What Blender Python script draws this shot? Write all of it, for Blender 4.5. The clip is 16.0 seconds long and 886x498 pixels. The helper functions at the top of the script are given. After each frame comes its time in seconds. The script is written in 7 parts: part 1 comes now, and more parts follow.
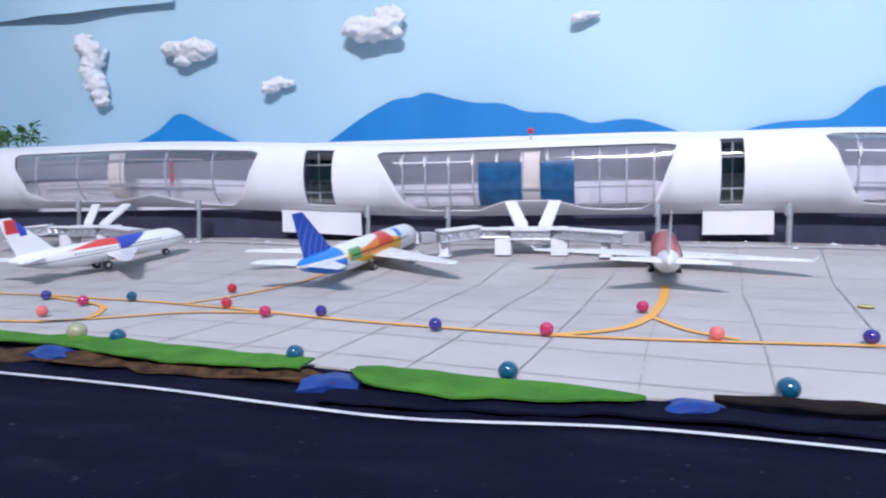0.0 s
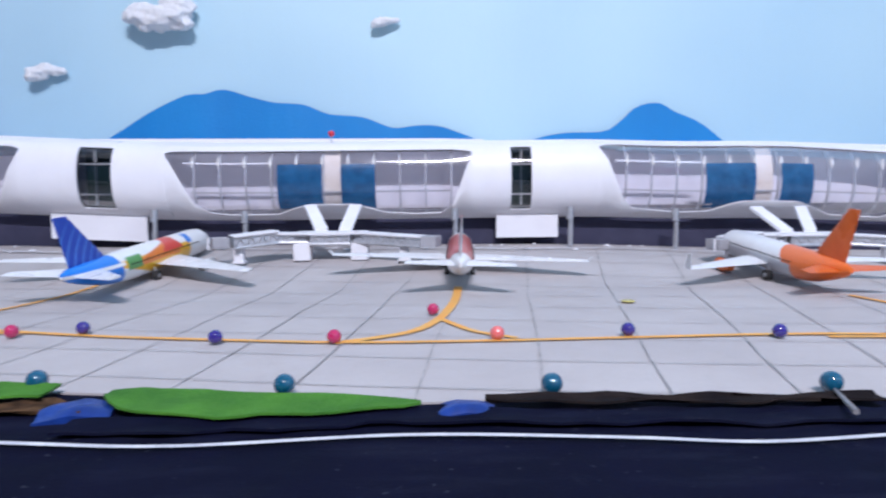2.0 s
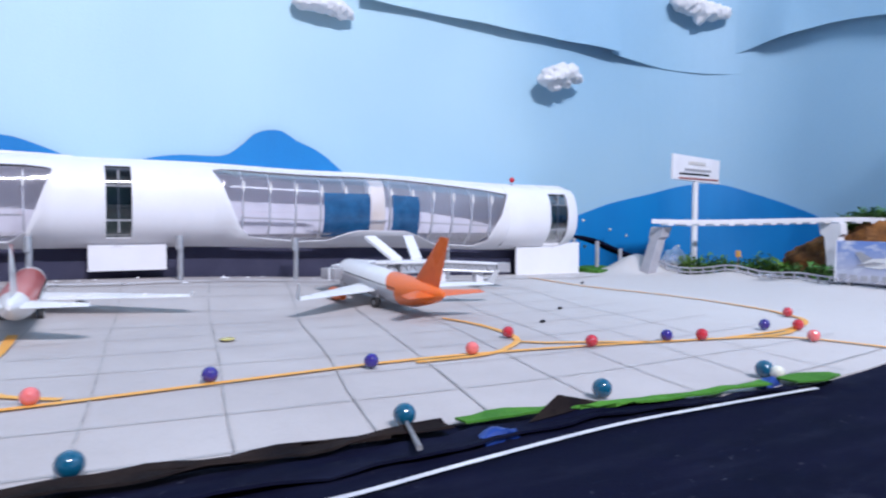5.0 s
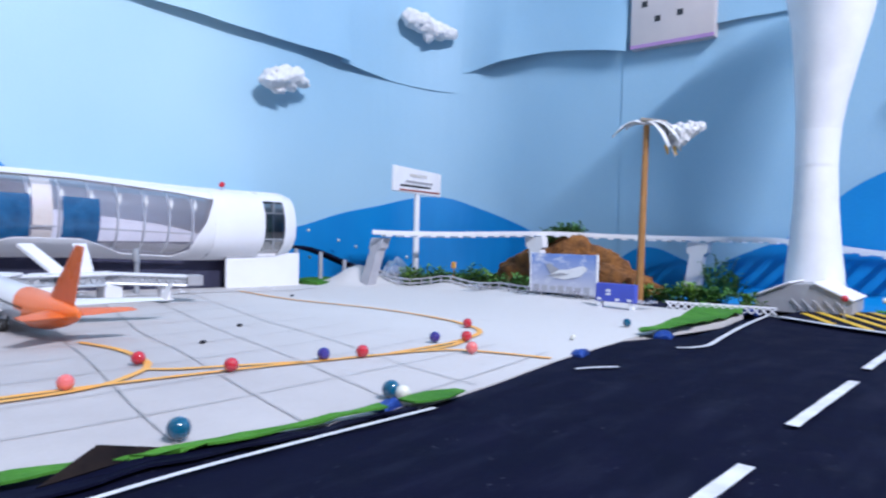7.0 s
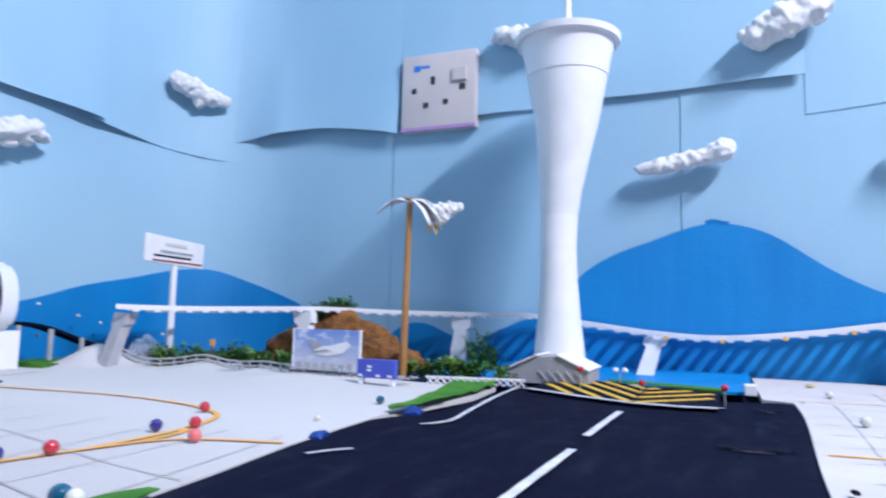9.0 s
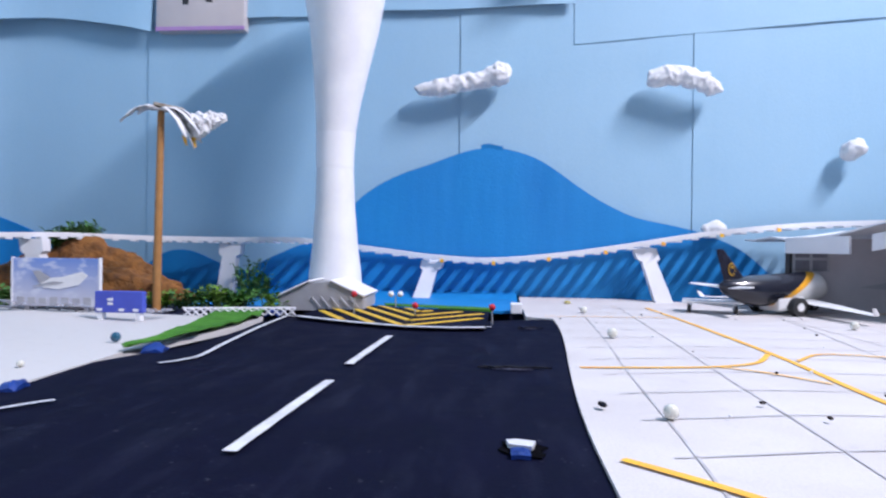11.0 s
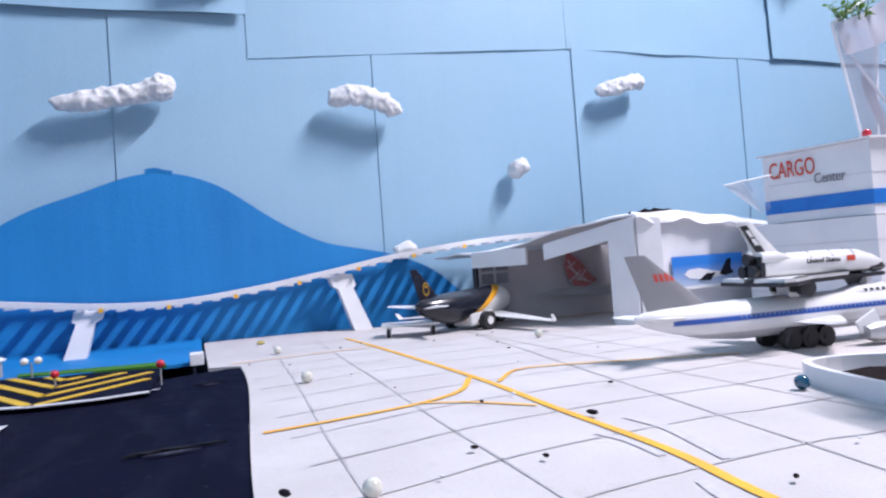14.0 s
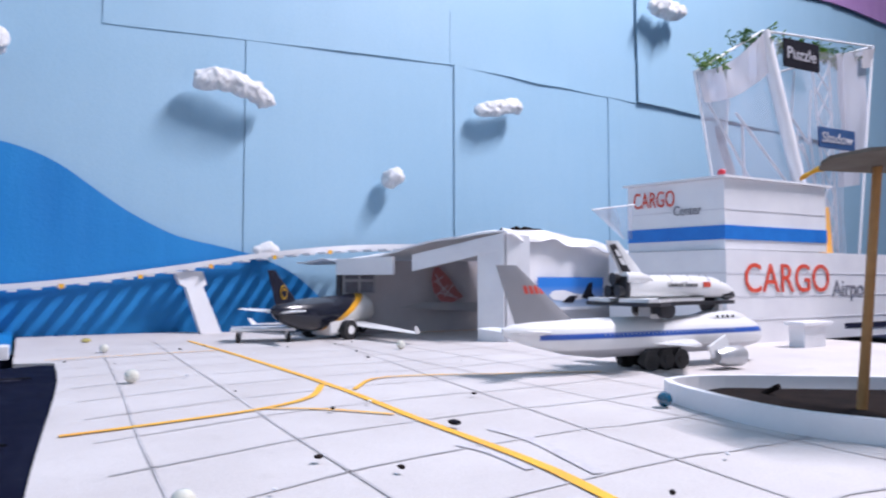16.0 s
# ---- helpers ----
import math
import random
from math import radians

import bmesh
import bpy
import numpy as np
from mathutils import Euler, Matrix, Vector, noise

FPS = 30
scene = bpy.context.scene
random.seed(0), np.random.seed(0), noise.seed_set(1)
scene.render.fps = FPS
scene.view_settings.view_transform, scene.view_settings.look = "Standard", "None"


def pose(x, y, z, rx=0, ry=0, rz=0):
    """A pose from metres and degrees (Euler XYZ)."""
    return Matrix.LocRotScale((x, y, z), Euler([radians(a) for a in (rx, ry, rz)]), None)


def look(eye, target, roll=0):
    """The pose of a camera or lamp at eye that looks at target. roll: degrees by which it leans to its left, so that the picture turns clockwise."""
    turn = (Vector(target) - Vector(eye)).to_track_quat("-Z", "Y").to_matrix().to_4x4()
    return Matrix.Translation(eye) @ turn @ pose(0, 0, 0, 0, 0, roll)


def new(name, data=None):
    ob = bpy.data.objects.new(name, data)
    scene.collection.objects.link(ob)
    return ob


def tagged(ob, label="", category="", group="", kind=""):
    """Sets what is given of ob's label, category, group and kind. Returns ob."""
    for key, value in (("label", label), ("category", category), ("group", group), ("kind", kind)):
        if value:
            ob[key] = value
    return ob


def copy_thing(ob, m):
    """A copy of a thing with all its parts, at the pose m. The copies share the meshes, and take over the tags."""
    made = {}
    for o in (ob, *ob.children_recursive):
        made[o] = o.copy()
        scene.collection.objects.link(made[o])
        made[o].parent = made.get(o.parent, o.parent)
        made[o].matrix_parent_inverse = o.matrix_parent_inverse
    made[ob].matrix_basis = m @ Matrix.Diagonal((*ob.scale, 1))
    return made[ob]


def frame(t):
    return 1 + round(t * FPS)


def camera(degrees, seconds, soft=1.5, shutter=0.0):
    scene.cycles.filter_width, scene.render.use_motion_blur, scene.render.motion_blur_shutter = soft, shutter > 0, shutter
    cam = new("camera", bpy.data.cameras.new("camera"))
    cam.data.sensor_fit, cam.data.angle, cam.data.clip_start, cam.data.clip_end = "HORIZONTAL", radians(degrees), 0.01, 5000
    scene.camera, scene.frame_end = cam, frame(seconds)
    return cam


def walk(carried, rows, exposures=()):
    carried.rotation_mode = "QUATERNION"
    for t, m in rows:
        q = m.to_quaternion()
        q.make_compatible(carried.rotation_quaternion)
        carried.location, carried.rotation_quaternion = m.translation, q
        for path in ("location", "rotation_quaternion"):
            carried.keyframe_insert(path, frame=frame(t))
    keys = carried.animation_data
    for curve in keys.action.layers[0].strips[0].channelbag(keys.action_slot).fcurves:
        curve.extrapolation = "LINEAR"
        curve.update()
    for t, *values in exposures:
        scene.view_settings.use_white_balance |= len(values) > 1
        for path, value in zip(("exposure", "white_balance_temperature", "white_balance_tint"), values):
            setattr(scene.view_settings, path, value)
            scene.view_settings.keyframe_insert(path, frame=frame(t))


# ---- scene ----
LENS = 67.53
PATH = [
    (0, 0.04626, -0.01506, 0.05386, 15.22, -5.17, -1.23),
    (0.5, 0.04910, -0.01335, 0.05397, 11.93, -4.89, -1.15),
    (1, 0.05022, -0.01197, 0.05423, 7.89, -5.61, -0.98),
    (1.5, 0.05343, -0.00964, 0.05414, 4.29, -5.44, -0.97),
    (2, 0.05617, -0.00781, 0.05371, -0.59, -5.11, -0.66),
    (2.5, 0.06221, -0.00511, 0.05410, -6.21, -4.95, -0.94),
    (3, 0.06824, -0.00262, 0.05485, -10.69, -4.33, -1.13),
    (3.2, 0.07138, -0.00161, 0.05468, -14.11, -3.95, -1.38),
    (5.3, 0.09125, 0.01521, 0.05083, -33.55, -2.34, 0.61),
    (5.5, 0.09732, 0.01506, 0.05104, -36.02, -2.24, 0.75),
    (5.8, 0.10419, 0.01379, 0.05092, -38.57, -2.05, 0.98),
    (6, 0.11124, 0.01420, 0.05024, -40.86, -1.95, 0.96),
    (6.2, 0.11890, 0.01240, 0.05028, -42.84, -1.90, 0.89),
    (6.5, 0.12985, 0.01036, 0.05037, -45.97, -1.71, 1.21),
    (7, 0.13967, 0.00552, 0.05065, -49.80, -1.29, 1.25),
    (7.5, 0.14991, 0.00176, 0.05059, -55.35, -0.42, 1.36),
    (8, 0.15589, -0.00171, 0.05203, -60.10, 3.70, 1.70),
    (8.5, 0.15701, -0.00413, 0.05050, -63.17, 5.99, 1.49),
    (9, 0.16112, -0.00703, 0.05023, -67.43, 5.68, 1.33),
    (9.5, 0.16722, -0.00685, 0.04913, -74.40, 3.69, 1.50),
    (10, 0.18062, -0.00928, 0.04912, -79.70, 2.59, 1.52),
    (10.2, 0.18306, -0.00893, 0.04908, -81.16, 2.17, 1.45),
    (12.3, 0.21726, -0.01646, 0.04354, -96.46, -3.01, -1.64),
    (12.5, 0.22069, -0.01614, 0.04392, -99.54, -2.81, -1.80),
    (12.8, 0.22734, -0.01803, 0.04442, -103.11, -2.18, -1.90),
    (13, 0.23070, -0.01986, 0.04493, -104.99, -1.25, -2.43),
    (13.5, 0.23826, -0.02485, 0.04713, -108.63, -0.09, -3.87),
    (14, 0.24152, -0.02707, 0.04787, -110.87, 1.56, -4.24),
    (14.5, 0.24571, -0.02844, 0.04630, -113.39, 2.32, -3.49),
    (15, 0.24983, -0.02892, 0.04317, -115.81, 2.86, -1.79),
    (15.5, 0.25473, -0.03179, 0.04058, -118.00, 3.02, -0.81),
    (16, 0.26096, -0.03639, 0.03935, -122.31, 2.90, -0.06),
]

# yaw to the left, pitch up, roll; metres and degrees
cam = camera(LENS, 16.0, soft=2.2, shutter=0.5)
walk(cam, [(t, pose(x, y, z, 0, 0, yaw) @ pose(0, 0, 0, 90 + pitch) @ pose(0, 0, 0, 0, 0, roll)) for t, x, y, z, yaw, pitch, roll in PATH], exposures=[(0.0, -0.12, 6200, 10), (2.5, -0.26, 6100, 10), (5.5, -0.14, 6050, 9), (8.0, -0.06, 5850, 7), (10.2, -0.12, 6150, 10), (12.5, -0.20, 6350, 12), (16.0, -0.30, 6450, 12)])

# ---- units: lengths below are decimetres, D turns them into metres ----
D = 0.1

# ---- world and lamps ----
world = bpy.data.worlds.new("room_air")
scene.world = world
world.use_nodes = True
world.node_tree.nodes["Background"].inputs[0].default_value = (0.62, 0.75, 1.0, 1)
world.node_tree.nodes["Background"].inputs[1].default_value = 0.05

LAMP_POWER, FILL_POWER = 33.5, 4.0


def area_lamp(name, at, target, sx, sy, power, colour):
    data = bpy.data.lights.new(name, "AREA")
    data.shape, data.size, data.size_y, data.energy, data.color = "RECTANGLE", sx * D, sy * D, power, colour
    ob = new(name, data)
    ob.matrix_world = look([v * D for v in at], [v * D for v in target])
    return ob


# a tube lamp above the runway and an added, unseen overhead fill
area_lamp("tube_light", (1.6, -8.2, 11.2), (3.8, 2.0, 0.3), 4.6, 0.4, LAMP_POWER, (0.97, 0.92, 1.0))
area_lamp("fill_light", (-3.0, -7.0, 17.0), (0.0, 0.0, 0.0), 16.0, 10.0, FILL_POWER, (0.84, 0.87, 1.0))
scene.view_settings.exposure = 0.0


# ---- materials ----
class Net:
    """A small writer of node trees."""

    def __init__(self, name):
        self.mat = bpy.data.materials.new(name)
        self.mat.use_nodes = True
        self.tree = self.mat.node_tree
        self.bsdf = self.tree.nodes["Principled BSDF"]
        self.out = self.tree.nodes["Material Output"]
        self.place = self.tree.nodes.new("ShaderNodeTexCoord").outputs["Object"]
        self.axes = None

    def link(self, a, b):
        self.tree.links.new(a, b)

    def put(self, socket, value):
        if hasattr(value, "links"):
            self.link(value, socket)
        else:
            socket.default_value = value

    def math(self, op, a, b=0.0, c=0.0):
        n = self.tree.nodes.new("ShaderNodeMath")
        n.operation = op
        for s, v in zip(n.inputs, (a, b, c)):
            self.put(s, v)
        return n.outputs[0]

    def xyz(self):
        if self.axes is None:
            n = self.tree.nodes.new("ShaderNodeSeparateXYZ")
            self.link(self.place, n.inputs[0])
            self.axes = [self.math("MULTIPLY", n.outputs[i], 1 / D) for i in range(3)]
        return self.axes

    def side(self, ax, ay, az, c, soft=0.004):
        """1 where ax*x + ay*y + az*z > c (decimetres), else 0."""
        x, y, z = self.xyz()
        s = self.math("MULTIPLY_ADD", x, ax, self.math("MULTIPLY_ADD", y, ay, self.math("MULTIPLY", z, az)))
        n = self.tree.nodes.new("ShaderNodeMapRange")
        for i, v in enumerate((s, c - soft, c + soft, 0.0, 1.0)):
            self.put(n.inputs[i], v)
        return n.outputs[0]

    def both(self, *masks):
        m = masks[0]
        for k in masks[1:]:
            m = self.math("MULTIPLY", m, k)
        return m

    def noise(self, scale, detail=4.0, rough=0.55, stretch=None):
        n = self.tree.nodes.new("ShaderNodeTexNoise")
        n.inputs["Scale"].default_value, n.inputs["Detail"].default_value, n.inputs["Roughness"].default_value = scale, detail, rough
        src = self.place
        if stretch:
            m = self.tree.nodes.new("ShaderNodeMapping")
            m.inputs["Scale"].default_value = stretch
            self.link(src, m.inputs[0])
            src = m.outputs[0]
        self.link(src, n.inputs["Vector"])
        return n.outputs["Fac"]

    def ramp(self, fac, lo, hi, a=0.0, b=1.0):
        n = self.tree.nodes.new("ShaderNodeMapRange")
        for i, v in enumerate((fac, lo, hi, a, b)):
            self.put(n.inputs[i], v)
        return n.outputs[0]

    def mix(self, fac, a, b):
        n = self.tree.nodes.new("ShaderNodeMix")
        n.data_type = "RGBA"
        for s, v in zip((n.inputs[0], n.inputs[6], n.inputs[7]), (fac, a, b)):
            self.put(s, (*v, 1) if isinstance(v, tuple) and len(v) == 3 else v)
        return n.outputs[2]

    def colour(self, v):
        self.put(self.bsdf.inputs["Base Color"], (*v, 1) if isinstance(v, tuple) and len(v) == 3 else v)

    def rough(self, v, metal=0.0):
        self.put(self.bsdf.inputs["Roughness"], v)
        self.bsdf.inputs["Metallic"].default_value = metal

    def bump(self, height, strength=0.3, dist=0.0004):
        n = self.tree.nodes.new("ShaderNodeBump")
        n.inputs["Strength"].default_value, n.inputs["Distance"].default_value = strength, dist
        self.link(height, n.inputs["Height"])
        self.link(n.outputs[0], self.bsdf.inputs["Normal"])


def surface(name, a, b=None, scale=120, rough=0.6, metal=0.0, grain=900, strength=0.25, dist=0.0003, spec=0.4):
    """Two tones mottled at a large and a fine scale, with fine relief."""
    n = Net(name)
    b = b or tuple(v * 0.86 for v in a)
    fine = n.noise(grain, 3)
    big = n.ramp(n.noise(scale, 5), 0.35, 0.7)
    both = n.math("MULTIPLY_ADD", fine, 0.35, n.math("MULTIPLY", big, 0.75))
    n.colour(n.mix(both, a, b))
    n.rough(n.ramp(fine, 0.3, 0.7, max(0.02, rough - 0.07), min(1, rough + 0.07)), metal)
    n.bsdf.inputs["Specular IOR Level"].default_value = spec
    n.bump(fine, strength, dist)
    return n.mat


WHITE_CARD = surface("white_card", (0.80, 0.80, 0.82), (0.70, 0.70, 0.74), 40, 0.62, grain=700)
SHELL_CARD = surface("glossy_white_card", (0.82, 0.82, 0.85), (0.74, 0.74, 0.78), 25, 0.42, grain=500, strength=0.15)
GREY_CARD = surface("grey_card", (0.40, 0.40, 0.42), (0.30, 0.30, 0.33), 60, 0.7)
NAVY_CARD = surface("navy_card", (0.022, 0.025, 0.06), (0.012, 0.014, 0.035), 60, 0.75, spec=0.15)
STEEL = surface("dull_tin", (0.55, 0.56, 0.58), (0.42, 0.43, 0.46), 200, 0.35, 0.6)
WHITE_PAINT = surface("white_enamel", (0.80, 0.80, 0.80), (0.72, 0.72, 0.73), 150, 0.28, grain=40, strength=0.0)
DARK_RUBBER = surface("black_rubber", (0.018, 0.018, 0.02), (0.03, 0.03, 0.032), 300, 0.6)
BLACK_PLASTIC = surface("black_plastic", (0.02, 0.02, 0.024), (0.035, 0.035, 0.04), 200, 0.35)
ORANGE_TAPE = surface("orange_line_paper", (0.85, 0.36, 0.05), (0.72, 0.42, 0.12), 90, 0.6)
YELLOW_TAPE = surface("yellow_line_paper", (0.85, 0.50, 0.03), (0.80, 0.36, 0.05), 60, 0.6)
WHITE_LINE = surface("white_line_paper", (0.72, 0.72, 0.74), (0.48, 0.48, 0.52), 120, 0.6)
PENCIL = surface("pencil_line", (0.22, 0.21, 0.21), (0.50, 0.48, 0.48), 70, 0.8)
BLUE_TAPE = surface("blue_tape", (0.012, 0.05, 0.28), (0.006, 0.022, 0.13), 140, 0.4, strength=0.15, dist=0.0005)
GREEN_PAPER = surface("green_paper", (0.085, 0.25, 0.03), (0.035, 0.13, 0.018), 60, 0.75, strength=0.6, dist=0.001, spec=0.15)
BROWN_CARD = surface("torn_brown_card", (0.026, 0.019, 0.017), (0.008, 0.007, 0.009), 90, 0.9, strength=0.6, spec=0.05)
WOOD = surface("bamboo_stick", (0.42, 0.21, 0.07), (0.30, 0.14, 0.045), 150, 0.5)
CLOTH_GREY = surface("grey_mesh_cloth", (0.45, 0.45, 0.48), (0.35, 0.35, 0.4), 100, 0.8)
COTTON = surface("white_cotton", (0.84, 0.84, 0.85), (0.70, 0.71, 0.74), 250, 0.95, grain=1500, strength=0.9, dist=0.001, spec=0.05)
STEM_GREEN = surface("green_plastic_stem", (0.05, 0.12, 0.03), (0.08, 0.14, 0.04), 300, 0.6)
LEAF = surface("plastic_leaf", (0.05, 0.16, 0.03), (0.09, 0.22, 0.04), 300, 0.5)
RED_PLASTIC = surface("red_plastic", (0.60, 0.03, 0.05), (0.45, 0.02, 0.04), 200, 0.25)
ORANGE_PAINT = surface("orange_enamel", (0.75, 0.15, 0.02), (0.62, 0.11, 0.015), 150, 0.3, grain=40, strength=0.0)
ROCK = surface("brown_foam_rock", (0.32, 0.13, 0.03), (0.10, 0.045, 0.02), 110, 0.9, grain=300, strength=0.8, dist=0.002)
RED_INK = surface("red_marker_ink", (0.72, 0.09, 0.05), (0.62, 0.07, 0.04), 200, 0.6)
BLACK_INK = surface("black_marker_ink", (0.012, 0.012, 0.018), (0.02, 0.02, 0.026), 200, 0.8, spec=0.05)
BLUE_INK = surface("blue_stripe_paper", (0.02, 0.20, 0.62), (0.015, 0.15, 0.52), 100, 0.5)
PLATE = surface("ivory_socket_plastic", (0.56, 0.51, 0.50), (0.49, 0.45, 0.46), 30, 0.35, strength=0.05)
PURPLE = surface("purple_paint", (0.42, 0.25, 0.50), (0.36, 0.20, 0.45), 60, 0.6)


def wall_paper():
    """Sky-blue poster paper with soft pale cloud shapes and slight creases."""
    n = Net("sky_blue_poster_paper")
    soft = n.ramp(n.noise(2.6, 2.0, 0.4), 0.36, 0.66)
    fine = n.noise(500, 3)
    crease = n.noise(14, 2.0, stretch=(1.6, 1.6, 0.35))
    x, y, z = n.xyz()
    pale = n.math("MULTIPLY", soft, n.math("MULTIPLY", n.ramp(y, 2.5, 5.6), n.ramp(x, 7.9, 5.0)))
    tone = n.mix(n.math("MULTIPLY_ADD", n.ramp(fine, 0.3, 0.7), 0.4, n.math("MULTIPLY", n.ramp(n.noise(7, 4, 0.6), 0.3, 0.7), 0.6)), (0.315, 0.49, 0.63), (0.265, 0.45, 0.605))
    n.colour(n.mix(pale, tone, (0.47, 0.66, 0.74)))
    n.rough(0.55)
    n.bsdf.inputs["Specular IOR Level"].default_value = 0.35
    n.bump(n.math("MULTIPLY_ADD", crease, 8.0, fine), 0.22, 0.0006)
    return n.mat


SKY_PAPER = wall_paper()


def mountain_paper():
    """Blue poster paper with soft upright buckles."""
    n = Net("blue_poster_paper")
    streak, fine = n.noise(16, 3, 0.5, (1.0, 1.0, 0.18)), n.noise(500, 3)
    blot = n.ramp(n.noise(11, 4, 0.6), 0.3, 0.7)
    n.colour(n.mix(n.math("MULTIPLY_ADD", n.ramp(streak, 0.3, 0.7), 0.6, n.math("MULTIPLY", blot, 0.4)), (0.004, 0.165, 0.46), (0.006, 0.225, 0.555)))
    n.rough(n.ramp(blot, 0, 1, 0.5, 0.65))
    n.bump(n.math("MULTIPLY_ADD", streak, 14.0, fine), 0.25, 0.0010)
    return n.mat


MOUNTAIN_BLUE = mountain_paper()


def tarmac():
    n = Net("navy_black_runway_card")
    fine, big, wear = n.noise(1400, 2), n.noise(60, 5), n.ramp(n.noise(40, 6, 0.7), 0.62, 0.8)
    base = n.mix(n.ramp(big, 0.3, 0.7), (0.0022, 0.0028, 0.0125), (0.0045, 0.0052, 0.019))
    dust = n.ramp(n.noise(70, 6, 0.65, stretch=(0.3, 1.3, 1.0)), 0.5, 0.74)
    base = n.mix(n.math("MULTIPLY", dust, 0.6), base, (0.014, 0.016, 0.034))
    specks = n.ramp(n.noise(420, 2, 0.5), 0.70, 0.76)
    base = n.mix(n.math("MULTIPLY", specks, 0.5), base, (0.06, 0.065, 0.09))
    n.colour(n.mix(n.math("MULTIPLY", wear, 0.6), base, (0.028, 0.03, 0.05)))
    n.rough(n.ramp(big, 0.3, 0.7, 0.72, 0.9))
    n.bsdf.inputs["Specular IOR Level"].default_value = 0.06
    n.bump(fine, 0.3, 0.0003)
    return n.mat


def apron_paper(name, a, b, lit_tone=None):
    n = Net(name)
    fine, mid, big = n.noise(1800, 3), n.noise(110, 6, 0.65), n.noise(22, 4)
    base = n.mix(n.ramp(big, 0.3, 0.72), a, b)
    # Paler towards +x: the stronger light on that side, put into the colour
    if lit_tone:
        base = n.mix(n.ramp(n.math("MULTIPLY_ADD", big, 0.8, n.xyz()[0]), 3.0, 4.6), base, lit_tone)
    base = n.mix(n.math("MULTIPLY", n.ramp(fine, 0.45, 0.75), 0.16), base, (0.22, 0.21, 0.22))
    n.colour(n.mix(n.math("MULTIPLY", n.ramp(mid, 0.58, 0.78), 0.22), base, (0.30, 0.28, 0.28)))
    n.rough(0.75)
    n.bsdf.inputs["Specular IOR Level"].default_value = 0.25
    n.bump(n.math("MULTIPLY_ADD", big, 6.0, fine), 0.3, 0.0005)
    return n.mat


TARMAC = tarmac()
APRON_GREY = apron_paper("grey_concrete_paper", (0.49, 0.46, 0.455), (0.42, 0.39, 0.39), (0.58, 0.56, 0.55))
APRON_WHITE = apron_paper("pale_concrete_paper", (0.60, 0.572, 0.57), (0.52, 0.49, 0.485))


def clear_sheet(name, tint, gloss, rough, milk=0.0):
    """A thin clear plastic sheet: mostly see-through, with a gloss."""
    n = Net(name)
    t = n.tree.nodes.new("ShaderNodeBsdfTransparent")
    g = n.tree.nodes.new("ShaderNodeBsdfGlossy")
    m = n.tree.nodes.new("ShaderNodeMixShader")
    t.inputs[0].default_value = (*tint, 1)
    g.inputs["Roughness"].default_value = rough
    f = n.tree.nodes.new("ShaderNodeFresnel")
    f.inputs[0].default_value = 1.45
    n.link(n.math("MULTIPLY_ADD", f.outputs[0], 0.4, gloss), m.inputs[0])
    haze = n.tree.nodes.new("ShaderNodeBsdfDiffuse")
    haze.inputs[0].default_value = (0.72, 0.70, 0.80, 1)
    veil = n.tree.nodes.new("ShaderNodeMixShader")
    veil.inputs[0].default_value = milk
    n.link(t.outputs[0], veil.inputs[1])
    n.link(haze.outputs[0], veil.inputs[2])
    n.link(veil.outputs[0], m.inputs[1])
    n.link(g.outputs[0], m.inputs[2])
    n.link(m.outputs[0], n.out.inputs[0])
    return n.mat


# The milk of this glazing also stands in for the room's reflection
GLASS = clear_sheet("clear_plastic_glazing", (0.93, 0.93, 0.97), 0.07, 0.10, 0.16)
DARK_GLASS = clear_sheet("tinted_glazing", (0.22, 0.26, 0.33), 0.06, 0.08)
FILM = clear_sheet("cloudy_plastic_film", (0.96, 0.97, 0.98), 0.03, 0.4, 0.20)
MILK_FILM = clear_sheet("milky_plastic_film", (0.94, 0.95, 0.97), 0.03, 0.5, 0.60)


def bead_glass(name, colour):
    n = Net(name)
    n.colour(n.mix(n.ramp(n.noise(300, 2), 0.3, 0.7), colour, tuple(v * 0.75 for v in colour)))
    n.rough(0.12)
    n.bsdf.inputs["Specular IOR Level"].default_value = 0.7
    n.bsdf.inputs["Coat Weight"].default_value = 0.6
    n.bsdf.inputs["Coat Roughness"].default_value = 0.05
    return n.mat


BEADS = {
    "purple": bead_glass("purple_bead", (0.035, 0.02, 0.22)),
    "pink": bead_glass("crimson_bead", (0.50, 0.02, 0.11)),
    "dull": bead_glass("dull_amber_pearl_bead", (0.38, 0.36, 0.22)),
    "red": bead_glass("red_bead", (0.50, 0.02, 0.035)),
    "coral": bead_glass("coral_bead", (0.75, 0.16, 0.15)),
    "teal": bead_glass("teal_bead", (0.006, 0.085, 0.16)),
    "amber": bead_glass("amber_bead", (0.55, 0.47, 0.14)),
    "pearl": bead_glass("pearl_bead", (0.72, 0.71, 0.62)),
}


# ---- mesh helpers ----
def part(name, bm, material, parent=None, label="", smooth=False):
    """Links a bmesh, given in decimetres, as one mesh object."""
    bmesh.ops.recalc_face_normals(bm, faces=bm.faces)
    bm.transform(Matrix.Scale(D, 4))
    me = bpy.data.meshes.new(name)
    bm.to_mesh(me)
    bm.free()
    if smooth:
        me.polygons.foreach_set("use_smooth", [True] * len(me.polygons))
        me.set_sharp_from_angle(angle=radians(40))
    me.materials.append(material)
    ob = new(name, me)
    if parent:
        ob.parent = parent
    if label:
        ob["label"] = label
    return ob


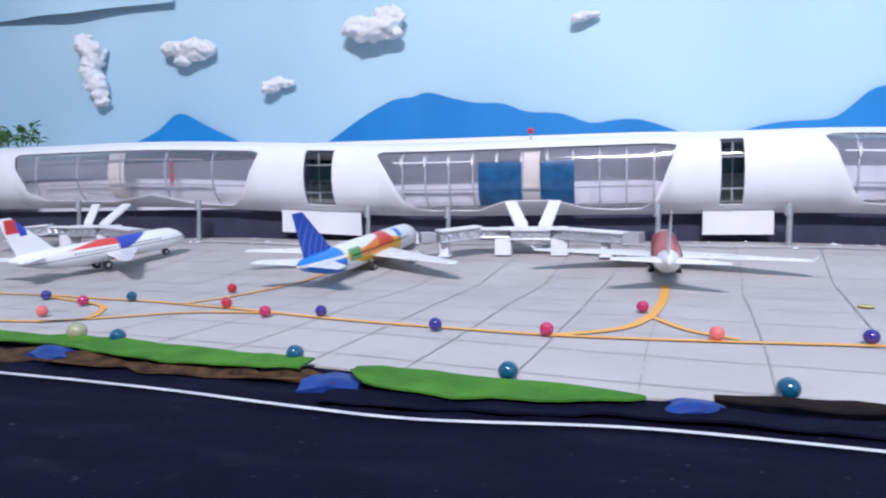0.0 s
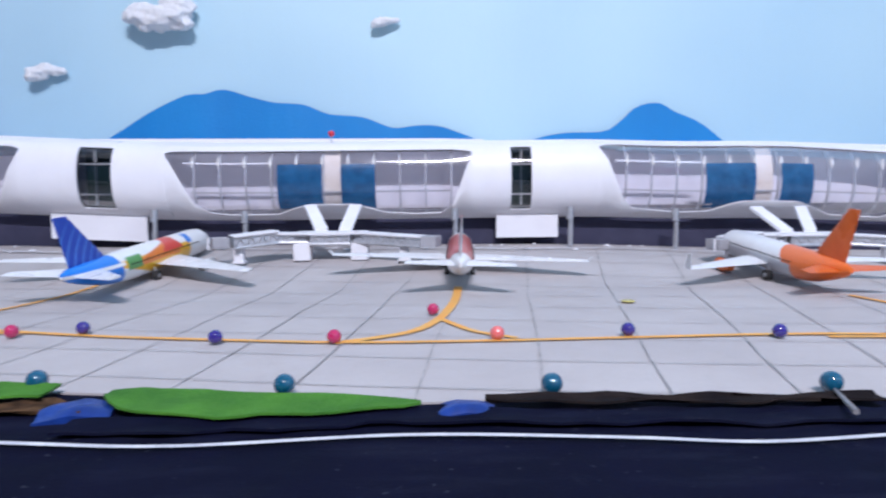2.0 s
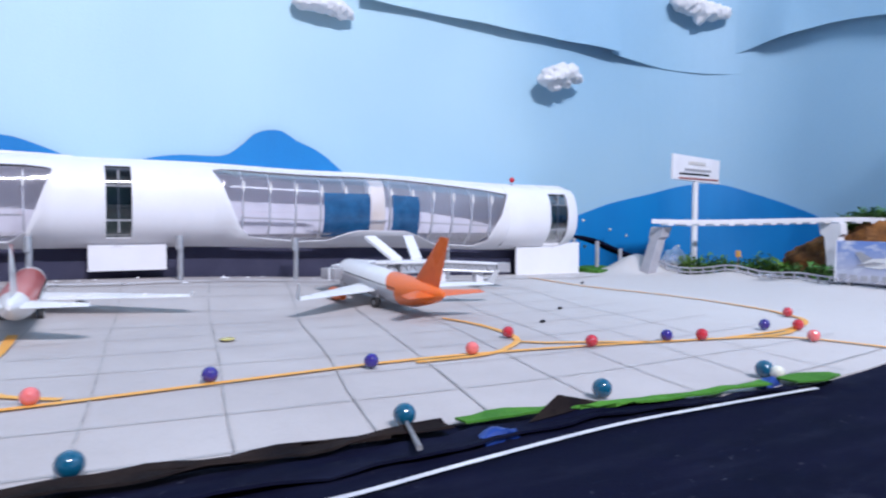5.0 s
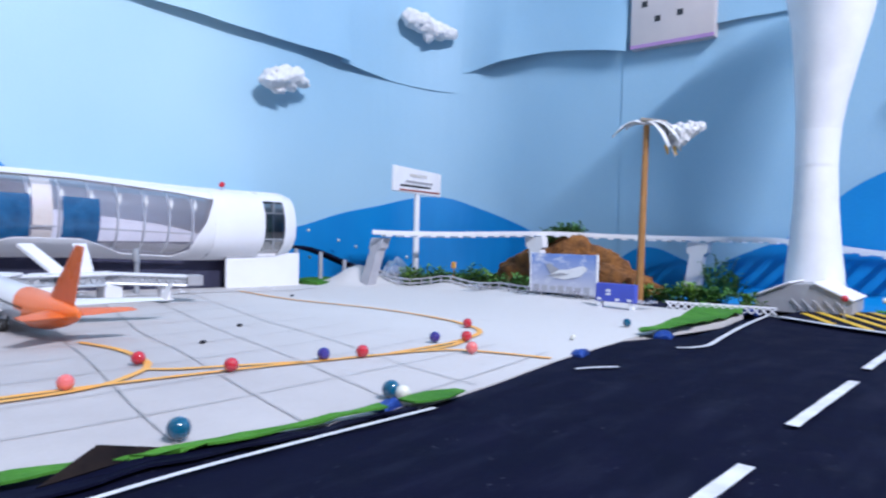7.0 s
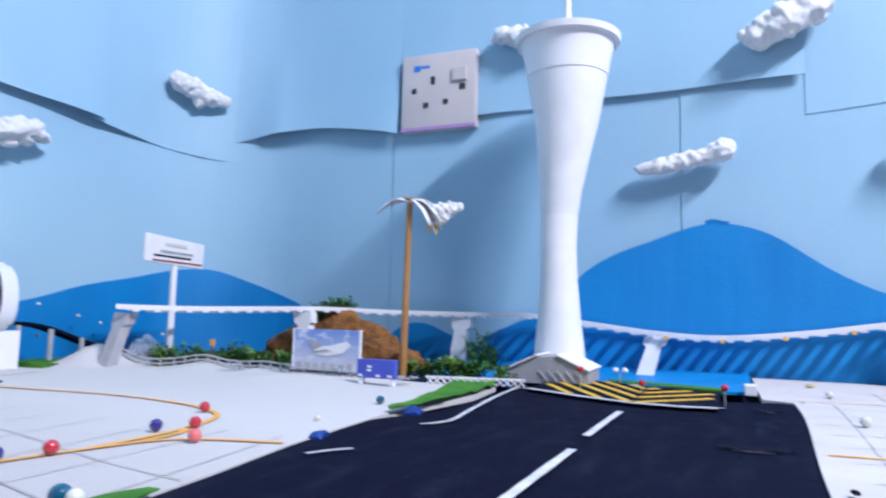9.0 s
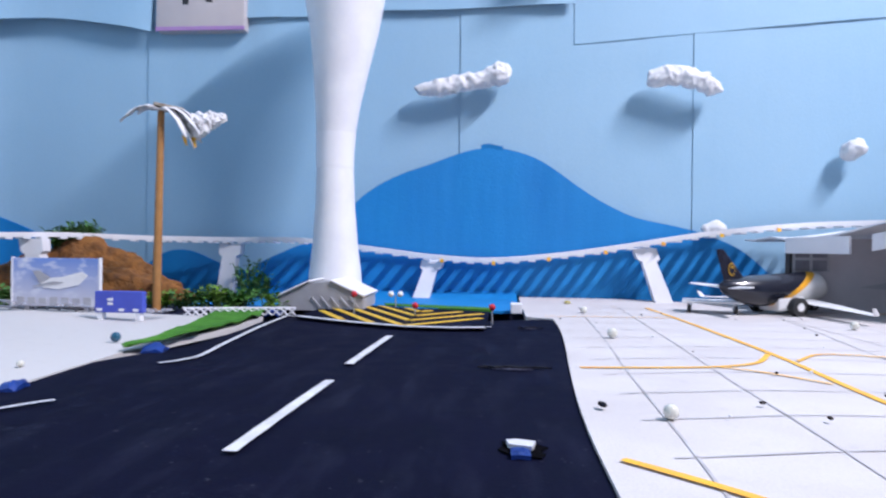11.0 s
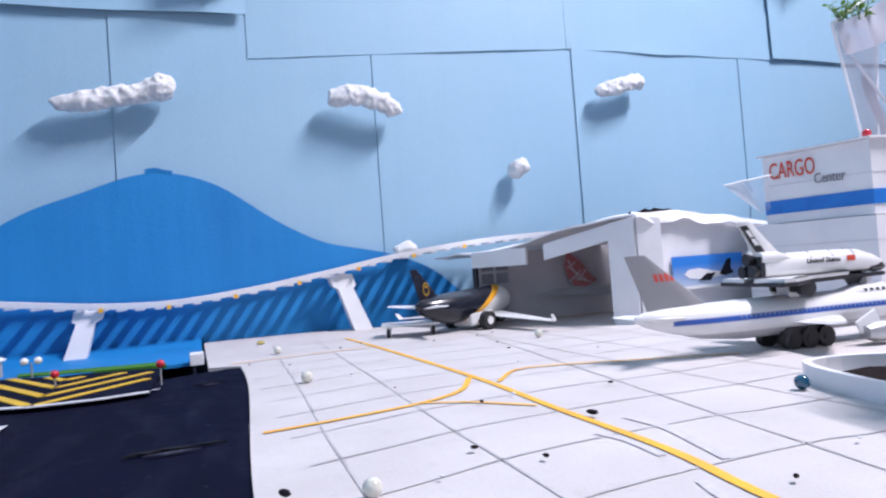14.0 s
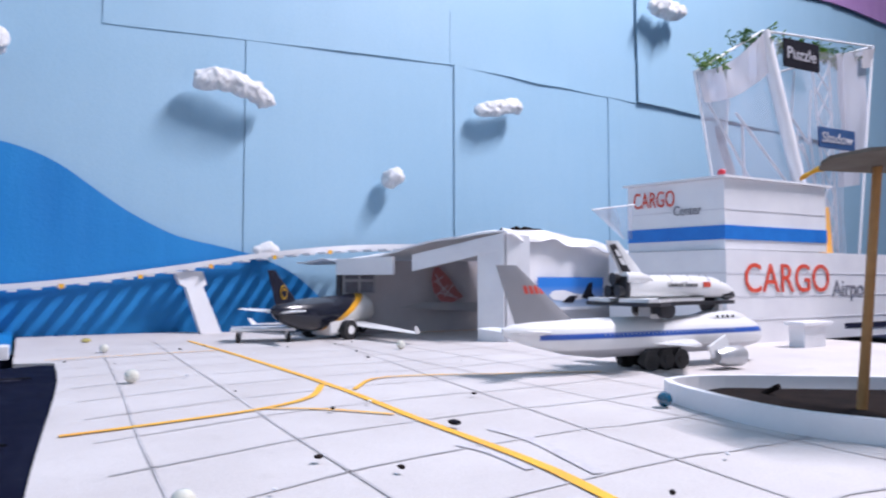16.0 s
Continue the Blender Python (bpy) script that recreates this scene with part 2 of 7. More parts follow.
def thing(name, label, category, at=(0, 0, 0), turn=0.0, group="", kind="", tilt=(0.0, 0.0)):
    ob = new(name)
    ob.matrix_world = pose(at[0] * D, at[1] * D, at[2] * D, tilt[0], tilt[1], turn)
    return tagged(ob, label, category, group, kind)


def box(bm, at, size, bevel=0.0, turn=None):
    r = bmesh.ops.create_cube(bm, size=1.0)
    bmesh.ops.scale(bm, vec=size, verts=r["verts"])
    if bevel:
        edges = list({e for v in r["verts"] for e in v.link_edges})
        q = bmesh.ops.bevel(bm, geom=edges, offset=bevel, segments=2, affect="EDGES", profile=0.6)
        verts = list({v for f in q["faces"] for v in f.verts} | {v for v in r["verts"] if v.is_valid})
    else:
        verts = r["verts"]
    if turn:
        bmesh.ops.rotate(bm, cent=(0, 0, 0), matrix=Euler([radians(a) for a in turn]).to_matrix(), verts=verts)
    bmesh.ops.translate(bm, vec=at, verts=verts)
    return bm


def boxed(at, size, bevel=0.0, turn=None):
    return box(bmesh.new(), at, size, bevel, turn)


def ball(at, r, squash=(1, 1, 1), u=20, v=12):
    bm = bmesh.new()
    q = bmesh.ops.create_uvsphere(bm, u_segments=u, v_segments=v, radius=r)
    bmesh.ops.scale(bm, vec=squash, verts=q["verts"])
    bmesh.ops.translate(bm, vec=at, verts=q["verts"])
    return bm


def rod(bm, a, b, ra, rb=None, n=12):
    """A closed tapered cylinder from a to b."""
    rb = ra if rb is None else rb
    a, b = Vector(a), Vector(b)
    m = (b - a).to_track_quat("Z", "Y").to_matrix()
    rings = []
    for p, r in ((a, ra), (b, rb)):
        rings.append([bm.verts.new(p + m @ Vector((r * math.cos(6.28318 * i / n), r * math.sin(6.28318 * i / n), 0))) for i in range(n)])
    for i in range(n):
        j = (i + 1) % n
        bm.faces.new((rings[0][i], rings[0][j], rings[1][j], rings[1][i]))
    bm.faces.new(rings[0][::-1])
    bm.faces.new(rings[1])
    return bm


def rodded(a, b, ra, rb=None, n=12):
    return rod(bmesh.new(), a, b, ra, rb, n)


def lathe(rings, n=24):
    """A closed skin through rings of (x, centre z, half width y, half height z) along x."""
    bm = bmesh.new()
    loops = []
    for x, cz, ry, rz in rings:
        loops.append([bm.verts.new((x, ry * math.sin(2 * math.pi * i / n), cz + rz * math.cos(2 * math.pi * i / n))) for i in range(n)])
    for a, b in zip(loops, loops[1:]):
        for i in range(n):
            j = (i + 1) % n
            bm.faces.new((a[i], a[j], b[j], b[i]))
    bm.faces.new(loops[0])
    bm.faces.new(loops[-1][::-1])
    return bm


def upright(rings, n=28):
    """A closed skin of rings (z, radius) about the z axis."""
    bm = lathe([(z, 0, r, r) for z, r in rings], n)
    bm.transform(Matrix.Rotation(radians(-90), 4, "Y"))
    return bm


def slab(points, thick, axis="z"):
    """A flat polygon of (u, v) points pushed out by thick along an axis: z: (x, y); y: (x, z); x: (y, z)."""
    bm = bmesh.new()
    place = {"z": lambda u, v, w: (u, v, w), "y": lambda u, v, w: (u, w, v), "x": lambda u, v, w: (w, u, v)}[axis]
    lo = [bm.verts.new(place(u, v, 0)) for u, v in points]
    hi = [bm.verts.new(place(u, v, thick)) for u, v in points]
    bm.faces.new(lo)
    bm.faces.new(hi)
    for i in range(len(points)):
        j = (i + 1) % len(points)
        bm.faces.new((lo[i], lo[j], hi[j], hi[i]))
    return bm


def wing(root, tip, chord_root, chord_tip, thick_root, thick_tip):
    """A flying surface from root to tip (points on the leading edge), chords along -x, rounded section."""
    bm = bmesh.new()
    rings = []
    up = Vector((0, 0, 1)) if abs(tip[1] - root[1]) > abs(tip[2] - root[2]) else Vector((0, 1, 0))
    for p, c, th in ((root, chord_root, thick_root), (tip, chord_tip, thick_tip)):
        p = Vector(p)
        ring = []
        for u, w in ((0, 0), (0.06, 0.32), (0.3, 0.5), (0.65, 0.33), (1, 0.05), (1, -0.05), (0.65, -0.33), (0.3, -0.5), (0.06, -0.32)):
            ring.append(bm.verts.new(p + Vector((-u * c, 0, 0)) + up * (w * th)))
        rings.append(ring)
    for i in range(9):
        j = (i + 1) % 9
        bm.faces.new((rings[0][i], rings[0][j], rings[1][j], rings[1][i]))
    bm.faces.new(rings[0])
    bm.faces.new(rings[1][::-1])
    return bm


def smooth_line(points, step=0.05):
    """A rounded line through the points (Catmull-Rom), any dimension."""
    out = []
    p = [np.array(points[0], float) * 2 - np.array(points[1], float)] + [np.array(q, float) for q in points]
    p.append(p[-1] * 2 - p[-2])
    for a, b, c, d in zip(p, p[1:], p[2:], p[3:]):
        k = max(2, int(np.linalg.norm(c - b) / step))
        for i in range(k):
            t = i / k
            out.append(0.5 * (2 * b + (c - a) * t + (2 * a - 5 * b + 4 * c - d) * t * t + (3 * b - a - 3 * c + d) * t**3))
    out.append(p[-2])
    return out


# ---- the ground ----
def ease(t):
    t = min(1.0, max(0.0, t))
    return t * t * (3 - 2 * t)


def ground(x, y):
    """The height of the paper apron, which rises a little towards the terminal."""
    rise = ease((y - 3.3) / 1.5) * (0.125 - 0.11 * ease((x - 0.5) / 4.5) + 0.03 * ease((-1.5 - x) / 2.5))
    crumple = 0.17 * math.exp(-((x - 5.68) ** 2 / 0.06 + (y - 4.72) ** 2 / 0.05))
    wave = 0.010 * noise.noise(Vector((x * 1.3, y * 1.3, 0.0))) + 0.05 * ease((x - 5.2) / 1.0) * ease((y - 1.6) / 0.4) * (0.6 + noise.noise(Vector((x * 1.8, y * 2.4, 3.0))))
    return max(0.0, rise + crumple + wave * ease((y - 2.0) / 0.8))


NORTH_EDGE = [(-9, 2.1), (-3.5, 1.95), (-1.8, 1.81), (-0.45, 1.70), (0.5, 1.57), (1.0, 1.60), (1.2, 1.55), (1.95, 1.55), (2.15, 1.47), (2.9, 1.35), (3.3, 1.38), (3.8, 1.45), (4.7, 1.50), (5.6, 1.36), (6.4, 1.42)]


def north_edge(x):
    xs, ys = zip(*NORTH_EDGE)
    return float(np.interp(x, xs, ys))


def sheet(nx, ny, place, thick=0.0):
    """A sheet of nx by ny cells; place(u, v) in 0..1 gives a point. thick: a folded-down rim along its border."""
    bm = bmesh.new()
    g = [[bm.verts.new(place(i / nx, j / ny)) for j in range(ny + 1)] for i in range(nx + 1)]
    for i in range(nx):
        for j in range(ny):
            bm.faces.new((g[i][j], g[i + 1][j], g[i + 1][j + 1], g[i][j + 1]))
    if thick:
        rim = [g[i][0] for i in range(nx + 1)] + [g[nx][j] for j in range(1, ny + 1)] + [g[i][ny] for i in range(nx - 1, -1, -1)] + [g[0][j] for j in range(ny - 1, 0, -1)]
        low = [bm.verts.new(v.co - Vector((0, 0, thick))) for v in rim]
        for i in range(len(rim)):
            j = (i + 1) % len(rim)
            bm.faces.new((rim[i], low[i], low[j], rim[j]))
    return bm


def ribbon(points, width, lift, taper=None, step=0.06):
    """A flat strip along a rounded line of (x, y), laid on the ground."""
    line = smooth_line(points, step)
    bm = bmesh.new()
    last = None
    for i, p in enumerate(line):
        a, b = line[max(0, i - 1)], line[min(len(line) - 1, i + 1)]
        d = Vector((b[0] - a[0], b[1] - a[1], 0)).normalized()
        s = Vector((-d.y, d.x, 0)) * width * 0.5 * (1 + 0.12 * noise.noise(Vector((p[0] * 9, p[1] * 9, 1))))
        row = []
        for k in (-1, 1):
            x, y = p[0] + k * s.x, p[1] + k * s.y
            row.append(bm.verts.new((x, y, ground(x, y) + lift)))
        if last:
            bm.faces.new((last[0], last[1], row[1], row[0]))
        last = row
    return bm


base = part("ground", sheet(40, 40, lambda u, v: (-14 + 22.4 * u, -30 + 36 * v, -0.10)), NAVY_CARD, smooth=True)
tagged(base, "dark navy board under the model airport", "ground", kind="structure")

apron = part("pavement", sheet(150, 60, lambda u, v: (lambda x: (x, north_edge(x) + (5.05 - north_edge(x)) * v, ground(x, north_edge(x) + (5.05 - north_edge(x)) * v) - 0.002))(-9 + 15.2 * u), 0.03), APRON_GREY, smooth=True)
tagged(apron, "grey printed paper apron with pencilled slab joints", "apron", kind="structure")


def south_edge(x):
    return -0.355 - 0.145 * ease((x - 3.4) / 2.8)


def south_apron(u, v):
    x = -9 + (8.02 - 0.5 * ease((4.6 * v - 0.7) / 1.6) + 9) * u
    a = south_edge(x) if x < 6.45 else -0.33
    return (x, a - 4.6 * v, 0.002 + 0.02 * ease((x - 7.35) / 0.6) * (1 - v))


apron_s = part("pavement", sheet(240, 30, south_apron, 0.05), APRON_WHITE, smooth=True)
tagged(apron_s, "white paper cargo apron with pencilled slab joints", "apron", kind="structure")


def runway_at(u, v):
    x = -9 + (float(np.interp(v, (0, 0.22, 1), (6.46, 6.26, 6.36))) + 9) * u
    n = north_edge(x) + 0.03 + (1.30 - north_edge(x) - 0.03) * ease((x - 4.3) / 0.8)
    s = south_edge(x) - 0.01
    y = s + (n - s) * v
    return (x, y, -0.008 + 0.002 * noise.noise(Vector((x * 2, y * 2, 9))))


runway = part("road", sheet(150, 24, runway_at, 0.03), TARMAC, smooth=True)
tagged(runway, "navy black card runway with torn edges", "runway", kind="structure")

# white edge line, centre dashes
line_pts = [(-9, 1.75), (-3.0, 1.52), (-1.6, 1.44), (-0.85, 1.385), (-0.35, 1.32), (0.0, 1.29), (0.5, 1.335), (0.97, 1.30), (1.25, 1.265), (1.6, 1.30), (2.04, 1.335), (2.4, 1.325), (2.85, 1.30)]
part("edge_line", ribbon(line_pts, 0.017, 0.003), WHITE_LINE, runway, "white paper edge line")
part("edge_line", ribbon([(3.66, 1.29), (3.74, 1.25), (3.82, 1.19)], 0.022, 0.003), WHITE_LINE, runway, "loose white line scrap")
part("edge_line", ribbon([(4.45, 1.20), (4.6, 1.12), (5.0, 1.16), (5.6, 1.22), (6.25, 1.26)], 0.024, 0.003), WHITE_LINE, runway, "curved white line")
part("edge_line", ribbon([(6.25, 1.26), (6.05, 0.9), (5.86, 0.42), (5.84, 0.1), (5.86, -0.10)], 0.022, 0.003), WHITE_LINE, runway, "white line across the runway end")
for x0, x1 in ((4.53, 5.38), (3.40, 4.21), (2.15, 2.97), (1.0, 1.8), (-0.2, 0.6), (-1.4, -0.6), (-2.6, -1.8)):
    part("centre_dash", ribbon([(x0, 0.47 - 0.02 * (x0 - 4)), ((x0 + x1) / 2, 0.465 - 0.02 * (x0 - 3.6)), (x1, 0.43 - 0.02 * (x1 - 5.4))], 0.036, 0.003), WHITE_LINE, runway)

# taxi lines of the grey apron
taxi = [
    [(-9, 3.0), (-4.2, 2.95), (-2.95, 2.79), (-1.99, 2.69), (-1.54, 2.60), (-0.80, 2.41), (-0.17, 2.29), (0.27, 2.23), (0.78, 2.23), (1.24, 2.25), (1.80, 2.27), (2.20, 2.245), (2.74, 2.15), (3.03, 2.08), (3.38, 1.99), (3.60, 1.90), (3.70, 1.75), (3.78, 1.47)],
    [(-2.53, 2.71), (-2.06, 2.55), (-1.92, 2.42), (-1.83, 2.22), (-2.04, 2.13), (-2.6, 2.10)],
    [(-1.99, 2.12), (-1.72, 2.27), (-1.45, 2.42), (-1.0, 2.46)],
    [(-1.63, 2.62), (-1.49, 2.94), (-1.37, 3.50), (-1.33, 3.83)],
    [(0.20, 2.22), (0.45, 2.38), (0.56, 2.60), (0.61, 2.82), (0.65, 3.10), (0.68, 3.5)],
    [(0.57, 2.64), (0.64, 2.50), (0.71, 2.38), (0.85, 2.27)],
    [(1.95, 2.22), (2.23, 2.21), (2.41, 2.29), (2.56, 2.45), (2.61, 2.80), (2.57, 3.10)],
    [(2.50, 2.38), (2.60, 2.29), (2.76, 2.22), (3.0, 2.10)],
    [(3.38, 2.00), (3.73, 2.00), (4.03, 2.06), (4.20, 2.16), (4.30, 2.32), (4.40, 2.58), (4.45, 3.14), (4.36, 3.93), (4.30, 4.6)],
    [(3.55, 1.95), (3.72, 1.95), (3.95, 2.03)],
]
for p in taxi:
    part("taxi_line", ribbon(p, 0.030 if p[0][0] != 0.20 else 0.042, 0.004), ORANGE_TAPE, apron, "orange paper taxi line")

# pencilled joints of both aprons
joints = bmesh.new()


def joint(bm, pts, width, lift=0.003):
    extra = ribbon(pts, width, lift, step=0.12)
    me = bpy.data.meshes.new("strip")
    extra.to_mesh(me)
    extra.free()
    bm.from_mesh(me)
    bpy.data.meshes.remove(me)


for k in range(-22, 10):
    x = 0.16 + 0.3425 * k
    y0 = north_edge(x) + 0.02
    lean = 0.12 + 0.11 * ease((x - 0.8) / 0.8)
    joint(joints, [(x + lean * (y - 1.7) + 0.03 * noise.noise(Vector((k * 1.7, y * 1.4, 0))), y) for y in np.linspace(y0, 4.95, 9)], 0.0055)
for k in range(10):
    xs = [-4.5 + 8.4 * i / 16 for i in range(17)]
    pts = [(x, 1.77 + 0.32 * k - 0.15 * x * ease(1.2 - abs(x) / 5) + 0.04 * noise.noise(Vector((x * 0.9, k, 2)))) for x in xs]
    joint(joints, [p for p in pts if north_edge(p[0]) + 0.03 < p[1] < 4.95], 0.0055)
tagged(part("pencil_joints", joints, PENCIL, apron), kind="stuff")
FAINT_PENCIL = surface("faint_pencil_line", (0.30, 0.29, 0.30), (0.62, 0.60, 0.61), 45, 0.8)
joints = bmesh.new()
for k, (y, fan) in enumerate(((-0.60, 0.055), (-0.95, 0.045), (-1.66, 0.16), (-2.0, 0.03), (-2.36, 0.0), (-2.72, 0.0), (-3.08, 0.0))):
    joint(joints, [(x, y - fan * max(-1.0, x - 4.0) + 0.012 * noise.noise(Vector((x, k, 4)))) for x in np.linspace(-3, 7.35, 15)], 0.007, 0.0045)
for k in range(-6, 12):
    x = 3.92 + 0.33 * (k - 1)
    bow = 0.015 * noise.noise(Vector((k, 0, 6)))
    joint(joints, [(x - 0.13, -0.52), (x - 0.07 + bow, -0.78), (x - 0.02, -1.0), (x + bow, -1.3), (x, -1.66), (x - 0.04, -2.0), (x + 0.02, -3.4)], 0.0075, 0.0045)
tagged(part("pencil_joints", joints, FAINT_PENCIL, apron_s), kind="stuff")

cargo_lines = [
    [(7.3, -1.31), (6.53, -1.34), (5.6, -1.36), (4.86, -1.36), (4.30, -1.33), (3.73, -1.31), (3.34, -1.25), (2.6, -1.20), (0.0, -1.1)],
    [(4.57, -0.45), (4.60, -0.70), (4.66, -1.00), (4.78, -1.20), (5.02, -1.34)],
    [(4.66, -1.00), (4.55, -1.15), (4.36, -1.30)],
    [(4.84, -1.39), (5.05, -1.58), (5.02, -1.80), (4.90, -2.06), (4.7, -2.5)],
    [(3.43, -0.40), (3.28, -0.56), (3.12, -0.71), (2.9, -0.95), (2.5, -1.15)],
    [(6.50, -0.46), (6.53, -0.9), (6.53, -1.34)],
    [(7.12, -2.80), (7.09, -3.1), (7.04, -3.7)],
]
for k, p in enumerate(cargo_lines):
    part("taxi_line", ribbon(p, (0.028, 0.025, 0.017, 0.020, 0.027, 0.016, 0.03)[k], 0.0055 + 0.0005 * k), YELLOW_TAPE, apron_s, "yellow paper taxi line")

SMEAR = surface("greyed_smear", (0.49, 0.47, 0.49), (0.60, 0.58, 0.61), 420, 0.8, spec=0.1)
for pts, w in (([(4.06, -1.43), (3.90, -1.44), (3.72, -1.40), (3.60, -1.37)], 0.035), ([(3.96, -1.26), (3.86, -1.28), (3.70, -1.27)], 0.024), ([(3.52, -1.22), (3.42, -1.19), (3.30, -1.21)], 0.03)):
    part("smear", ribbon(pts, w, 0.0048, step=0.03), SMEAR, apron_s, "grey rubbed smear on the paper")


# ---- walls: a paper backdrop that bends round the corner ----
EAST, NORTH, BEND = 8.1, 5.7, 1.2
ARC0, ARC1 = EAST - BEND, EAST - BEND + BEND * math.pi / 2


def wall_at(s, z, out=0.0):
    """A point on the backdrop: s runs along the north wall as x, round the bend and along the east wall."""
    if s < ARC0:
        return Vector((s, NORTH - out, z))
    if s < ARC1:
        a = (s - ARC0) / BEND
        return Vector((ARC0 + (BEND - out) * math.sin(a), NORTH - BEND + (BEND - out) * math.cos(a), z))
    return Vector((EAST - out, NORTH - BEND - (s - ARC1), z))


def shell_between(nu, nv, face, depth=0.02):
    """A sheet with thickness: face(u, v, w) with w 0 for the front and 1 for the back."""
    bm = bmesh.new()
    g = [[[bm.verts.new(face(i / nu, j / nv, w)) for j in range(nv + 1)] for i in range(nu + 1)] for w in (0, 1)]
    for i in range(nu):
        for j in range(nv):
            for w in (0, 1):
                bm.faces.new((g[w][i][j], g[w][i + 1][j], g[w][i + 1][j + 1], g[w][i][j + 1]))
    for i in range(nu):
        for j in (0, nv):
            bm.faces.new((g[0][i][j], g[0][i + 1][j], g[1][i + 1][j], g[1][i][j]))
    for j in range(nv):
        for i in (0, nu):
            bm.faces.new((g[0][i][j], g[0][i][j + 1], g[1][i][j + 1], g[1][i][j]))
    return bm


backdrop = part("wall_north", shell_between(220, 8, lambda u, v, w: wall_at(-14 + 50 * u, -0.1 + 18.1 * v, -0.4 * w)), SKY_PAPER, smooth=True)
tagged(backdrop, "sky-blue paper backdrop curving round the room corner", "wall", kind="structure")


def paper_piece(s0, s1, z0, z1, out, curl=0.0, sag=0.0, phase=0.0, left=0.0, fade=0.0, rise=0.0, fade_end=0.0):
    """A sheet pasted on the backdrop; its lower edge curls off the wall and sags."""
    def face(u, v, w):
        s = s0 + (s1 - s0) * u
        low = z0 + rise * u + sag * math.sin(math.pi * u) + 0.02 * noise.noise(Vector((s * 1.5, phase, 0)))
        z = low + (z1 - low) * v
        lift = curl * (1 - v) ** 3 * max(0.0, 0.55 + 0.9 * noise.noise(Vector((s * 0.9, phase, 7)))) + left * (1 - u) ** 6
        tuck = (ease(u / fade) if fade else 1.0) * (ease((1 - u) / fade_end) if fade_end else 1.0)
        return wall_at(s, z, 0.002 + (out + lift) * tuck - 0.006 * w)
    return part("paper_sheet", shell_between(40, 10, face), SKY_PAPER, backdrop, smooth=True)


paper_piece(3.2, 6.30, 2.46, 5.2, 0.02, 0.14, 0.0, 1.0, rise=-0.07)
paper_piece(6.2, 8.1, 2.36, 5.0, 0.012, 0.07, 0.0, 2.0, rise=-0.11, fade_end=0.5)
paper_piece(7.9, 10.12, 2.48, 5.0, 0.02, 0.20, 0.14, 3.0, 0.0, 0.35)
paper_piece(10.06, 14.10, 2.58, 5.1, 0.016, 0.07, 0.01, 4.0, rise=0.11)
paper_piece(14.10, 17.25, 2.34, 5.0, 0.006, 0.010, 0.0, 5.0, 0.006, rise=0.24)
paper_piece(17.2, 19.92, 2.57, 3.12, 0.010, 0.015, 0.0, 6.0)
paper_piece(19.9, 24.5, 2.58, 5.0, 0.013, 0.03, 0.0, 7.0, 0.022)
paper_piece(-9.0, -3.8, 2.42, 5.2, 0.02, 0.12, 0.0, 8.0)
for s0, s1, z1, o in ((10.05, 13.05, 2.70, 0.006), (13.06, 15.16, 2.70, 0.010), (15.17, 17.22, 2.5, 0.005), (17.25, 19.4, 2.62, 0.012), (19.42, 22.0, 2.62, 0.006)):
    paper_piece(s0, s1, 0.02, z1, o * 0.6, 0.0, 0.0, s0, 0.006)


def room_wall(name, at, size, label, category):
    ob = part(name, boxed(at, size), surface(name + "_paint", (0.66, 0.68, 0.74), (0.6, 0.62, 0.68), 3, 0.8))
    return tagged(ob, label, category, kind="structure")


room_wall("wall_west", (-14.3, -12, 9), (0.5, 36, 18.4), "plain pale painted room wall", "wall")
room_wall("wall_south", (-3, -30.2, 9), (24, 0.5, 18.4), "plain pale painted room wall behind the model", "wall")
room_wall("ceiling", (-3, -12, 18.3), (24, 36.5, 0.5), "plain pale painted ceiling", "ceiling")
violet = part("trim", shell_between(20, 4, lambda u, v, w: wall_at(22.0 + 12 * u, 4.62 + 0.25 * ease(u * 4) + 3 * v, 0.06 - 0.02 * w)), PURPLE)
tagged(violet, "violet painted upper wall band", "wall", kind="structure")


# ---- paper mountains on the backdrop ----
def mountain(points, out, label):
    line = smooth_line(points, 0.05)
    bm = bmesh.new()
    rows = []
    for s, z in line:
        q = [bm.verts.new(wall_at(s, zz, out + (0.012 * (1 + noise.noise(Vector((s * 2, zz * 2, 0)))) if k < 9 else 0) - w)) for w in (0.0, 0.02) for k, zz in ((i, z * i / 6.0) for i in range(7))]
        rows.append(q)
    for a, b in zip(rows, rows[1:]):
        for k in range(6):
            bm.faces.new((a[k], b[k], b[k + 1], a[k + 1]))
            bm.faces.new((a[k + 7], b[k + 7], b[k + 8], a[k + 8]))
        bm.faces.new((a[6], b[6], b[13], a[13]))
    return tagged(part("paper_mountain", bm, MOUNTAIN_BLUE, smooth=True), label, "paper mountain", "paper mountains")


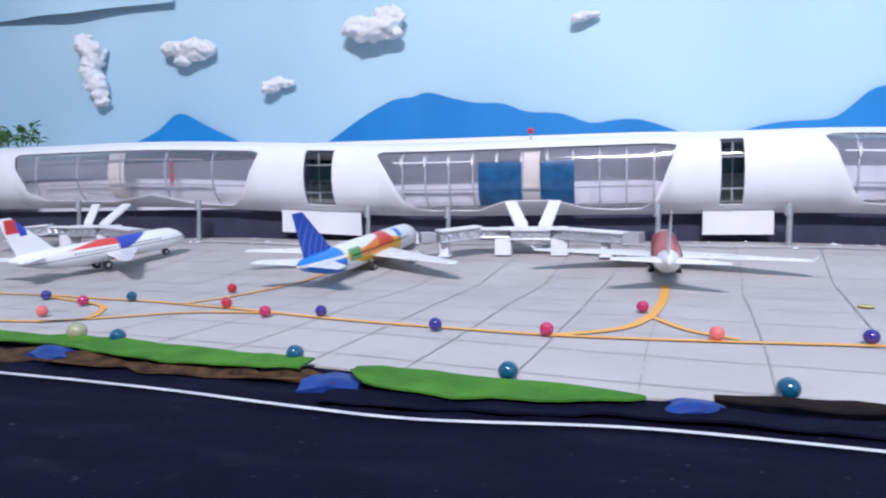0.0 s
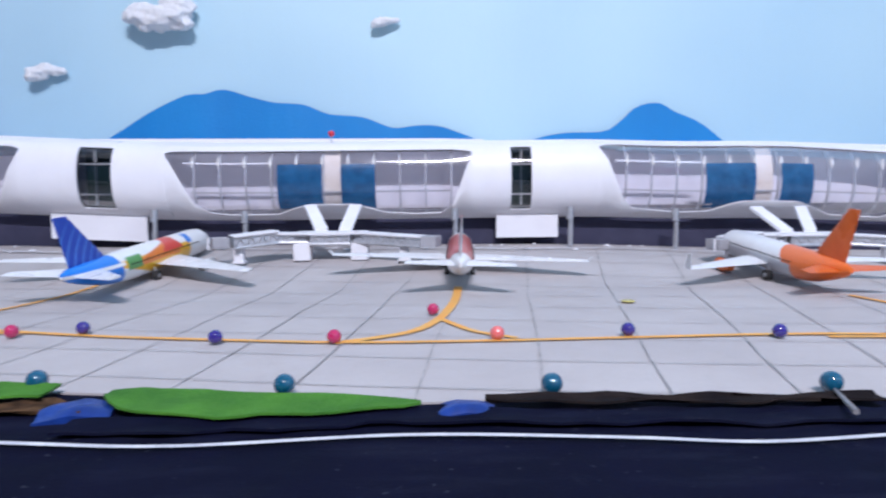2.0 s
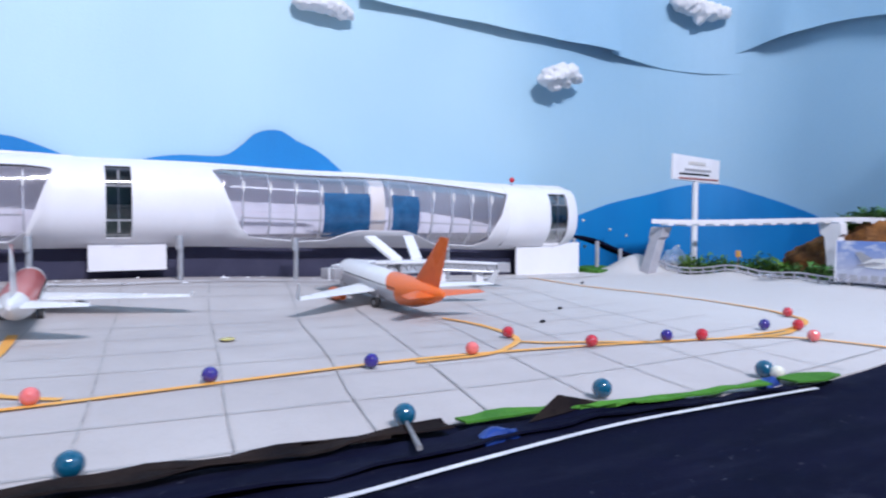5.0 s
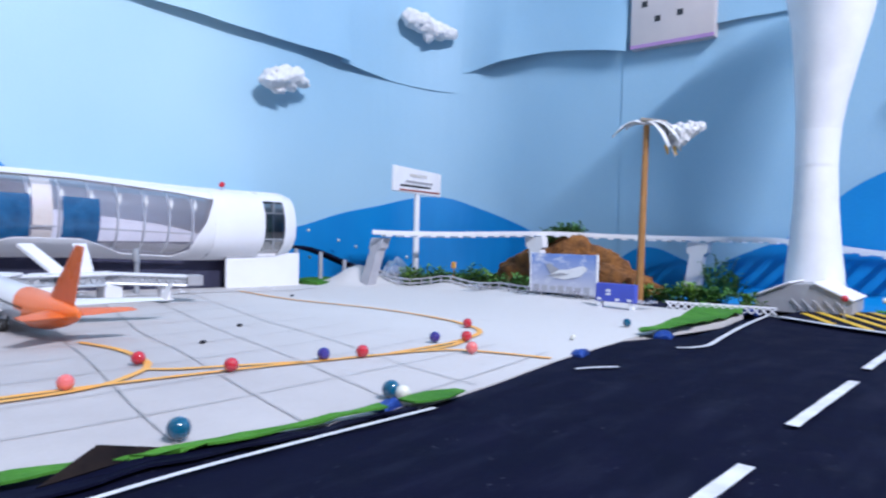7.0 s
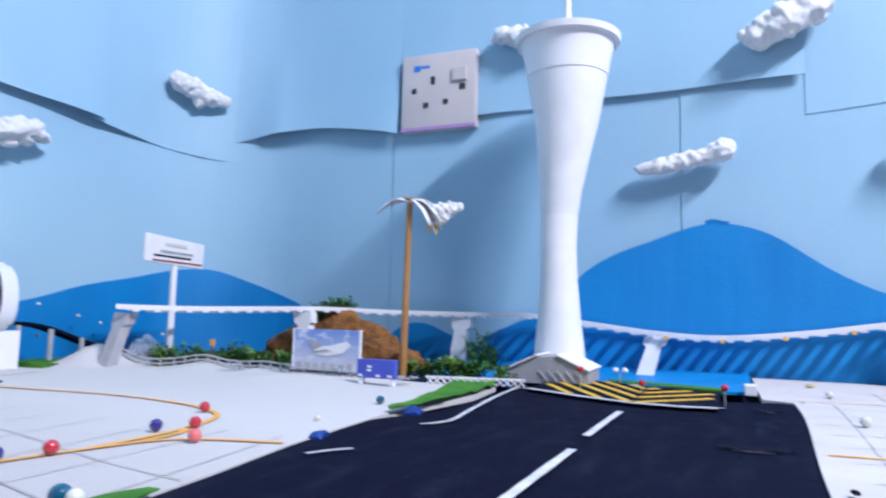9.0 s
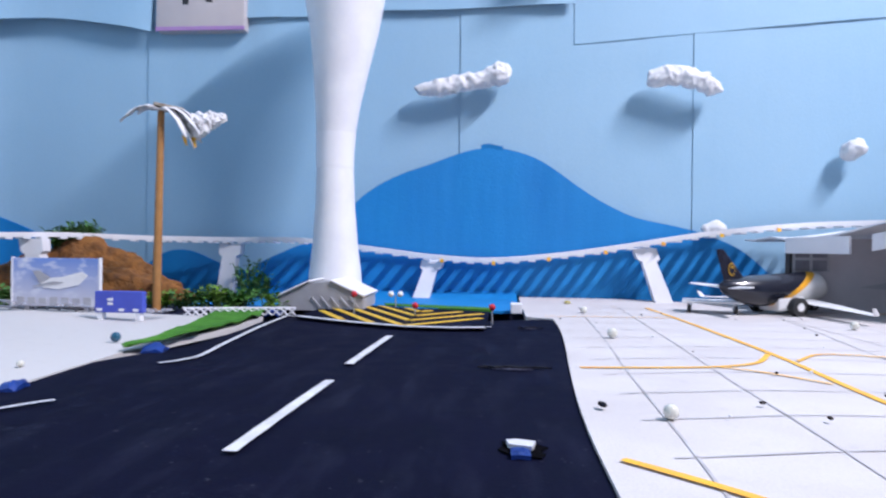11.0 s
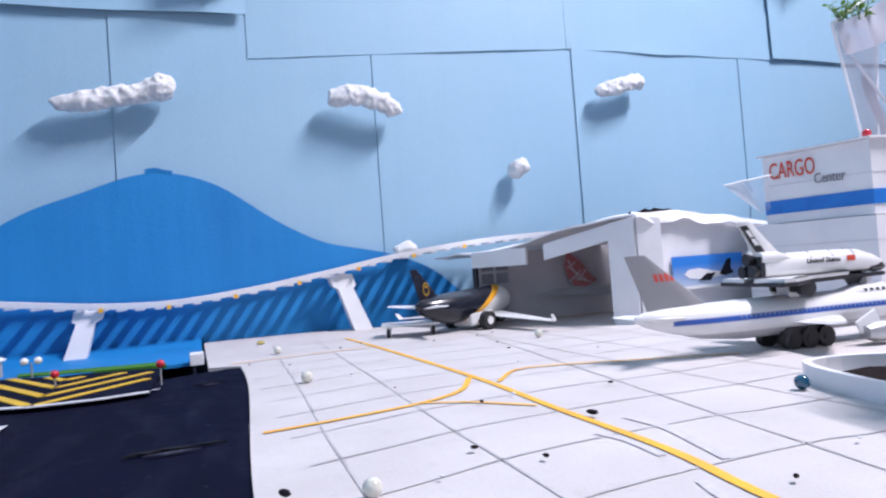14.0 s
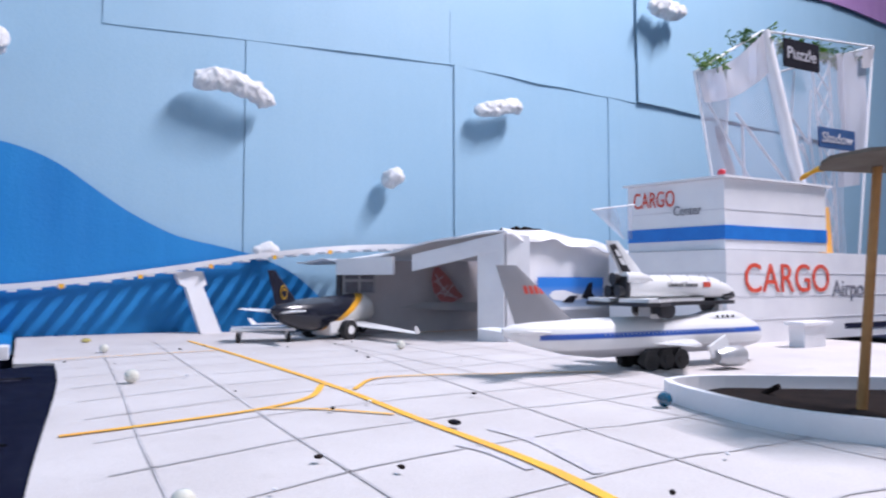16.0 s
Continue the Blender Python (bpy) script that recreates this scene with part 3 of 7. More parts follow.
mountain([(-4.75, 0.95), (-4.47, 1.04), (-4.1, 1.18), (-3.88, 1.33), (-3.75, 1.33), (-3.5, 1.2), (-3.18, 1.05), (-3.0, 0.9)], 0.03, "small blue paper mountain cut-out on the backdrop")
mountain([(-2.4, 0.9), (-2.15, 1.04), (-1.85, 1.22), (-1.54, 1.36), (-1.40, 1.365), (-1.23, 1.405), (-1.0, 1.34), (-0.79, 1.29), (-0.55, 1.27), (-0.34, 1.19), (-0.05, 1.16), (0.20, 1.07), (0.4, 1.085), (0.59, 1.08), (0.8, 1.01), (0.99, 0.93), (1.1, 0.88)], 0.03, "wide blue paper mountain range cut-out on the backdrop")
mountain([(1.2, 0.88), (1.45, 0.97), (1.69, 1.01), (2.01, 1.02), (2.15, 1.10), (2.27, 1.21), (2.38, 1.25), (2.50, 1.25), (2.62, 1.18), (2.75, 1.13), (2.88, 1.06), (3.1, 0.88)], 0.03, "pointed blue paper mountain cut-out on the backdrop")
mountain([(4.9, 0.4), (5.73, 0.56), (6.27, 0.71), (6.9, 0.83), (7.40, 0.94), (7.81, 0.955), (8.24, 0.83), (8.77, 0.64), (9.15, 0.48), (9.6, 0.36), (9.95, 0.20)], 0.03, "blue paper mountain bending round the corner")
mountain([(9.95, 0.18), (10.23, 0.38), (10.48, 0.41), (10.8, 0.29), (11.15, 0.19), (11.3, 0.1)], 0.02, "low dark blue paper ridge on the backdrop")
large_mountain = mountain([(11.0, 0.1), (11.15, 0.28), (11.46, 0.43), (11.70, 0.53), (11.95, 0.72), (12.18, 0.95), (12.45, 1.11), (12.78, 1.23), (13.1, 1.345), (13.36, 1.385), (13.62, 1.34), (13.85, 1.24), (14.12, 1.05), (14.35, 0.90), (14.64, 0.76), (15.0, 0.68), (15.27, 0.61), (15.6, 0.46), (15.9, 0.2)], 0.04, "large blue paper mountain cut-out on the backdrop")

tab = shell_between(8, 2, lambda u, v, w: wall_at(13.26 + 0.20 * u, 1.36 + 0.05 * v + 0.012 * math.sin(5 * u), 0.050 + 0.012 * v - 0.006 * w))
part("top_tab", tab, MOUNTAIN_BLUE, large_mountain, "folded tab at the top")
foot = sheet(12, 30, lambda u, v: (6.80 + 1.26 * u, -0.31 + 2.6 * v, 0.012 + 0.05 * ease((u - 0.7) / 0.3) + 0.012 * noise.noise(Vector((u * 3, v * 6, 2)))), 0.02)
tagged(part("floor_sheet", foot, MOUNTAIN_BLUE, smooth=True), "blue paper turned onto the floor below the mountain", "paper sheet")


# ---- cotton clouds ----
def cloud(s, z, puffs, seed, label="small white cotton cloud stuck on the backdrop"):
    """Pulled tufts of cotton: puffs are (along, up, out, radius)."""
    bm = bmesh.new()
    rnd = random.Random(seed)
    flat = s < ARC0
    full = [puffs[0]]
    for p, q in zip(puffs, puffs[1:]):
        full += [tuple((u + v) / 2 for u, v in zip(p, q)), q]
    for a, b, o, r in list(full):
        for _ in range(3 if flat else 1):
            t = rnd.uniform(0, 6.28)
            full.append((a + 0.95 * r * math.cos(t), b + 0.75 * r * math.sin(t), o + rnd.uniform(-0.3, 0.4) * r, r * rnd.uniform(0.22, 0.48)))
    for k, (a, b, o, r) in enumerate(full):
        q = bmesh.ops.create_icosphere(bm, subdivisions=3, radius=r * (0.86 if flat else 0.95))
        if flat:
            a, b, o = a * 0.92, b * 1.05 - 0.02 if seed == 1 else b * 0.8 + 0.035, o * (0.6 if s < 4 else 1.1)
        elif seed in (11, 13, 15):
            b, o = b + 0.02, o * 0.8
        c = wall_at(s + a - (o * (s - 0.8) / 5.6 if flat else o * (s - 13.4) / 6.5), z + b - o * (z - 0.5) / 5.4, o)
        for v in q["verts"]:
            d = v.co.normalized()
            w = v.co * (1 + 0.34 * noise.noise(d * 1.6 + Vector((seed, k, 0))) + 0.20 * noise.noise(d * 4 + Vector((k, seed, 0))) + 0.12 * noise.noise(d * 11 + Vector((k, seed, 3))))
            if flat and w.z < 0:
                w.z *= 0.6
            v.co = c + w
    ob = part("cotton_cloud", bm, COTTON, smooth=True)
    mod = ob.modifiers.new("felt", "REMESH")
    mod.mode, mod.voxel_size, mod.use_smooth_shade = "VOXEL", 0.011 * D, True
    mod = ob.modifiers.new("soften", "SMOOTH")
    mod.factor, mod.iterations = 0.5, 2 if flat else 6
    return tagged(ob, label, "cloud", "cotton clouds")


cloud(-4.88, 2.02, [(-.1, .1, .16, .12), (0.05, .02, .18, .13), (-.02, -.16, .18, .12), (.06, -.3, .16, .12), (.1, -.46, .13, .08)], 1, "tall white cotton cloud stuck on the backdrop")
cloud(-3.72, 1.93, [(-.22, .03, .15, .10), (-.08, .0, .18, .12), (.1, .02, .18, .11), (.24, -.02, .14, .10), (-.05, -.12, .14, .10)], 2)
cloud(-2.75, 1.53, [(-.1, -.03, .14, .09), (.02, .03, .13, .07), (.16, .01, .1, .045)], 3)
cloud(-1.75, 1.98, [(-.2, .0, .2, .13), (-.05, -.03, .22, .14), (.12, -.02, .2, .14), (.2, .11, .18, .11), (.08, .13, .18, .09)], 4, "broad white cotton cloud stuck on the backdrop")
cloud(0.13, 1.92, [(-.05, -.01, .12, .06), (.04, .01, .12, .05), (.13, .02, .09, .03)], 5)
cloud(1.0, 2.26, [(-.14, .0, .14, .07), (0, .02, .15, .08), (.13, .0, .13, .06)], 6)
cloud(2.9, 2.30, [(-.22, .02, .15, .09), (-.05, .03, .17, .10), (.1, .02, .16, .10), (.22, -.02, .14, .07)], 7)
cloud(5.52, 2.01, [(-.16, -.04, .18, .12), (0.02, .04, .2, .13), (.17, .05, .17, .12), (-.06, -.14, .15, .08), (.25, .0, .14, .08)], 8)
cloud(7.38, 3.06, [(-.30, .08, .15, .12), (-.14, .04, .18, .12), (.02, -.01, .18, .10), (.18, -.02, .16, .09), (.34, -.05, .12, .07), (-.02, -.12, .14, .07)], 9)
cloud(11.55, 3.42, [(-.25, .06, .15, .11), (0.0, .0, .17, .12), (.2, -.03, .14, .09)], 10)
cloud(13.05, 1.98, [(-.32, -.06, .18, .07), (-.18, -.04, .2, .085), (-.04, -.02, .2, .085), (.10, .01, .2, .085), (.24, .03, .2, .08), (.36, .07, .22, .11)], 11, "long white rolled cotton cloud stuck on the backdrop")
cloud(14.0, 3.25, [(-.25, -.1, .2, .14), (-.05, .0, .24, .16), (.2, .08, .22, .14)], 12)
cloud(15.05, 1.97, [(-.22, .03, .2, .08), (-.1, .06, .24, .09), (.04, .05, .26, .09), (.17, .01, .26, .09), (.28, -.05, .22, .08)], 13)
cloud(16.55, 1.36, [(-.02, .0, .13, .09), (.04, .03, .17, .08)], 14, "small round cotton cloud stuck on the backdrop")
cloud(17.78, 2.19, [(-.2, -.05, .18, .07), (-.06, -.01, .22, .085), (.1, .03, .22, .085), (.24, .06, .2, .08)], 15)
cloud(15.36, 0.67, [(-.06, -.01, .10, .045), (.02, .02, .10, .055), (.09, -.01, .09, .035)], 16, "little cotton cloud behind the elevated track")
cloud(20.5, 3.85, [(-.2, .03, .22, .11), (0.02, .02, .26, .12), (.2, .04, .2, .1)], 17)


# ---- terminal ----
TUNNEL_GREY = surface("frosted_grey_card", (0.50, 0.52, 0.56), (0.36, 0.38, 0.42), 160, 0.6)
def lift_of(x):
    return 0.115 * ease((-0.8 - x) / 3.2) - 0.025 * ease((x - 1.6) / 1.0) - 0.045 * ease((x - 2.8) / 1.6)


PROFILE = [(5.06, 0.905), (4.97, 0.89), (4.90, 0.862), (4.84, 0.80), (4.81, 0.70), (4.80, 0.60), (4.812, 0.51), (4.85, 0.43), (4.93, 0.365), (5.04, 0.325)]


def front_at(x, z, back=0.0):
    """The terminal's bowed front: the point at height z (before the lift)."""
    ys, zs = zip(*PROFILE[::-1])
    y = float(np.interp(z, zs, ys))
    end = 0.30 * ease((x - 4.95) / 0.22) ** 2
    return Vector((x, y + back + end, z + lift_of(x)))


# openings as (x, low, high) stations
OPENINGS = {
    "a": [(-5.02, 0.80, 0.81), (-5.0, 0.70, 0.825), (-4.9, 0.48, 0.83), (-4.75, 0.40, 0.83), (-4.0, 0.375, 0.83), (-3.80, 0.40, 0.83), (-3.55, 0.44, 0.83), (-3.35, 0.40, 0.83), (-3.15, 0.365, 0.83), (-2.80, 0.36, 0.83), (-2.66, 0.42, 0.83), (-2.55, 0.64, 0.83), (-2.48, 0.80, 0.81)],
    "w1": [(-2.05, 0.40, 0.84), (-1.80, 0.40, 0.84)],
    "b": [(-1.42, 0.80, 0.81), (-1.38, 0.74, 0.825), (-1.22, 0.45, 0.83), (-1.12, 0.385, 0.83), (-0.98, 0.37, 0.83), (-0.62, 0.37, 0.83), (-0.50, 0.41, 0.83), (-0.38, 0.44, 0.83), (-0.05, 0.44, 0.83), (0.08, 0.41, 0.83), (0.18, 0.38, 0.83), (0.40, 0.365, 0.83), (0.60, 0.37, 0.83), (0.69, 0.43, 0.83), (0.79, 0.70, 0.82), (0.83, 0.80, 0.81)],
    "w2": [(1.12, 0.39, 0.85), (1.27, 0.39, 0.85)],
    "c": [(1.78, 0.84, 0.85), (1.84, 0.74, 0.865), (1.95, 0.47, 0.87), (2.03, 0.40, 0.87), (2.4, 0.375, 0.87), (2.62, 0.385, 0.87), (2.74, 0.43, 0.87), (2.85, 0.455, 0.87), (3.25, 0.455, 0.87), (3.38, 0.42, 0.865), (3.55, 0.365, 0.86), (3.95, 0.355, 0.84), (4.05, 0.41, 0.83), (4.15, 0.62, 0.82), (4.23, 0.80, 0.81)],
    "w3": [(4.69, 0.36, 0.82), (4.90, 0.36, 0.82)],
}
terminal = thing("terminal_building", "long white card airport terminal with bowed glazed front", "terminal")


def opening(x):
    for st in OPENINGS.values():
        if st[0][0] <= x <= st[-1][0]:
            xs, lo, hi = zip(*st)
            return float(np.interp(x, xs, lo)), float(np.interp(x, xs, hi))
    return None


def front_cols(bm, xs, span, back=0.0, steps=6):
    """Faces of the front between heights span(x) = (low, high)."""
    rows = []
    for x in xs:
        lo, hi = span(x)
        rows.append([bm.verts.new(front_at(x, lo + (hi - lo) * k / steps, back)) for k in range(steps + 1)])
    for a, b in zip(rows, rows[1:]):
        for k in range(steps):
            bm.faces.new((a[k], b[k], b[k + 1], a[k + 1]))


LEFT_END, RIGHT_END = -8.0, 5.18
shell = bmesh.new()
edges = sorted({LEFT_END, RIGHT_END, *(x for st in OPENINGS.values() for x, _, _ in st)})
for x0, x1 in zip(edges, edges[1:]):
    n = max(1, int((x1 - x0) / 0.12))
    xs = [x0 + (x1 - x0) * i / n for i in range(n + 1)]
    if opening((x0 + x1) / 2):
        at = lambda x: opening(min(max(x, x0 + 1e-6), x1 - 1e-6))
        front_cols(shell, xs, lambda x: (0.325, at(x)[0]))
        front_cols(shell, xs, lambda x: (at(x)[1], 0.905))
    else:
        front_cols(shell, xs, lambda x: (0.325, 0.905), steps=14)
bmesh.ops.remove_doubles(shell, verts=shell.verts, dist=0.0005)
shell_ob = part("front_shell", shell, SHELL_CARD, terminal, "glossy white card front", smooth=True)
mod = shell_ob.modifiers.new("card", "SOLIDIFY")
mod.thickness, mod.offset = 0.007 * D, -1
shell_ob.modifiers.new("crease", "EDGE_SPLIT").split_angle = radians(40)

roof = bmesh.new()
for a, b in ((LEFT_END, -3.0), (-3.0, 1.5), (1.5, RIGHT_END)):
    n = 20
    for i in range(n):
        x0, x1 = a + (b - a) * i / n, a + (b - a) * (i + 1) / n
        e0, e1 = 0.3 * ease((x0 - 4.95) / 0.22) ** 2, 0.3 * ease((x1 - 4.95) / 0.22) ** 2
        q = [roof.verts.new(p) for p in ((x0, 5.05 + e0, 0.911 + lift_of(x0)), (x1, 5.05 + e1, 0.911 + lift_of(x1)), (x1, 5.66, 0.89 + lift_of(x1)), (x0, 5.66, 0.89 + lift_of(x0)))]
        roof.faces.new(q)
bmesh.ops.remove_doubles(roof, verts=roof.verts, dist=0.0005)
roof_ob = part("roof", roof, WHITE_CARD, terminal)
mod = roof_ob.modifiers.new("card", "SOLIDIFY")
mod.thickness = 0.02 * D
part("roof_strip", slab([(-3.05, 5.20), (-2.2, 5.14), (0.6, 5.12), (0.95, 5.2), (0.95, 5.5), (-2.9, 5.5)], 0.035), WHITE_CARD, terminal, "long loose strip of white card on the roof").matrix_basis = pose(0, 0, 0.0905, 0, 0.55, 0)

for key, glass in (("a", GLASS), ("b", GLASS), ("c", GLASS), ("w1", DARK_GLASS), ("w2", DARK_GLASS), ("w3", DARK_GLASS)):
    st = OPENINGS[key]
    n = max(6, int((st[-1][0] - st[0][0]) / 0.08))
    bm = bmesh.new()
    xs = sorted({st[0][0] + 1e-5, st[-1][0] - 1e-5, *(x for x, _, _ in st[1:-1]), *(st[0][0] + (st[-1][0] - st[0][0]) * i / n for i in range(1, n))})
    front_cols(bm, xs, lambda x: (opening(x)[0] - 0.02, opening(x)[1] + 0.02), 0.014, 8)
    pane = part("glazing" if len(key) == 1 else "window", bm, glass, terminal, "curved clear plastic glazing" if len(key) == 1 else "narrow tinted window", smooth=True)
    pane.visible_shadow = False
    if len(key) == 1:
        x = st[0][0] + 0.20
        while x < st[-1][0] - 0.1:
            lo, hi = opening(x)
            bm = bmesh.new()
            last = None
            for k in range(9):
                z = lo + (hi - lo) * k / 8
                ring = [bm.verts.new(front_at(x + dx, z, 0.045 + dy)) for dx, dy in ((-0.0055, 0), (0.0055, 0), (0.0055, 0.02), (-0.0055, 0.02))]
                if last:
                    for i in range(4):
                        bm.faces.new((last[i], last[(i + 1) % 4], ring[(i + 1) % 4], ring[i]))
                last = ring
            part("mullion", bm, TUNNEL_GREY, terminal)
            # White diamonds stand in for the star-shaped glints at the mullions
            if opening(x)[0] < 0.6 and key != "a":
                glint = slab([(-0.012, 0), (0, -0.05), (0.012, 0), (0, 0.05)], 0.012, "y")
                bmesh.ops.translate(glint, vec=front_at(x, 0.745, 0.006), verts=glint.verts)
                part("glint", glint, WHITE_PAINT, terminal, "white diamond standing in for a glint")
            x += 0.19 if key != "a" else 0.47
        for z in (0.745, 0.53):
            stop = {"a": st[-1][0] - 0.5, "b": -0.62, "c": 2.56}[key] if z > 0.7 else st[-1][0] - 0.12
            xs = [x for x in np.arange(st[0][0] + 0.12, stop, 0.06) if opening(x)[0] < z - 0.01 < opening(x)[1] - 0.02]
            bm = bmesh.new()
            rows = [[bm.verts.new(front_at(x, z + dz, 0.040 + dy)) for dz, dy in ((-0.006, 0), (0.006, 0), (0.006, 0.02), (-0.006, 0.02))] for x in xs]
            for a, b in zip(rows, rows[1:]):
                for i in range(4):
                    bm.faces.new((a[i], a[(i + 1) % 4], b[(i + 1) % 4], b[i]))
            # Upper bars of b and c are white: the light streak painted in
            part("transom", bm, STEEL if z < 0.7 or key == "a" else SHELL_CARD, terminal)
    else:
        xc = (st[0][0] + st[-1][0]) / 2
        w = st[-1][0] - st[0][0]
        for z in (0.50, 0.72):
            part("glazing_bar", boxed(front_at(xc, z, 0.02), (w, 0.012, 0.012)), STEEL, terminal)
        part("glazing_bar", boxed(front_at(xc, 0.62, 0.035), (0.011, 0.014, 0.40)), STEEL, terminal)
        part("room_back", boxed((xc, 5.05 + 0.0, 0.60 + lift_of(xc)), (w + 0.1, 0.02, 0.5)), surface("dark_green_card", (0.03, 0.09, 0.05), (0.02, 0.05, 0.09), 60, 0.8), terminal)

SLATE = surface("slate_blue_card", (0.055, 0.055, 0.095), (0.035, 0.036, 0.07), 50, 0.7, spec=0.2)
INSIDE = surface("lilac_grey_card", (0.82, 0.81, 0.88), (0.74, 0.73, 0.82), 30, 0.7)
BEIGE = surface("cream_card_pillar", (0.72, 0.62, 0.52), (0.80, 0.74, 0.68), 60, 0.6)
DEEP_BLUE = surface("deep_blue_card", (0.022, 0.12, 0.27), (0.008, 0.055, 0.15), 110, 0.22, spec=0.6)
part("back_wall", boxed((-1.4, 5.20, 0.44), (13.1, 0.02, 0.80)), INSIDE, terminal, "lilac grey inner wall")
part("inner_floor", boxed((-1.4, 5.155, 0.345), (13.1, 0.09, 0.02)), WHITE_CARD, terminal)
for x, w in ((-3.93, 0.17), (-0.20, 0.12), (3.02, 0.12)):
    bm = bmesh.new()
    front_cols(bm, [x - w / 2, x - w / 6, x + w / 6, x + w / 2], lambda q: (0.40, 0.90), 0.06, 10)
    part("pillar", bm, BEIGE, terminal, "cream card pillar behind the glazing", smooth=True)
for x0, x1 in ((-0.60, -0.27), (-0.13, 0.12), (2.56, 2.93), (3.12, 3.36)):
    bm = bmesh.new()
    front_cols(bm, np.linspace(x0, x1, 5), lambda q: (max(0.405, opening(q)[0] + 0.004), 0.735), 0.0095, 8)
    part("blue_panel", bm, DEEP_BLUE, terminal, "deep blue glossy panel", smooth=True)
part("red_stripe", boxed((-3.45, 5.0, 0.66 + lift_of(-3.45)), (0.03, 0.02, 0.3)), RED_PLASTIC, terminal)
part("base_wall", boxed((-1.45, 5.10, 0.16), (13.0, 0.04, 0.48)), SLATE, terminal, "dark navy recessed base")
for x0, x1, z0 in ((-2.34, -1.62, 0.15), (1.02, 1.49, 0.17), (4.42, 5.16, 0.02)):
    bm = slab([(x0, z0 + lift_of(x0)), (x1, z0 + lift_of(x1)), (x1, 0.375 + lift_of(x1)), (x0, 0.375 + lift_of(x0))], 0.02, "y")
    bmesh.ops.translate(bm, vec=(0, 4.95, 0), verts=bm.verts)
    part("skirt_panel", bm, SHELL_CARD, terminal, "white card panel reaching down to the ground")
cap = slab([(5.10, 0.02), *[(y + 0.20, z - 0.075) for y, z in PROFILE[::-1]], (5.62, 0.82), (5.62, 0.02)], 0.02, "x")
bmesh.ops.translate(cap, vec=(RIGHT_END - 0.04, 0, 0), verts=cap.verts)
part("end_wall", cap, SHELL_CARD, terminal, "white card end wall")
for x in (-4.3, -3.05, -1.50, -0.84, 0.70, 1.55, 2.33, 3.6):
    gz = ground(x, 4.7)
    part("support_leg", rod(rod(bmesh.new(), (x, 4.78, gz), (x + 0.01, 4.80, 0.40 + lift_of(x)), 0.019, 0.017, 10), (x, 4.79, 0.31 + lift_of(x)), (x, 4.80, 0.40 + lift_of(x)), 0.026, 0.024, 10), STEEL, terminal, "dull metal support leg", smooth=True)
for x, y, z in ((-0.22, 5.0, 0.925), (4.40, 5.0, 0.83)):
    b = part("warning_bead", ball((x, y, z + 0.045), 0.024), RED_PLASTIC, terminal, "red bead light", smooth=True)
    part("pin", rodded((x, y, z - 0.04), (x, y, z + 0.03), 0.006, n=6), STEEL, terminal)


# ---- jet bridges ----
def lattice(bm, a, b, h, w):
    """A box truss from a to b with diagonal webbing on both faces."""
    a, b = Vector(a), Vector(b)
    d = b - a
    side = Vector((-d.y, d.x, 0)).normalized() * w / 2
    n = max(3, int(d.length / (h * 0.9)))
    for s in (side, -side):
        for z in (0, h):
            rod(bm, a + s + Vector((0, 0, z)), b + s + Vector((0, 0, z)), 0.010, n=6)
        for i in range(n):
            p, q = a + d * (i / n) + s, a + d * ((i + 1) / n) + s
            up = Vector((0, 0, h))
            rod(bm, p, (p + q) / 2 + up, 0.006, n=5)
            rod(bm, (p + q) / 2 + up, q, 0.006, n=5)
    return bm


def tunnel(parent, a, b, h, w):
    a, b = Vector(a), Vector(b)
    mid, d = (a + b) / 2, b - a
    yaw = math.degrees(math.atan2(d.y, d.x))
    pitch = -math.degrees(math.asin(d.z / d.length))
    part("tunnel", boxed(mid + Vector((0, 0, h / 2)), (d.length, w, h), 0.006, (0, pitch, yaw)), TUNNEL_GREY, parent, "grey card passenger tunnel")
    part("tunnel_roof", boxed(mid + Vector((0, 0, h + 0.006)), (d.length + 0.01, w + 0.03, 0.012), 0.003, (0, pitch, yaw)), WHITE_CARD, parent, "white card lid")
    part("truss", lattice(bmesh.new(), a, b, h, w + 0.008), STEEL, parent, "grey lattice on the tunnel")


def plank(a, b, w, t):
    """A flat card strip from a to b."""
    bm = bmesh.new()
    a, b = Vector(a), Vector(b)
    up = Vector((0, 0, t))
    side = Vector((w / 2, 0, 0))
    lo = [bm.verts.new(p) for p in (a - side, a + side, a + side + up, a - side + up)]
    hi = [bm.verts.new(p) for p in (b - side, b + side, b + side + up, b - side + up)]
    for k in range(4):
        bm.faces.new((lo[k], lo[(k + 1) % 4], hi[(k + 1) % 4], hi[k]))
    bm.faces.new(lo[::-1])
    bm.faces.new(hi)
    return bm




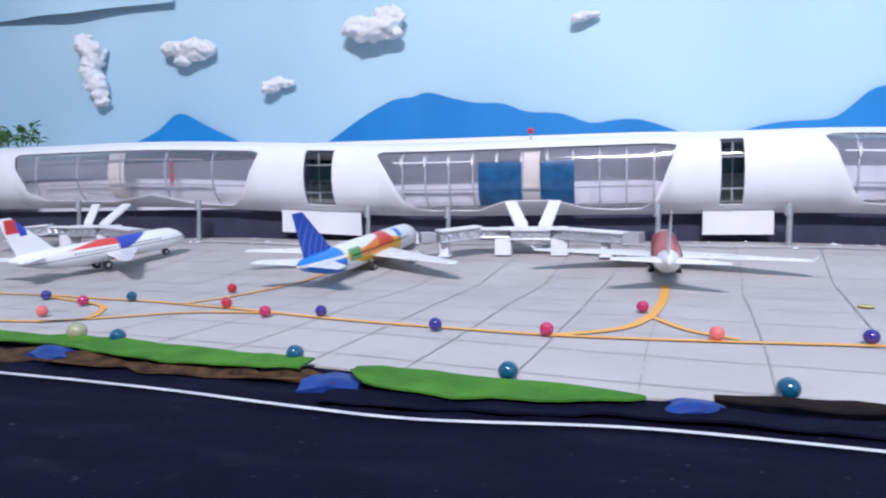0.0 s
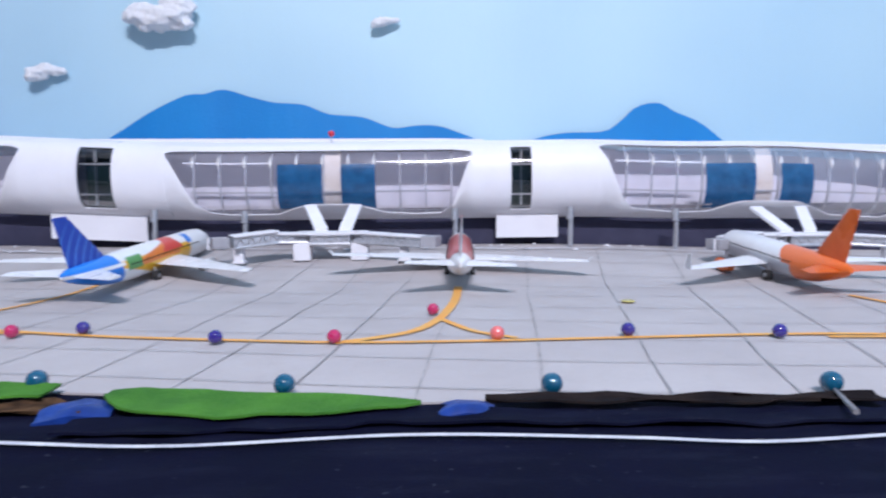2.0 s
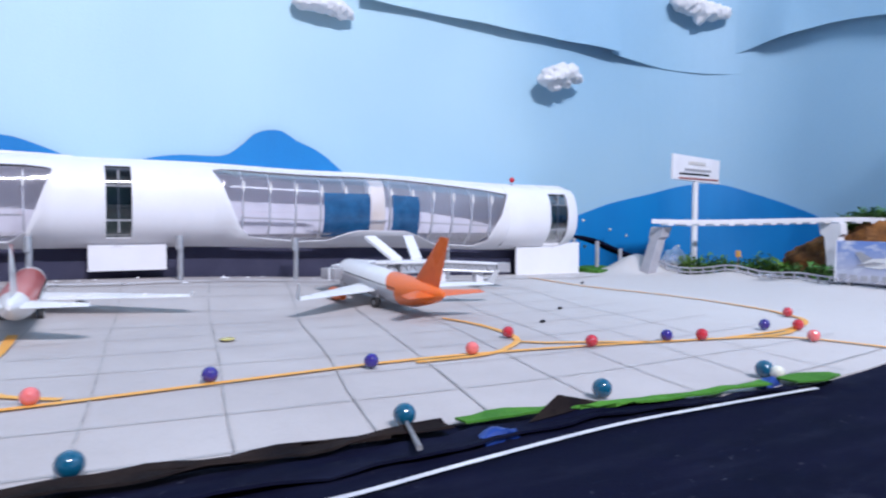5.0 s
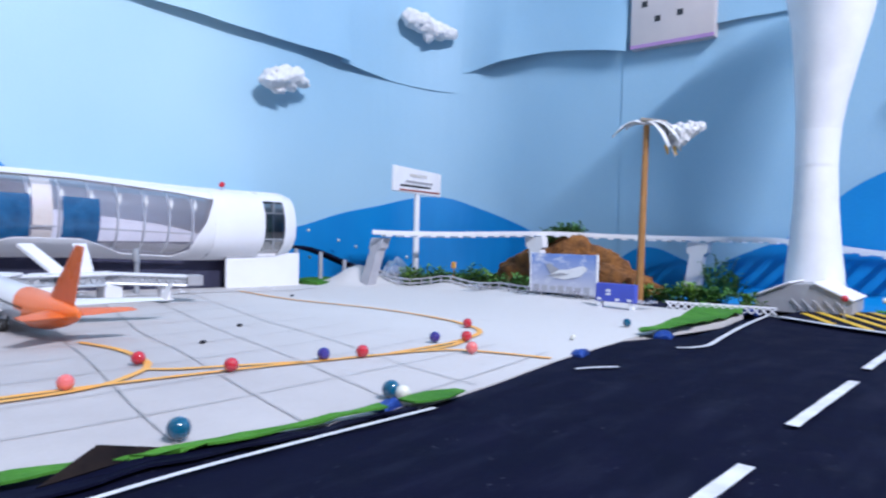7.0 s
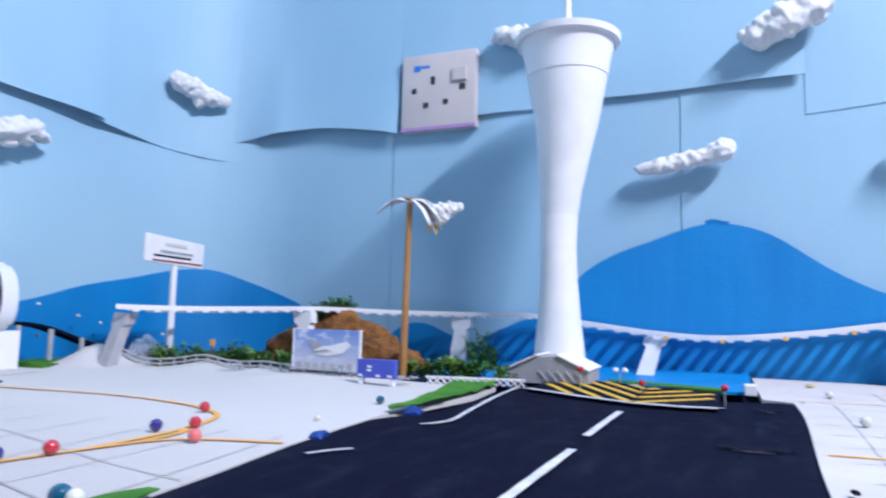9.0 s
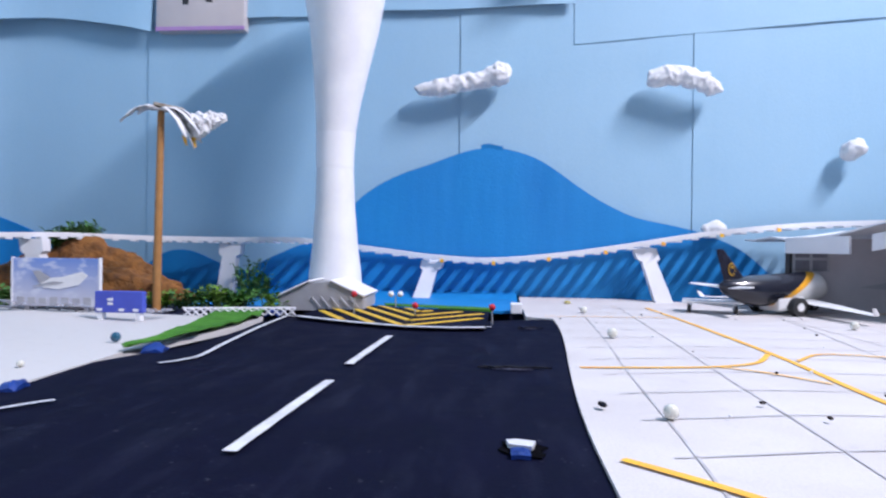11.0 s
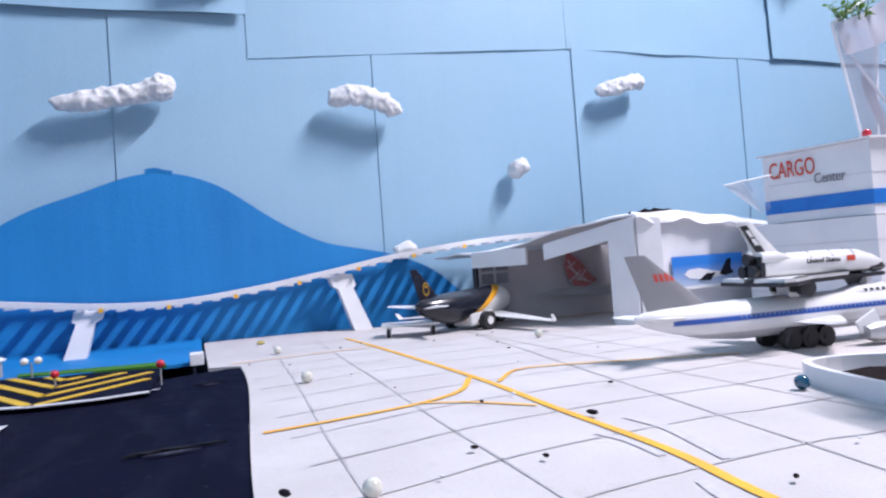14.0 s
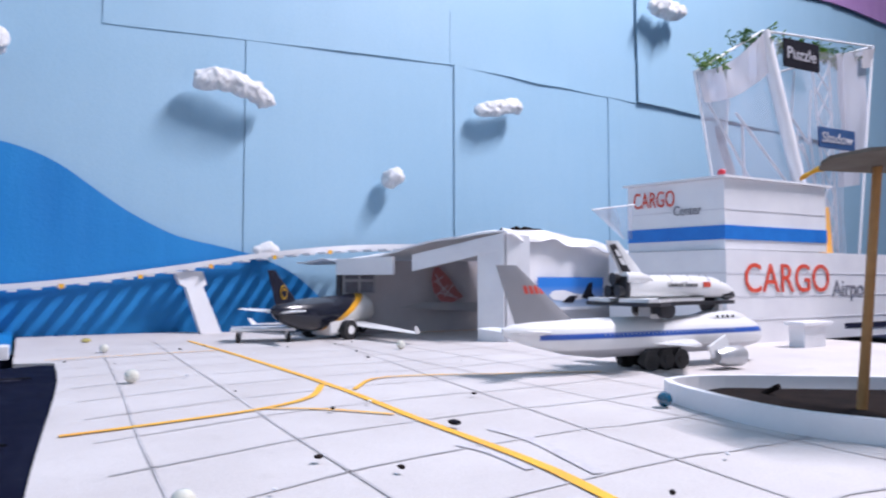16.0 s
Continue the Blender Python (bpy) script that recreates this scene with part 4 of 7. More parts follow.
def jet_bridge(x, y):
    z = ground(x, y)
    t = thing("jet_bridge", "white card jet bridge with lattice sides on block feet", "jet bridge", (x, y, z + 0.03), group="jet bridges")
    part("rotunda", boxed((0, 0, 0.105), (0.26, 0.16, 0.062), 0.006), TUNNEL_GREY, t)
    part("rotunda_truss", lattice(bmesh.new(), (-0.13, -0.0, 0.076), (0.13, 0.0, 0.076), 0.058, 0.168), STEEL, t)
    part("deck", boxed((0, 0.01, 0.144), (0.46, 0.21, 0.014), 0.004), WHITE_CARD, t, "white card deck")
    for s in (-1, 1):
        part("ramp", plank((s * 0.080, 0.08, 0.148), (-0.19 if s < 0 else 0.125, 0.30, 0.30), 0.085, 0.022), WHITE_CARD, t, "slanting white strut to the terminal")
        part("foot", boxed((s * 0.185, -0.01, 0.024), (0.11, 0.12, 0.112), 0.008), WHITE_CARD, t)
        part("deck_hole", rodded((s * 0.17, -0.05, 0.150), (s * 0.17, -0.05, 0.1525), 0.022, n=14), GREY_CARD, t, "dark round hole")
    tunnel(t, (-0.15, 0.0, 0.085), (-0.37, -0.03, 0.090), 0.050, 0.10)
    tunnel(t, (-0.36, -0.03, 0.088), (-0.60, -0.17, 0.066), 0.068, 0.12)
    tunnel(t, (0.16, 0.0, 0.085), (0.60, -0.16, 0.062), 0.055, 0.10)
    part("cab", boxed((-0.665, -0.20, 0.10), (0.10, 0.12, 0.068), 0.008, (0, 0, 26)), GREY_CARD, t, "ribbed grey docking cab")
    part("cab", boxed((0.65, -0.18, 0.095), (0.10, 0.12, 0.068), 0.008, (0, 0, -20)), GREY_CARD, t, "ribbed grey docking cab")
    for k in range(4):
        part("cab_rib", boxed((-0.715 + 0.03 * k, -0.265 + 0.014 * k, 0.10), (0.012, 0.006, 0.075), 0.0, (0, 0, 26)), WHITE_CARD, t)
    for px, py in ((-0.56, -0.15), (0.48, -0.12)):
        part("pillar", boxed((px, py, 0.018), (0.06, 0.06, 0.10), 0.006), WHITE_CARD, t)
        part("foot_plate", boxed((px, py, -0.026), (0.08, 0.08, 0.012), 0.003), WHITE_CARD, t)
    return t


bridge = jet_bridge(-0.12, 4.25)
for x, y in ((-3.78, 4.35), (3.02, 4.30)):
    copy_thing(bridge, pose(x * D, y * D, (ground(x, y) + 0.03) * D))
cable = part("white_cord", ribbon([(-9, 4.62), (-5, 4.66), (-2.0, 4.60), (-1.2, 4.66), (0.5, 4.60), (1.1, 4.55), (1.7, 4.62), (2.6, 4.56), (3.6, 4.6), (4.6, 4.55), (5.1, 4.6)], 0.03, 0.012), WHITE_LINE)
tagged(cable, "crumpled white cord lying along the terminal foot", "cord")
litter = bmesh.new()
rnd = random.Random(21)
for k in range(90):
    x, y = rnd.uniform(-5.2, 5.1), rnd.uniform(4.55, 4.95)
    z = ground(x, y) + 0.004
    q = rnd.uniform(0.012, 0.045)
    t = rnd.uniform(0, 6.28)
    u, w = Vector((math.cos(t), math.sin(t), 0)) * q, Vector((-math.sin(t), math.cos(t), 0)) * q * rnd.uniform(0.3, 0.7)
    base_c = Vector((x, y, z))
    top = base_c + Vector((0, 0, rnd.uniform(0.004, 0.014)))
    ring = [litter.verts.new(base_c + v) for v in (u, w, -u, -w)]
    peak = litter.verts.new(top)
    for i in range(4):
        litter.faces.new((ring[i], ring[(i + 1) % 4], peak))
    litter.faces.new(ring[::-1])
tagged(part("paper_litter", litter, WHITE_CARD), "torn white paper bits along the terminal foot", "paper bits", kind="stuff")


# ---- control tower ----
TX, TY = 7.26, 1.14
tower = thing("control_tower", "tall white paper control tower flaring at the top", "control tower", (TX, TY, 0.0))
def tower_ring(z):
    """The tower's axis sways a little with height."""
    return Vector((0, float(np.interp(z, (0, 1.2, 1.5, 2.2, 4), (0.04, 0.055, 0.045, -0.012, -0.02))), 0))


def tower_part(name, rings, mat, label="", n=40):
    bm = upright(rings, n)
    for v in bm.verts:
        v.co += tower_ring(abs(v.co.z))
    return part(name, bm, mat, tower, label, smooth=True)


tower_part("shaft", [(0.0, 0.225), (0.25, 0.210), (0.47, 0.184), (0.8, 0.160), (1.12, 0.150)], WHITE_CARD, "lower white paper cone")
tower_part("sleeve", [(1.10, 0.153), (1.2, 0.155), (1.3, 0.158), (1.38, 0.162)], SHELL_CARD, "white paper sleeve")
tower_part("upper_shaft", [(1.36, 0.157), (1.6, 0.182), (1.9, 0.225), (2.2, 0.275), (2.5, 0.33), (2.66, 0.355)], WHITE_CARD, "flaring upper white paper cone")
tower_part("cab", [(2.60, 0.352), (2.74, 0.372), (2.86, 0.40), (2.92, 0.42)], SHELL_CARD)
tower_part("cab_roof", [(2.90, 0.45), (2.955, 0.46), (2.97, 0.42), (2.98, 0.1)], WHITE_CARD, "round white card roof rim")
tower_part("mast", [(2.97, 0.05), (3.2, 0.03), (3.75, 0.012)], WHITE_PAINT, "white pointed mast", 12)
base_house = slab([(-0.31, 0.0), (0.31, 0.0), (0.31, 0.09), (0.08, 0.20), (-0.08, 0.21), (-0.31, 0.10)], 0.5, "x")
bmesh.ops.translate(base_house, vec=(-0.62, 0, 0), verts=base_house.verts)
part("base", base_house, GREY_CARD, tower, "grey card gabled base")
part("base_roof", boxed((-0.36, 0.20, 0.158), (0.56, 0.27, 0.014), 0.004, (-25, 0, 0)), WHITE_CARD, tower)
part("base_roof", boxed((-0.36, -0.20, 0.165), (0.56, 0.27, 0.014), 0.004, (24, 0, 0)), WHITE_CARD, tower)
for k in range(5):
    part("base_web", rodded((-0.63, -0.28 + 0.07 * k, 0.03), (-0.63, -0.22 + 0.07 * k, 0.10), 0.005, n=6), CLOTH_GREY, tower)

# ---- elevated track ----
track = thing("elevated_track", "white card elevated railway track on slanted piers", "elevated track")
deck = [(5.57, 4.42, 0.505), (5.75, 4.28, 0.50), (6.3, 4.05, 0.505), (6.85, 3.82, 0.52), (7.25, 3.52, 0.53), (7.6, 3.0, 0.515), (7.78, 2.3, 0.51), (7.84, 1.62, 0.51), (7.89, 0.93, 0.43), (7.90, 0.42, 0.372), (7.90, -0.1, 0.352), (7.90, -0.72, 0.408), (7.89, -1.35, 0.502), (7.86, -1.97, 0.605), (7.80, -2.69, 0.68), (7.7, -3.5, 0.71)]
line = smooth_line(deck, 0.065)
for side in (-1, 1):
    bm = bmesh.new()
    last = None
    for i, p in enumerate(line):
        a, b = line[max(0, i - 1)], line[min(len(line) - 1, i + 1)]
        d = Vector((b[0] - a[0], b[1] - a[1], 0)).normalized()
        s = Vector((-d.y, d.x, 0)) * side
        ring = [bm.verts.new(Vector(p) + s * u + Vector((0, 0, w))) for u, w in ((0.092, -0.016), (0.110, -0.013), (0.113, 0.026), (0.094, 0.024))]
        if last:
            for k in range(4):
                bm.faces.new((last[k], last[(k + 1) % 4], ring[(k + 1) % 4], ring[k]))
        else:
            bm.faces.new(ring)
        last = ring
    bm.faces.new(last[::-1])
    part("girder", bm, WHITE_CARD, track, "folded white card girder")
tie_bm = boxed((0, 0, 0), (0.055, 0.215, 0.024), 0.003)
tie = part("tie", tie_bm, WHITE_CARD, track)
for i in range(2, len(line) - 2, 2):
    p, q = line[i], line[i + 1]
    if i > 2:
        tie = tie.copy()
        scene.collection.objects.link(tie)
    tie.matrix_basis = pose(p[0] * D, p[1] * D, (p[2] - 0.017) * D, 0, 0, math.degrees(math.atan2(q[1] - p[1], q[0] - p[0])))
for i in range(6, len(line) - 12, 7):
    p = line[i]
    if p[1] < 0.7:
        part("yellow_clip", boxed((p[0] - 0.125, p[1], p[2] - 0.02), (0.012, 0.03, 0.03)), YELLOW_TAPE, track)
for (x, y, z), foot in (((5.64, 4.38, 0.46), (5.54, 4.46, 0.0)), ((7.05, 3.62, 0.50), (7.0, 3.52, 0.0)), ((7.76, 2.25, 0.48), (7.74, 2.30, 0.0)), ((7.90, 0.44, 0.35), (7.80, 0.54, 0.0)), ((7.88, -1.41, 0.48), (7.80, -1.57, 0.0)), ((7.76, -3.1, 0.64), (7.76, -3.1, 0.0))):
    bm = bmesh.new()
    lo, hi = Vector(foot), Vector((x, y, z))
    rings = [[bm.verts.new(c + Vector((sx * 0.05, sy * w * (0.75 if x < 6 else 1.0), 0))) for sx, sy in ((-1, -1), (1, -1), (1, 1), (-1, 1))] for c, w in ((lo, 0.075), (lo.lerp(hi, 0.75), 0.062), (lo.lerp(hi, 0.8), 0.095), (hi, 0.10))]
    for a, b in zip(rings, rings[1:]):
        for k in range(4):
            bm.faces.new((a[k], a[(k + 1) % 4], b[(k + 1) % 4], b[k]))
    bm.faces.new(rings[0])
    bm.faces.new(rings[-1])
    part("pier", bm, CLOTH_GREY if x < 6 else WHITE_CARD, track, "slanted white card pier")


# ---- model aeroplanes ----
def livery(name, base, layers, rough=0.28):
    """Enamel in a base colour with painted areas: layers of (colour, masks), each mask (ax, ay, az, limit)."""
    n = Net(name)
    col = n.mix(n.ramp(n.noise(120, 4), 0.3, 0.7), base, tuple(v * 0.93 for v in base))
    for colour, masks in layers:
        col = n.mix(n.both(*[n.side(*m) for m in masks]), col, colour)
    n.colour(col)
    n.rough(rough)
    n.bsdf.inputs["Coat Weight"].default_value = 0.25
    return n.mat


def wheel(parent, at, r, w, hub=STEEL):
    t = part("wheel", rodded((at[0], at[1] - w / 2, at[2]), (at[0], at[1] + w / 2, at[2]), r, n=16), DARK_RUBBER, parent, "black rubber wheel", smooth=True)
    part("hub", rodded((at[0], at[1] - w / 2 - 0.004, at[2]), (at[0], at[1] + w / 2 + 0.004, at[2]), r * 0.45, n=10), hub, t)


def airliner(label, at, turn, roll, L, r, span, paint, fin_paint, wing_paint, tail_paint, cz=0.125, fin=0.27, sweep=0.30, winglet=0.0, engine_paint=None, group="model airliners", gear=True, pitch=0.0, engines=True, glazing=BLACK_PLASTIC, low=0.0, dihedral=0.02, wx=0.16, windows=True, pane=(0.007, 0.010)):
    t = thing("model_aeroplane", label, "aeroplane", at, turn, group, tilt=(roll, pitch))
    h = L / 2
    rings = [(h, cz - r * 0.25, r * 0.06, r * 0.06), (h - 0.02 * L, cz - r * 0.2, r * 0.42, r * 0.40), (h - 0.05 * L, cz - r * 0.1, r * 0.70, r * 0.68), (h - 0.10 * L, cz, r * 0.92, r * 0.92), (h - 0.16 * L, cz, r, r), (0, cz, r, r), (-h + 0.32 * L, cz, r, r), (-h + 0.20 * L, cz + r * 0.10, r * 0.88, r * 0.86), (-h + 0.10 * L, cz + r * 0.28, r * 0.60, r * 0.62), (-h + 0.03 * L, cz + r * 0.42, r * 0.30, r * 0.38), (-h, cz + r * 0.48, r * 0.10, r * 0.15)]
    body = part("fuselage", lathe(rings, 28), paint, t, smooth=True)
    for s in (-1, 1):
        root, tip = (wx * L, s * r * 0.75, cz - r * 0.35 - low), (wx * L - sweep * L, s * span / 2, cz - r * 0.35 - low + dihedral * span)
        part("wing", wing(root, tip, 0.185 * L, 0.055 * L, 0.030, 0.012), wing_paint, t, smooth=True)
        if winglet:
            part("winglet", wing(tip, (tip[0] - 0.05 * L, tip[1] + s * 0.015, tip[2] + winglet), 0.055 * L, 0.03 * L, 0.012, 0.006), wing_paint, t)
        part("tailplane", wing((-h + 0.17 * L, s * r * 0.4, cz + r * 0.35), (-h + 0.03 * L, s * span * 0.19, cz + r * 0.55), 0.14 * L, 0.06 * L, 0.022, 0.010), tail_paint, t, smooth=True)
        ex, ey, ez = 0.14 * L, s * span * 0.17, cz - r * 0.95
        eng = engines and part("engine", lathe([(ex + 0.10, ez, 0.030, 0.030), (ex + 0.09, ez, 0.036, 0.036), (ex + 0.02, ez, 0.036, 0.036), (ex - 0.06, ez, 0.020, 0.020)], 16), engine_paint or wing_paint, t, smooth=True)
        if eng:
            part("intake", rodded((ex + 0.095, 0, ez), (ex + 0.1015, 0, ez), 0.027, n=14), BLACK_PLASTIC, eng)
            eng.location.y = ey * D
        if gear:
            part("gear_leg", rodded((-0.04 * L, s * r * 0.9, 0.02), (-0.04 * L, s * r * 0.8, cz - r * 0.5), 0.010, n=8), STEEL, t)
            wheel(t, (-0.04 * L, s * r * 0.95, 0.030), 0.030, 0.03)
    part("fin", wing((-h + 0.24 * L, 0, cz + r * 0.75), (-h + 0.045 * L, 0, cz + r * 0.6 + fin), 0.20 * L, 0.065 * L, 0.022, 0.010), fin_paint, t, smooth=True)
    if gear:
        part("gear_leg", rodded((0.36 * L, 0, 0.02), (0.36 * L, 0, cz - r * 0.6), 0.009, n=8), STEEL, t)
        wheel(t, (0.36 * L, 0, 0.024), 0.024, 0.03)
    part("cockpit_glass", boxed((h - 0.075 * L, 0, cz + r * 0.42), (0.03 * L, r * 1.05, r * 0.22), 0.01), BLACK_PLASTIC, t)
    for s in (-1, 1) if windows else ():
        win = bmesh.new()
        n = int(L * 22)
        for k in range(n):
            x = -h + 0.30 * L + 0.52 * L * k / n
            box(win, (x, s * r * 0.985, cz + r * 0.22), (pane[0], 0.006, pane[1]))
        tagged(part("cabin_windows", win, glazing, t), kind="stuff")
    return t


W8 = (0.80, 0.80, 0.80)
p_red = livery("white_red_roof_enamel", W8, [((0.50, 0.07, 0.06), ((0, 0, 1, 0.135), (1, 0, 0, -0.46))), ((0.80, 0.80, 0.80), ((1, 0, 0, 0.40),))])
fin_red = livery("red_white_fin_enamel", W8, [((0.55, 0.05, 0.05), ((0.55, 0, 1, 0.03), (-0.55, 0, -1, -0.16)))])
# blue tail with a painted hill scene along the side
p_blue = livery("white_enamel_with_coloured_hills", W8, [
    ((0.80, 0.42, 0.02), ((0, 0, -1, -0.17), (1, 0, 0, -0.42), (-1, 0, 0, -0.36), (0.25, 0, 1, 0.04))),
    ((0.10, 0.30, 0.08), ((0, 0, -1, -0.185), (1, 0, 0, -0.34), (-1, 0, 0, 0.20), (0, 0, 1, 0.115))),
    ((0.72, 0.20, 0.03), ((0.15, 0, -1, -0.19), (1, 0, 0, -0.20), (-1, 0, 0, -0.22), (0, 0, 1, 0.12))),
    ((0.62, 0.06, 0.04), ((1, 0, -1, -0.12), (-1, 0, -1, -0.42), (0, 0, 1, 0.15))),
    ((0.03, 0.22, 0.68), ((0, 0, -1, -0.21), (1, 0, 0, 0.33), (-1, 0, 0, -0.39), (0, 0, 1, 0.16))),
    ((0.02, 0.20, 0.68), ((-1, 0, -0.35, 0.335),)),
    ((0.80, 0.80, 0.80), ((-1, 0, 0, 0.36), (0, 0, 1, 0.148), (0, 0, -1, -0.166))),
])
net = Net("navy_fin_with_pale_rings")
x, y, z = net.xyz()
dist = net.math("POWER", net.math("ADD", net.math("POWER", net.math("ADD", x, 0.42), 2.0), net.math("POWER", net.math("SUBTRACT", z, 0.20), 2.0)), 0.5)
rings_mask = net.math("GREATER_THAN", net.math("SINE", net.math("MULTIPLY", dist, 110.0)), 0.88)
net.colour(net.mix(net.math("MULTIPLY", rings_mask, net.ramp(z, 0.44, 0.30)), (0.008, 0.055, 0.40), (0.10, 0.28, 0.70)))
net.rough(0.3)
fin_blue = net.mat
p_stripe = livery("white_enamel_red_blue_swoosh", W8, [
    ((0.62, 0.05, 0.04), ((0.16, 0, -1, -0.215), (0.03, 0, 1, 0.16), (1, 0, 0, -0.42), (-1, 0, 0, -0.12))),
    ((0.03, 0.06, 0.42), ((0.3, 0, -1, -0.21), (-0.5, 0, 1, 0.06), (1, 0, 0, 0.06), (-1, 0, 0, -0.34), (0, 0, 1, 0.12))),
    ((0.10, 0.10, 0.14), ((0, 0, 1, 0.118), (0, 0, -1, -0.124))),
])
fin_stripe = livery("white_fin_with_red_blue_mark", W8, [((0.55, 0.04, 0.05), ((1, 0, 0, -0.60), (-1, 0, 0, 0.49), (0, 0, 1, 0.33), (0, 0, -1, -0.42))), ((0.03, 0.06, 0.40), ((1, 0, 0.2, -0.46), (-1, 0, 0, 0.48), (0, 0, 1, 0.31), (0, 0, -1, -0.40)))])
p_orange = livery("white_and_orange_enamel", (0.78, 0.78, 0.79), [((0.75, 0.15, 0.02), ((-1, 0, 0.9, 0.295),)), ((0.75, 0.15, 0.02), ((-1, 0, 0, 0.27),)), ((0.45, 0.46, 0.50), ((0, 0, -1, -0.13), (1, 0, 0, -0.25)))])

airliner("white model airliner with red roof and red striped fin", (0.70, 3.90, ground(0.69, 3.7)), 88.0, 2.0, 1.34, 0.080, 1.47, p_red, fin_red, WHITE_PAINT, WHITE_PAINT, winglet=0.03, pitch=-2.3, fin=0.235, sweep=0.25)
airliner("white model airliner with blue tail and coloured hill pattern", (-1.15, 3.86, ground(-1.15, 3.8)), 83.5, 2.0, 1.54, 0.088, 1.46, p_blue, fin_blue, WHITE_PAINT, WHITE_PAINT, fin=0.275, pitch=-4.6)
airliner("white model airliner with red and blue swoosh", (-2.99, 3.67, ground(-2.96, 3.64) + 0.025), 70.0, 0.0, 1.22, 0.078, 1.24, p_stripe, fin_stripe, WHITE_PAINT, WHITE_PAINT, fin=0.26, pitch=-6.0, engines=False)
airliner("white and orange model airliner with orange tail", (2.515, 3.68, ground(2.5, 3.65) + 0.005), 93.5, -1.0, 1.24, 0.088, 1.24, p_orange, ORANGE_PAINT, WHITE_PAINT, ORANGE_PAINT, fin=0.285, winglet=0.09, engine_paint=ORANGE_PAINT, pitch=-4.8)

# parcel carrier: dark rear, white front, a yellow sweep between
p_brown = livery("white_and_black_enamel_with_yellow_sweep", (0.76, 0.75, 0.72), [((0.78, 0.38, 0.03), ((-1, 0, 1.65, 0.14),)), ((0.010, 0.012, 0.022), ((-1, 0, 1.65, 0.215),))], 0.22)
GOLD = surface("gold_emblem", (0.45, 0.28, 0.03), (0.35, 0.2, 0.02), 300, 0.4)
fin_dark = surface("black_enamel", (0.010, 0.011, 0.02), (0.016, 0.017, 0.03), 100, 0.3, spec=0.2)
carrier = airliner("black and white toy cargo plane with yellow sweep on big wheels", (7.0, -2.17, 0.0), -68.0, 0.0, 0.95, 0.115, 1.60, p_brown, fin_dark, WHITE_PAINT, WHITE_PAINT, cz=0.185, fin=0.25, sweep=0.26, winglet=0.05, gear=False, engines=False, low=0.055, dihedral=-0.012, wx=0.31, windows=False, pitch=-3.5)
part("belly", boxed((0.07, 0, 0.085), (0.24, 0.20, 0.11), 0.02), WHITE_PAINT, carrier, "white belly block between the wheels")
for s in (-1, 1):
    wheel(carrier, (0.03, s * 0.19, 0.068), 0.068, 0.05, WHITE_PAINT)
    part("axle", rodded((0.03, 0, 0.06), (0.03, s * 0.19, 0.06), 0.014, n=8), BLACK_PLASTIC, carrier)
    part("tail_emblem", ball((-0.375, s * 0.0125, 0.355), 0.042, (0.72, 0.05, 1.15), 14, 8), GOLD, carrier, "dull gold shield outline")
    part("tail_emblem", ball((-0.375, s * 0.0145, 0.357), 0.034, (0.70, 0.05, 1.12), 14, 8), fin_dark, carrier, "dark shield inside the gold outline")
    part("tail_emblem", ball((-0.375, s * 0.0165, 0.372), 0.014, (0.9, 0.05, 0.7), 10, 6), GOLD, carrier, "gold dot in the shield")
wheel(carrier, (0.36, 0, 0.045), 0.045, 0.04)
part("gear_leg", rodded((0.36, 0, 0.04), (0.36, 0, 0.12), 0.012, n=8), STEEL, carrier)

trailer = thing("flat_trailer", "flat white toy trailer on small dark green wheels", "trailer", (7.05, -1.74, 0.0), -17.0)
part("bed", boxed((0, 0, 0.085), (0.26, 0.42, 0.018), 0.004), WHITE_PAINT, trailer)
for sx in (-1, 1):
    for sy in (-1, 1):
        wheel(trailer, (sx * 0.10, sy * 0.16, 0.032), 0.032, 0.025)
        part("strut", boxed((sx * 0.10, sy * 0.15, 0.06), (0.02, 0.02, 0.04)), STEEL, trailer)

# shuttle carrier and shuttle
JX, JY, JA = 4.70, -2.79, -96.0
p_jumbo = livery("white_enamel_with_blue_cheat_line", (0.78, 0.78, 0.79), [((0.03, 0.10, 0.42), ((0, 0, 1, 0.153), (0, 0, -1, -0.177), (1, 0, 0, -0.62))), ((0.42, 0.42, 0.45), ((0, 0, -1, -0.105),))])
fin_grey = livery("grey_fin_with_red_bars", (0.27, 0.27, 0.29), [((0.55, 0.06, 0.04), ((1, 0, 0.3, q), (-1, 0, -0.3, -q - 0.018), (0, 0, 1, 0.346), (0, 0, -1, -0.380))) for q in (-0.560, -0.534, -0.508, -0.482)])
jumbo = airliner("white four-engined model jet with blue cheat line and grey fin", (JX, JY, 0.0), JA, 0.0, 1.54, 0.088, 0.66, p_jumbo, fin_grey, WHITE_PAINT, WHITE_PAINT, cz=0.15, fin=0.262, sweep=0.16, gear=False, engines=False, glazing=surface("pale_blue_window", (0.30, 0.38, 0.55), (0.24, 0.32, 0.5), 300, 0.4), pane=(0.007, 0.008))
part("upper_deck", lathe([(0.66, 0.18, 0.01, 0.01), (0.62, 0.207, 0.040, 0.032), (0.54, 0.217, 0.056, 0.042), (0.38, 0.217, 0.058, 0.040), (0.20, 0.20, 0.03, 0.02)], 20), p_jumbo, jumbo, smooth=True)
for k in range(4):
    part("deck_window", boxed((0.40 + 0.035 * k, -0.052, 0.23), (0.012, 0.012, 0.012)), BLACK_PLASTIC, jumbo)
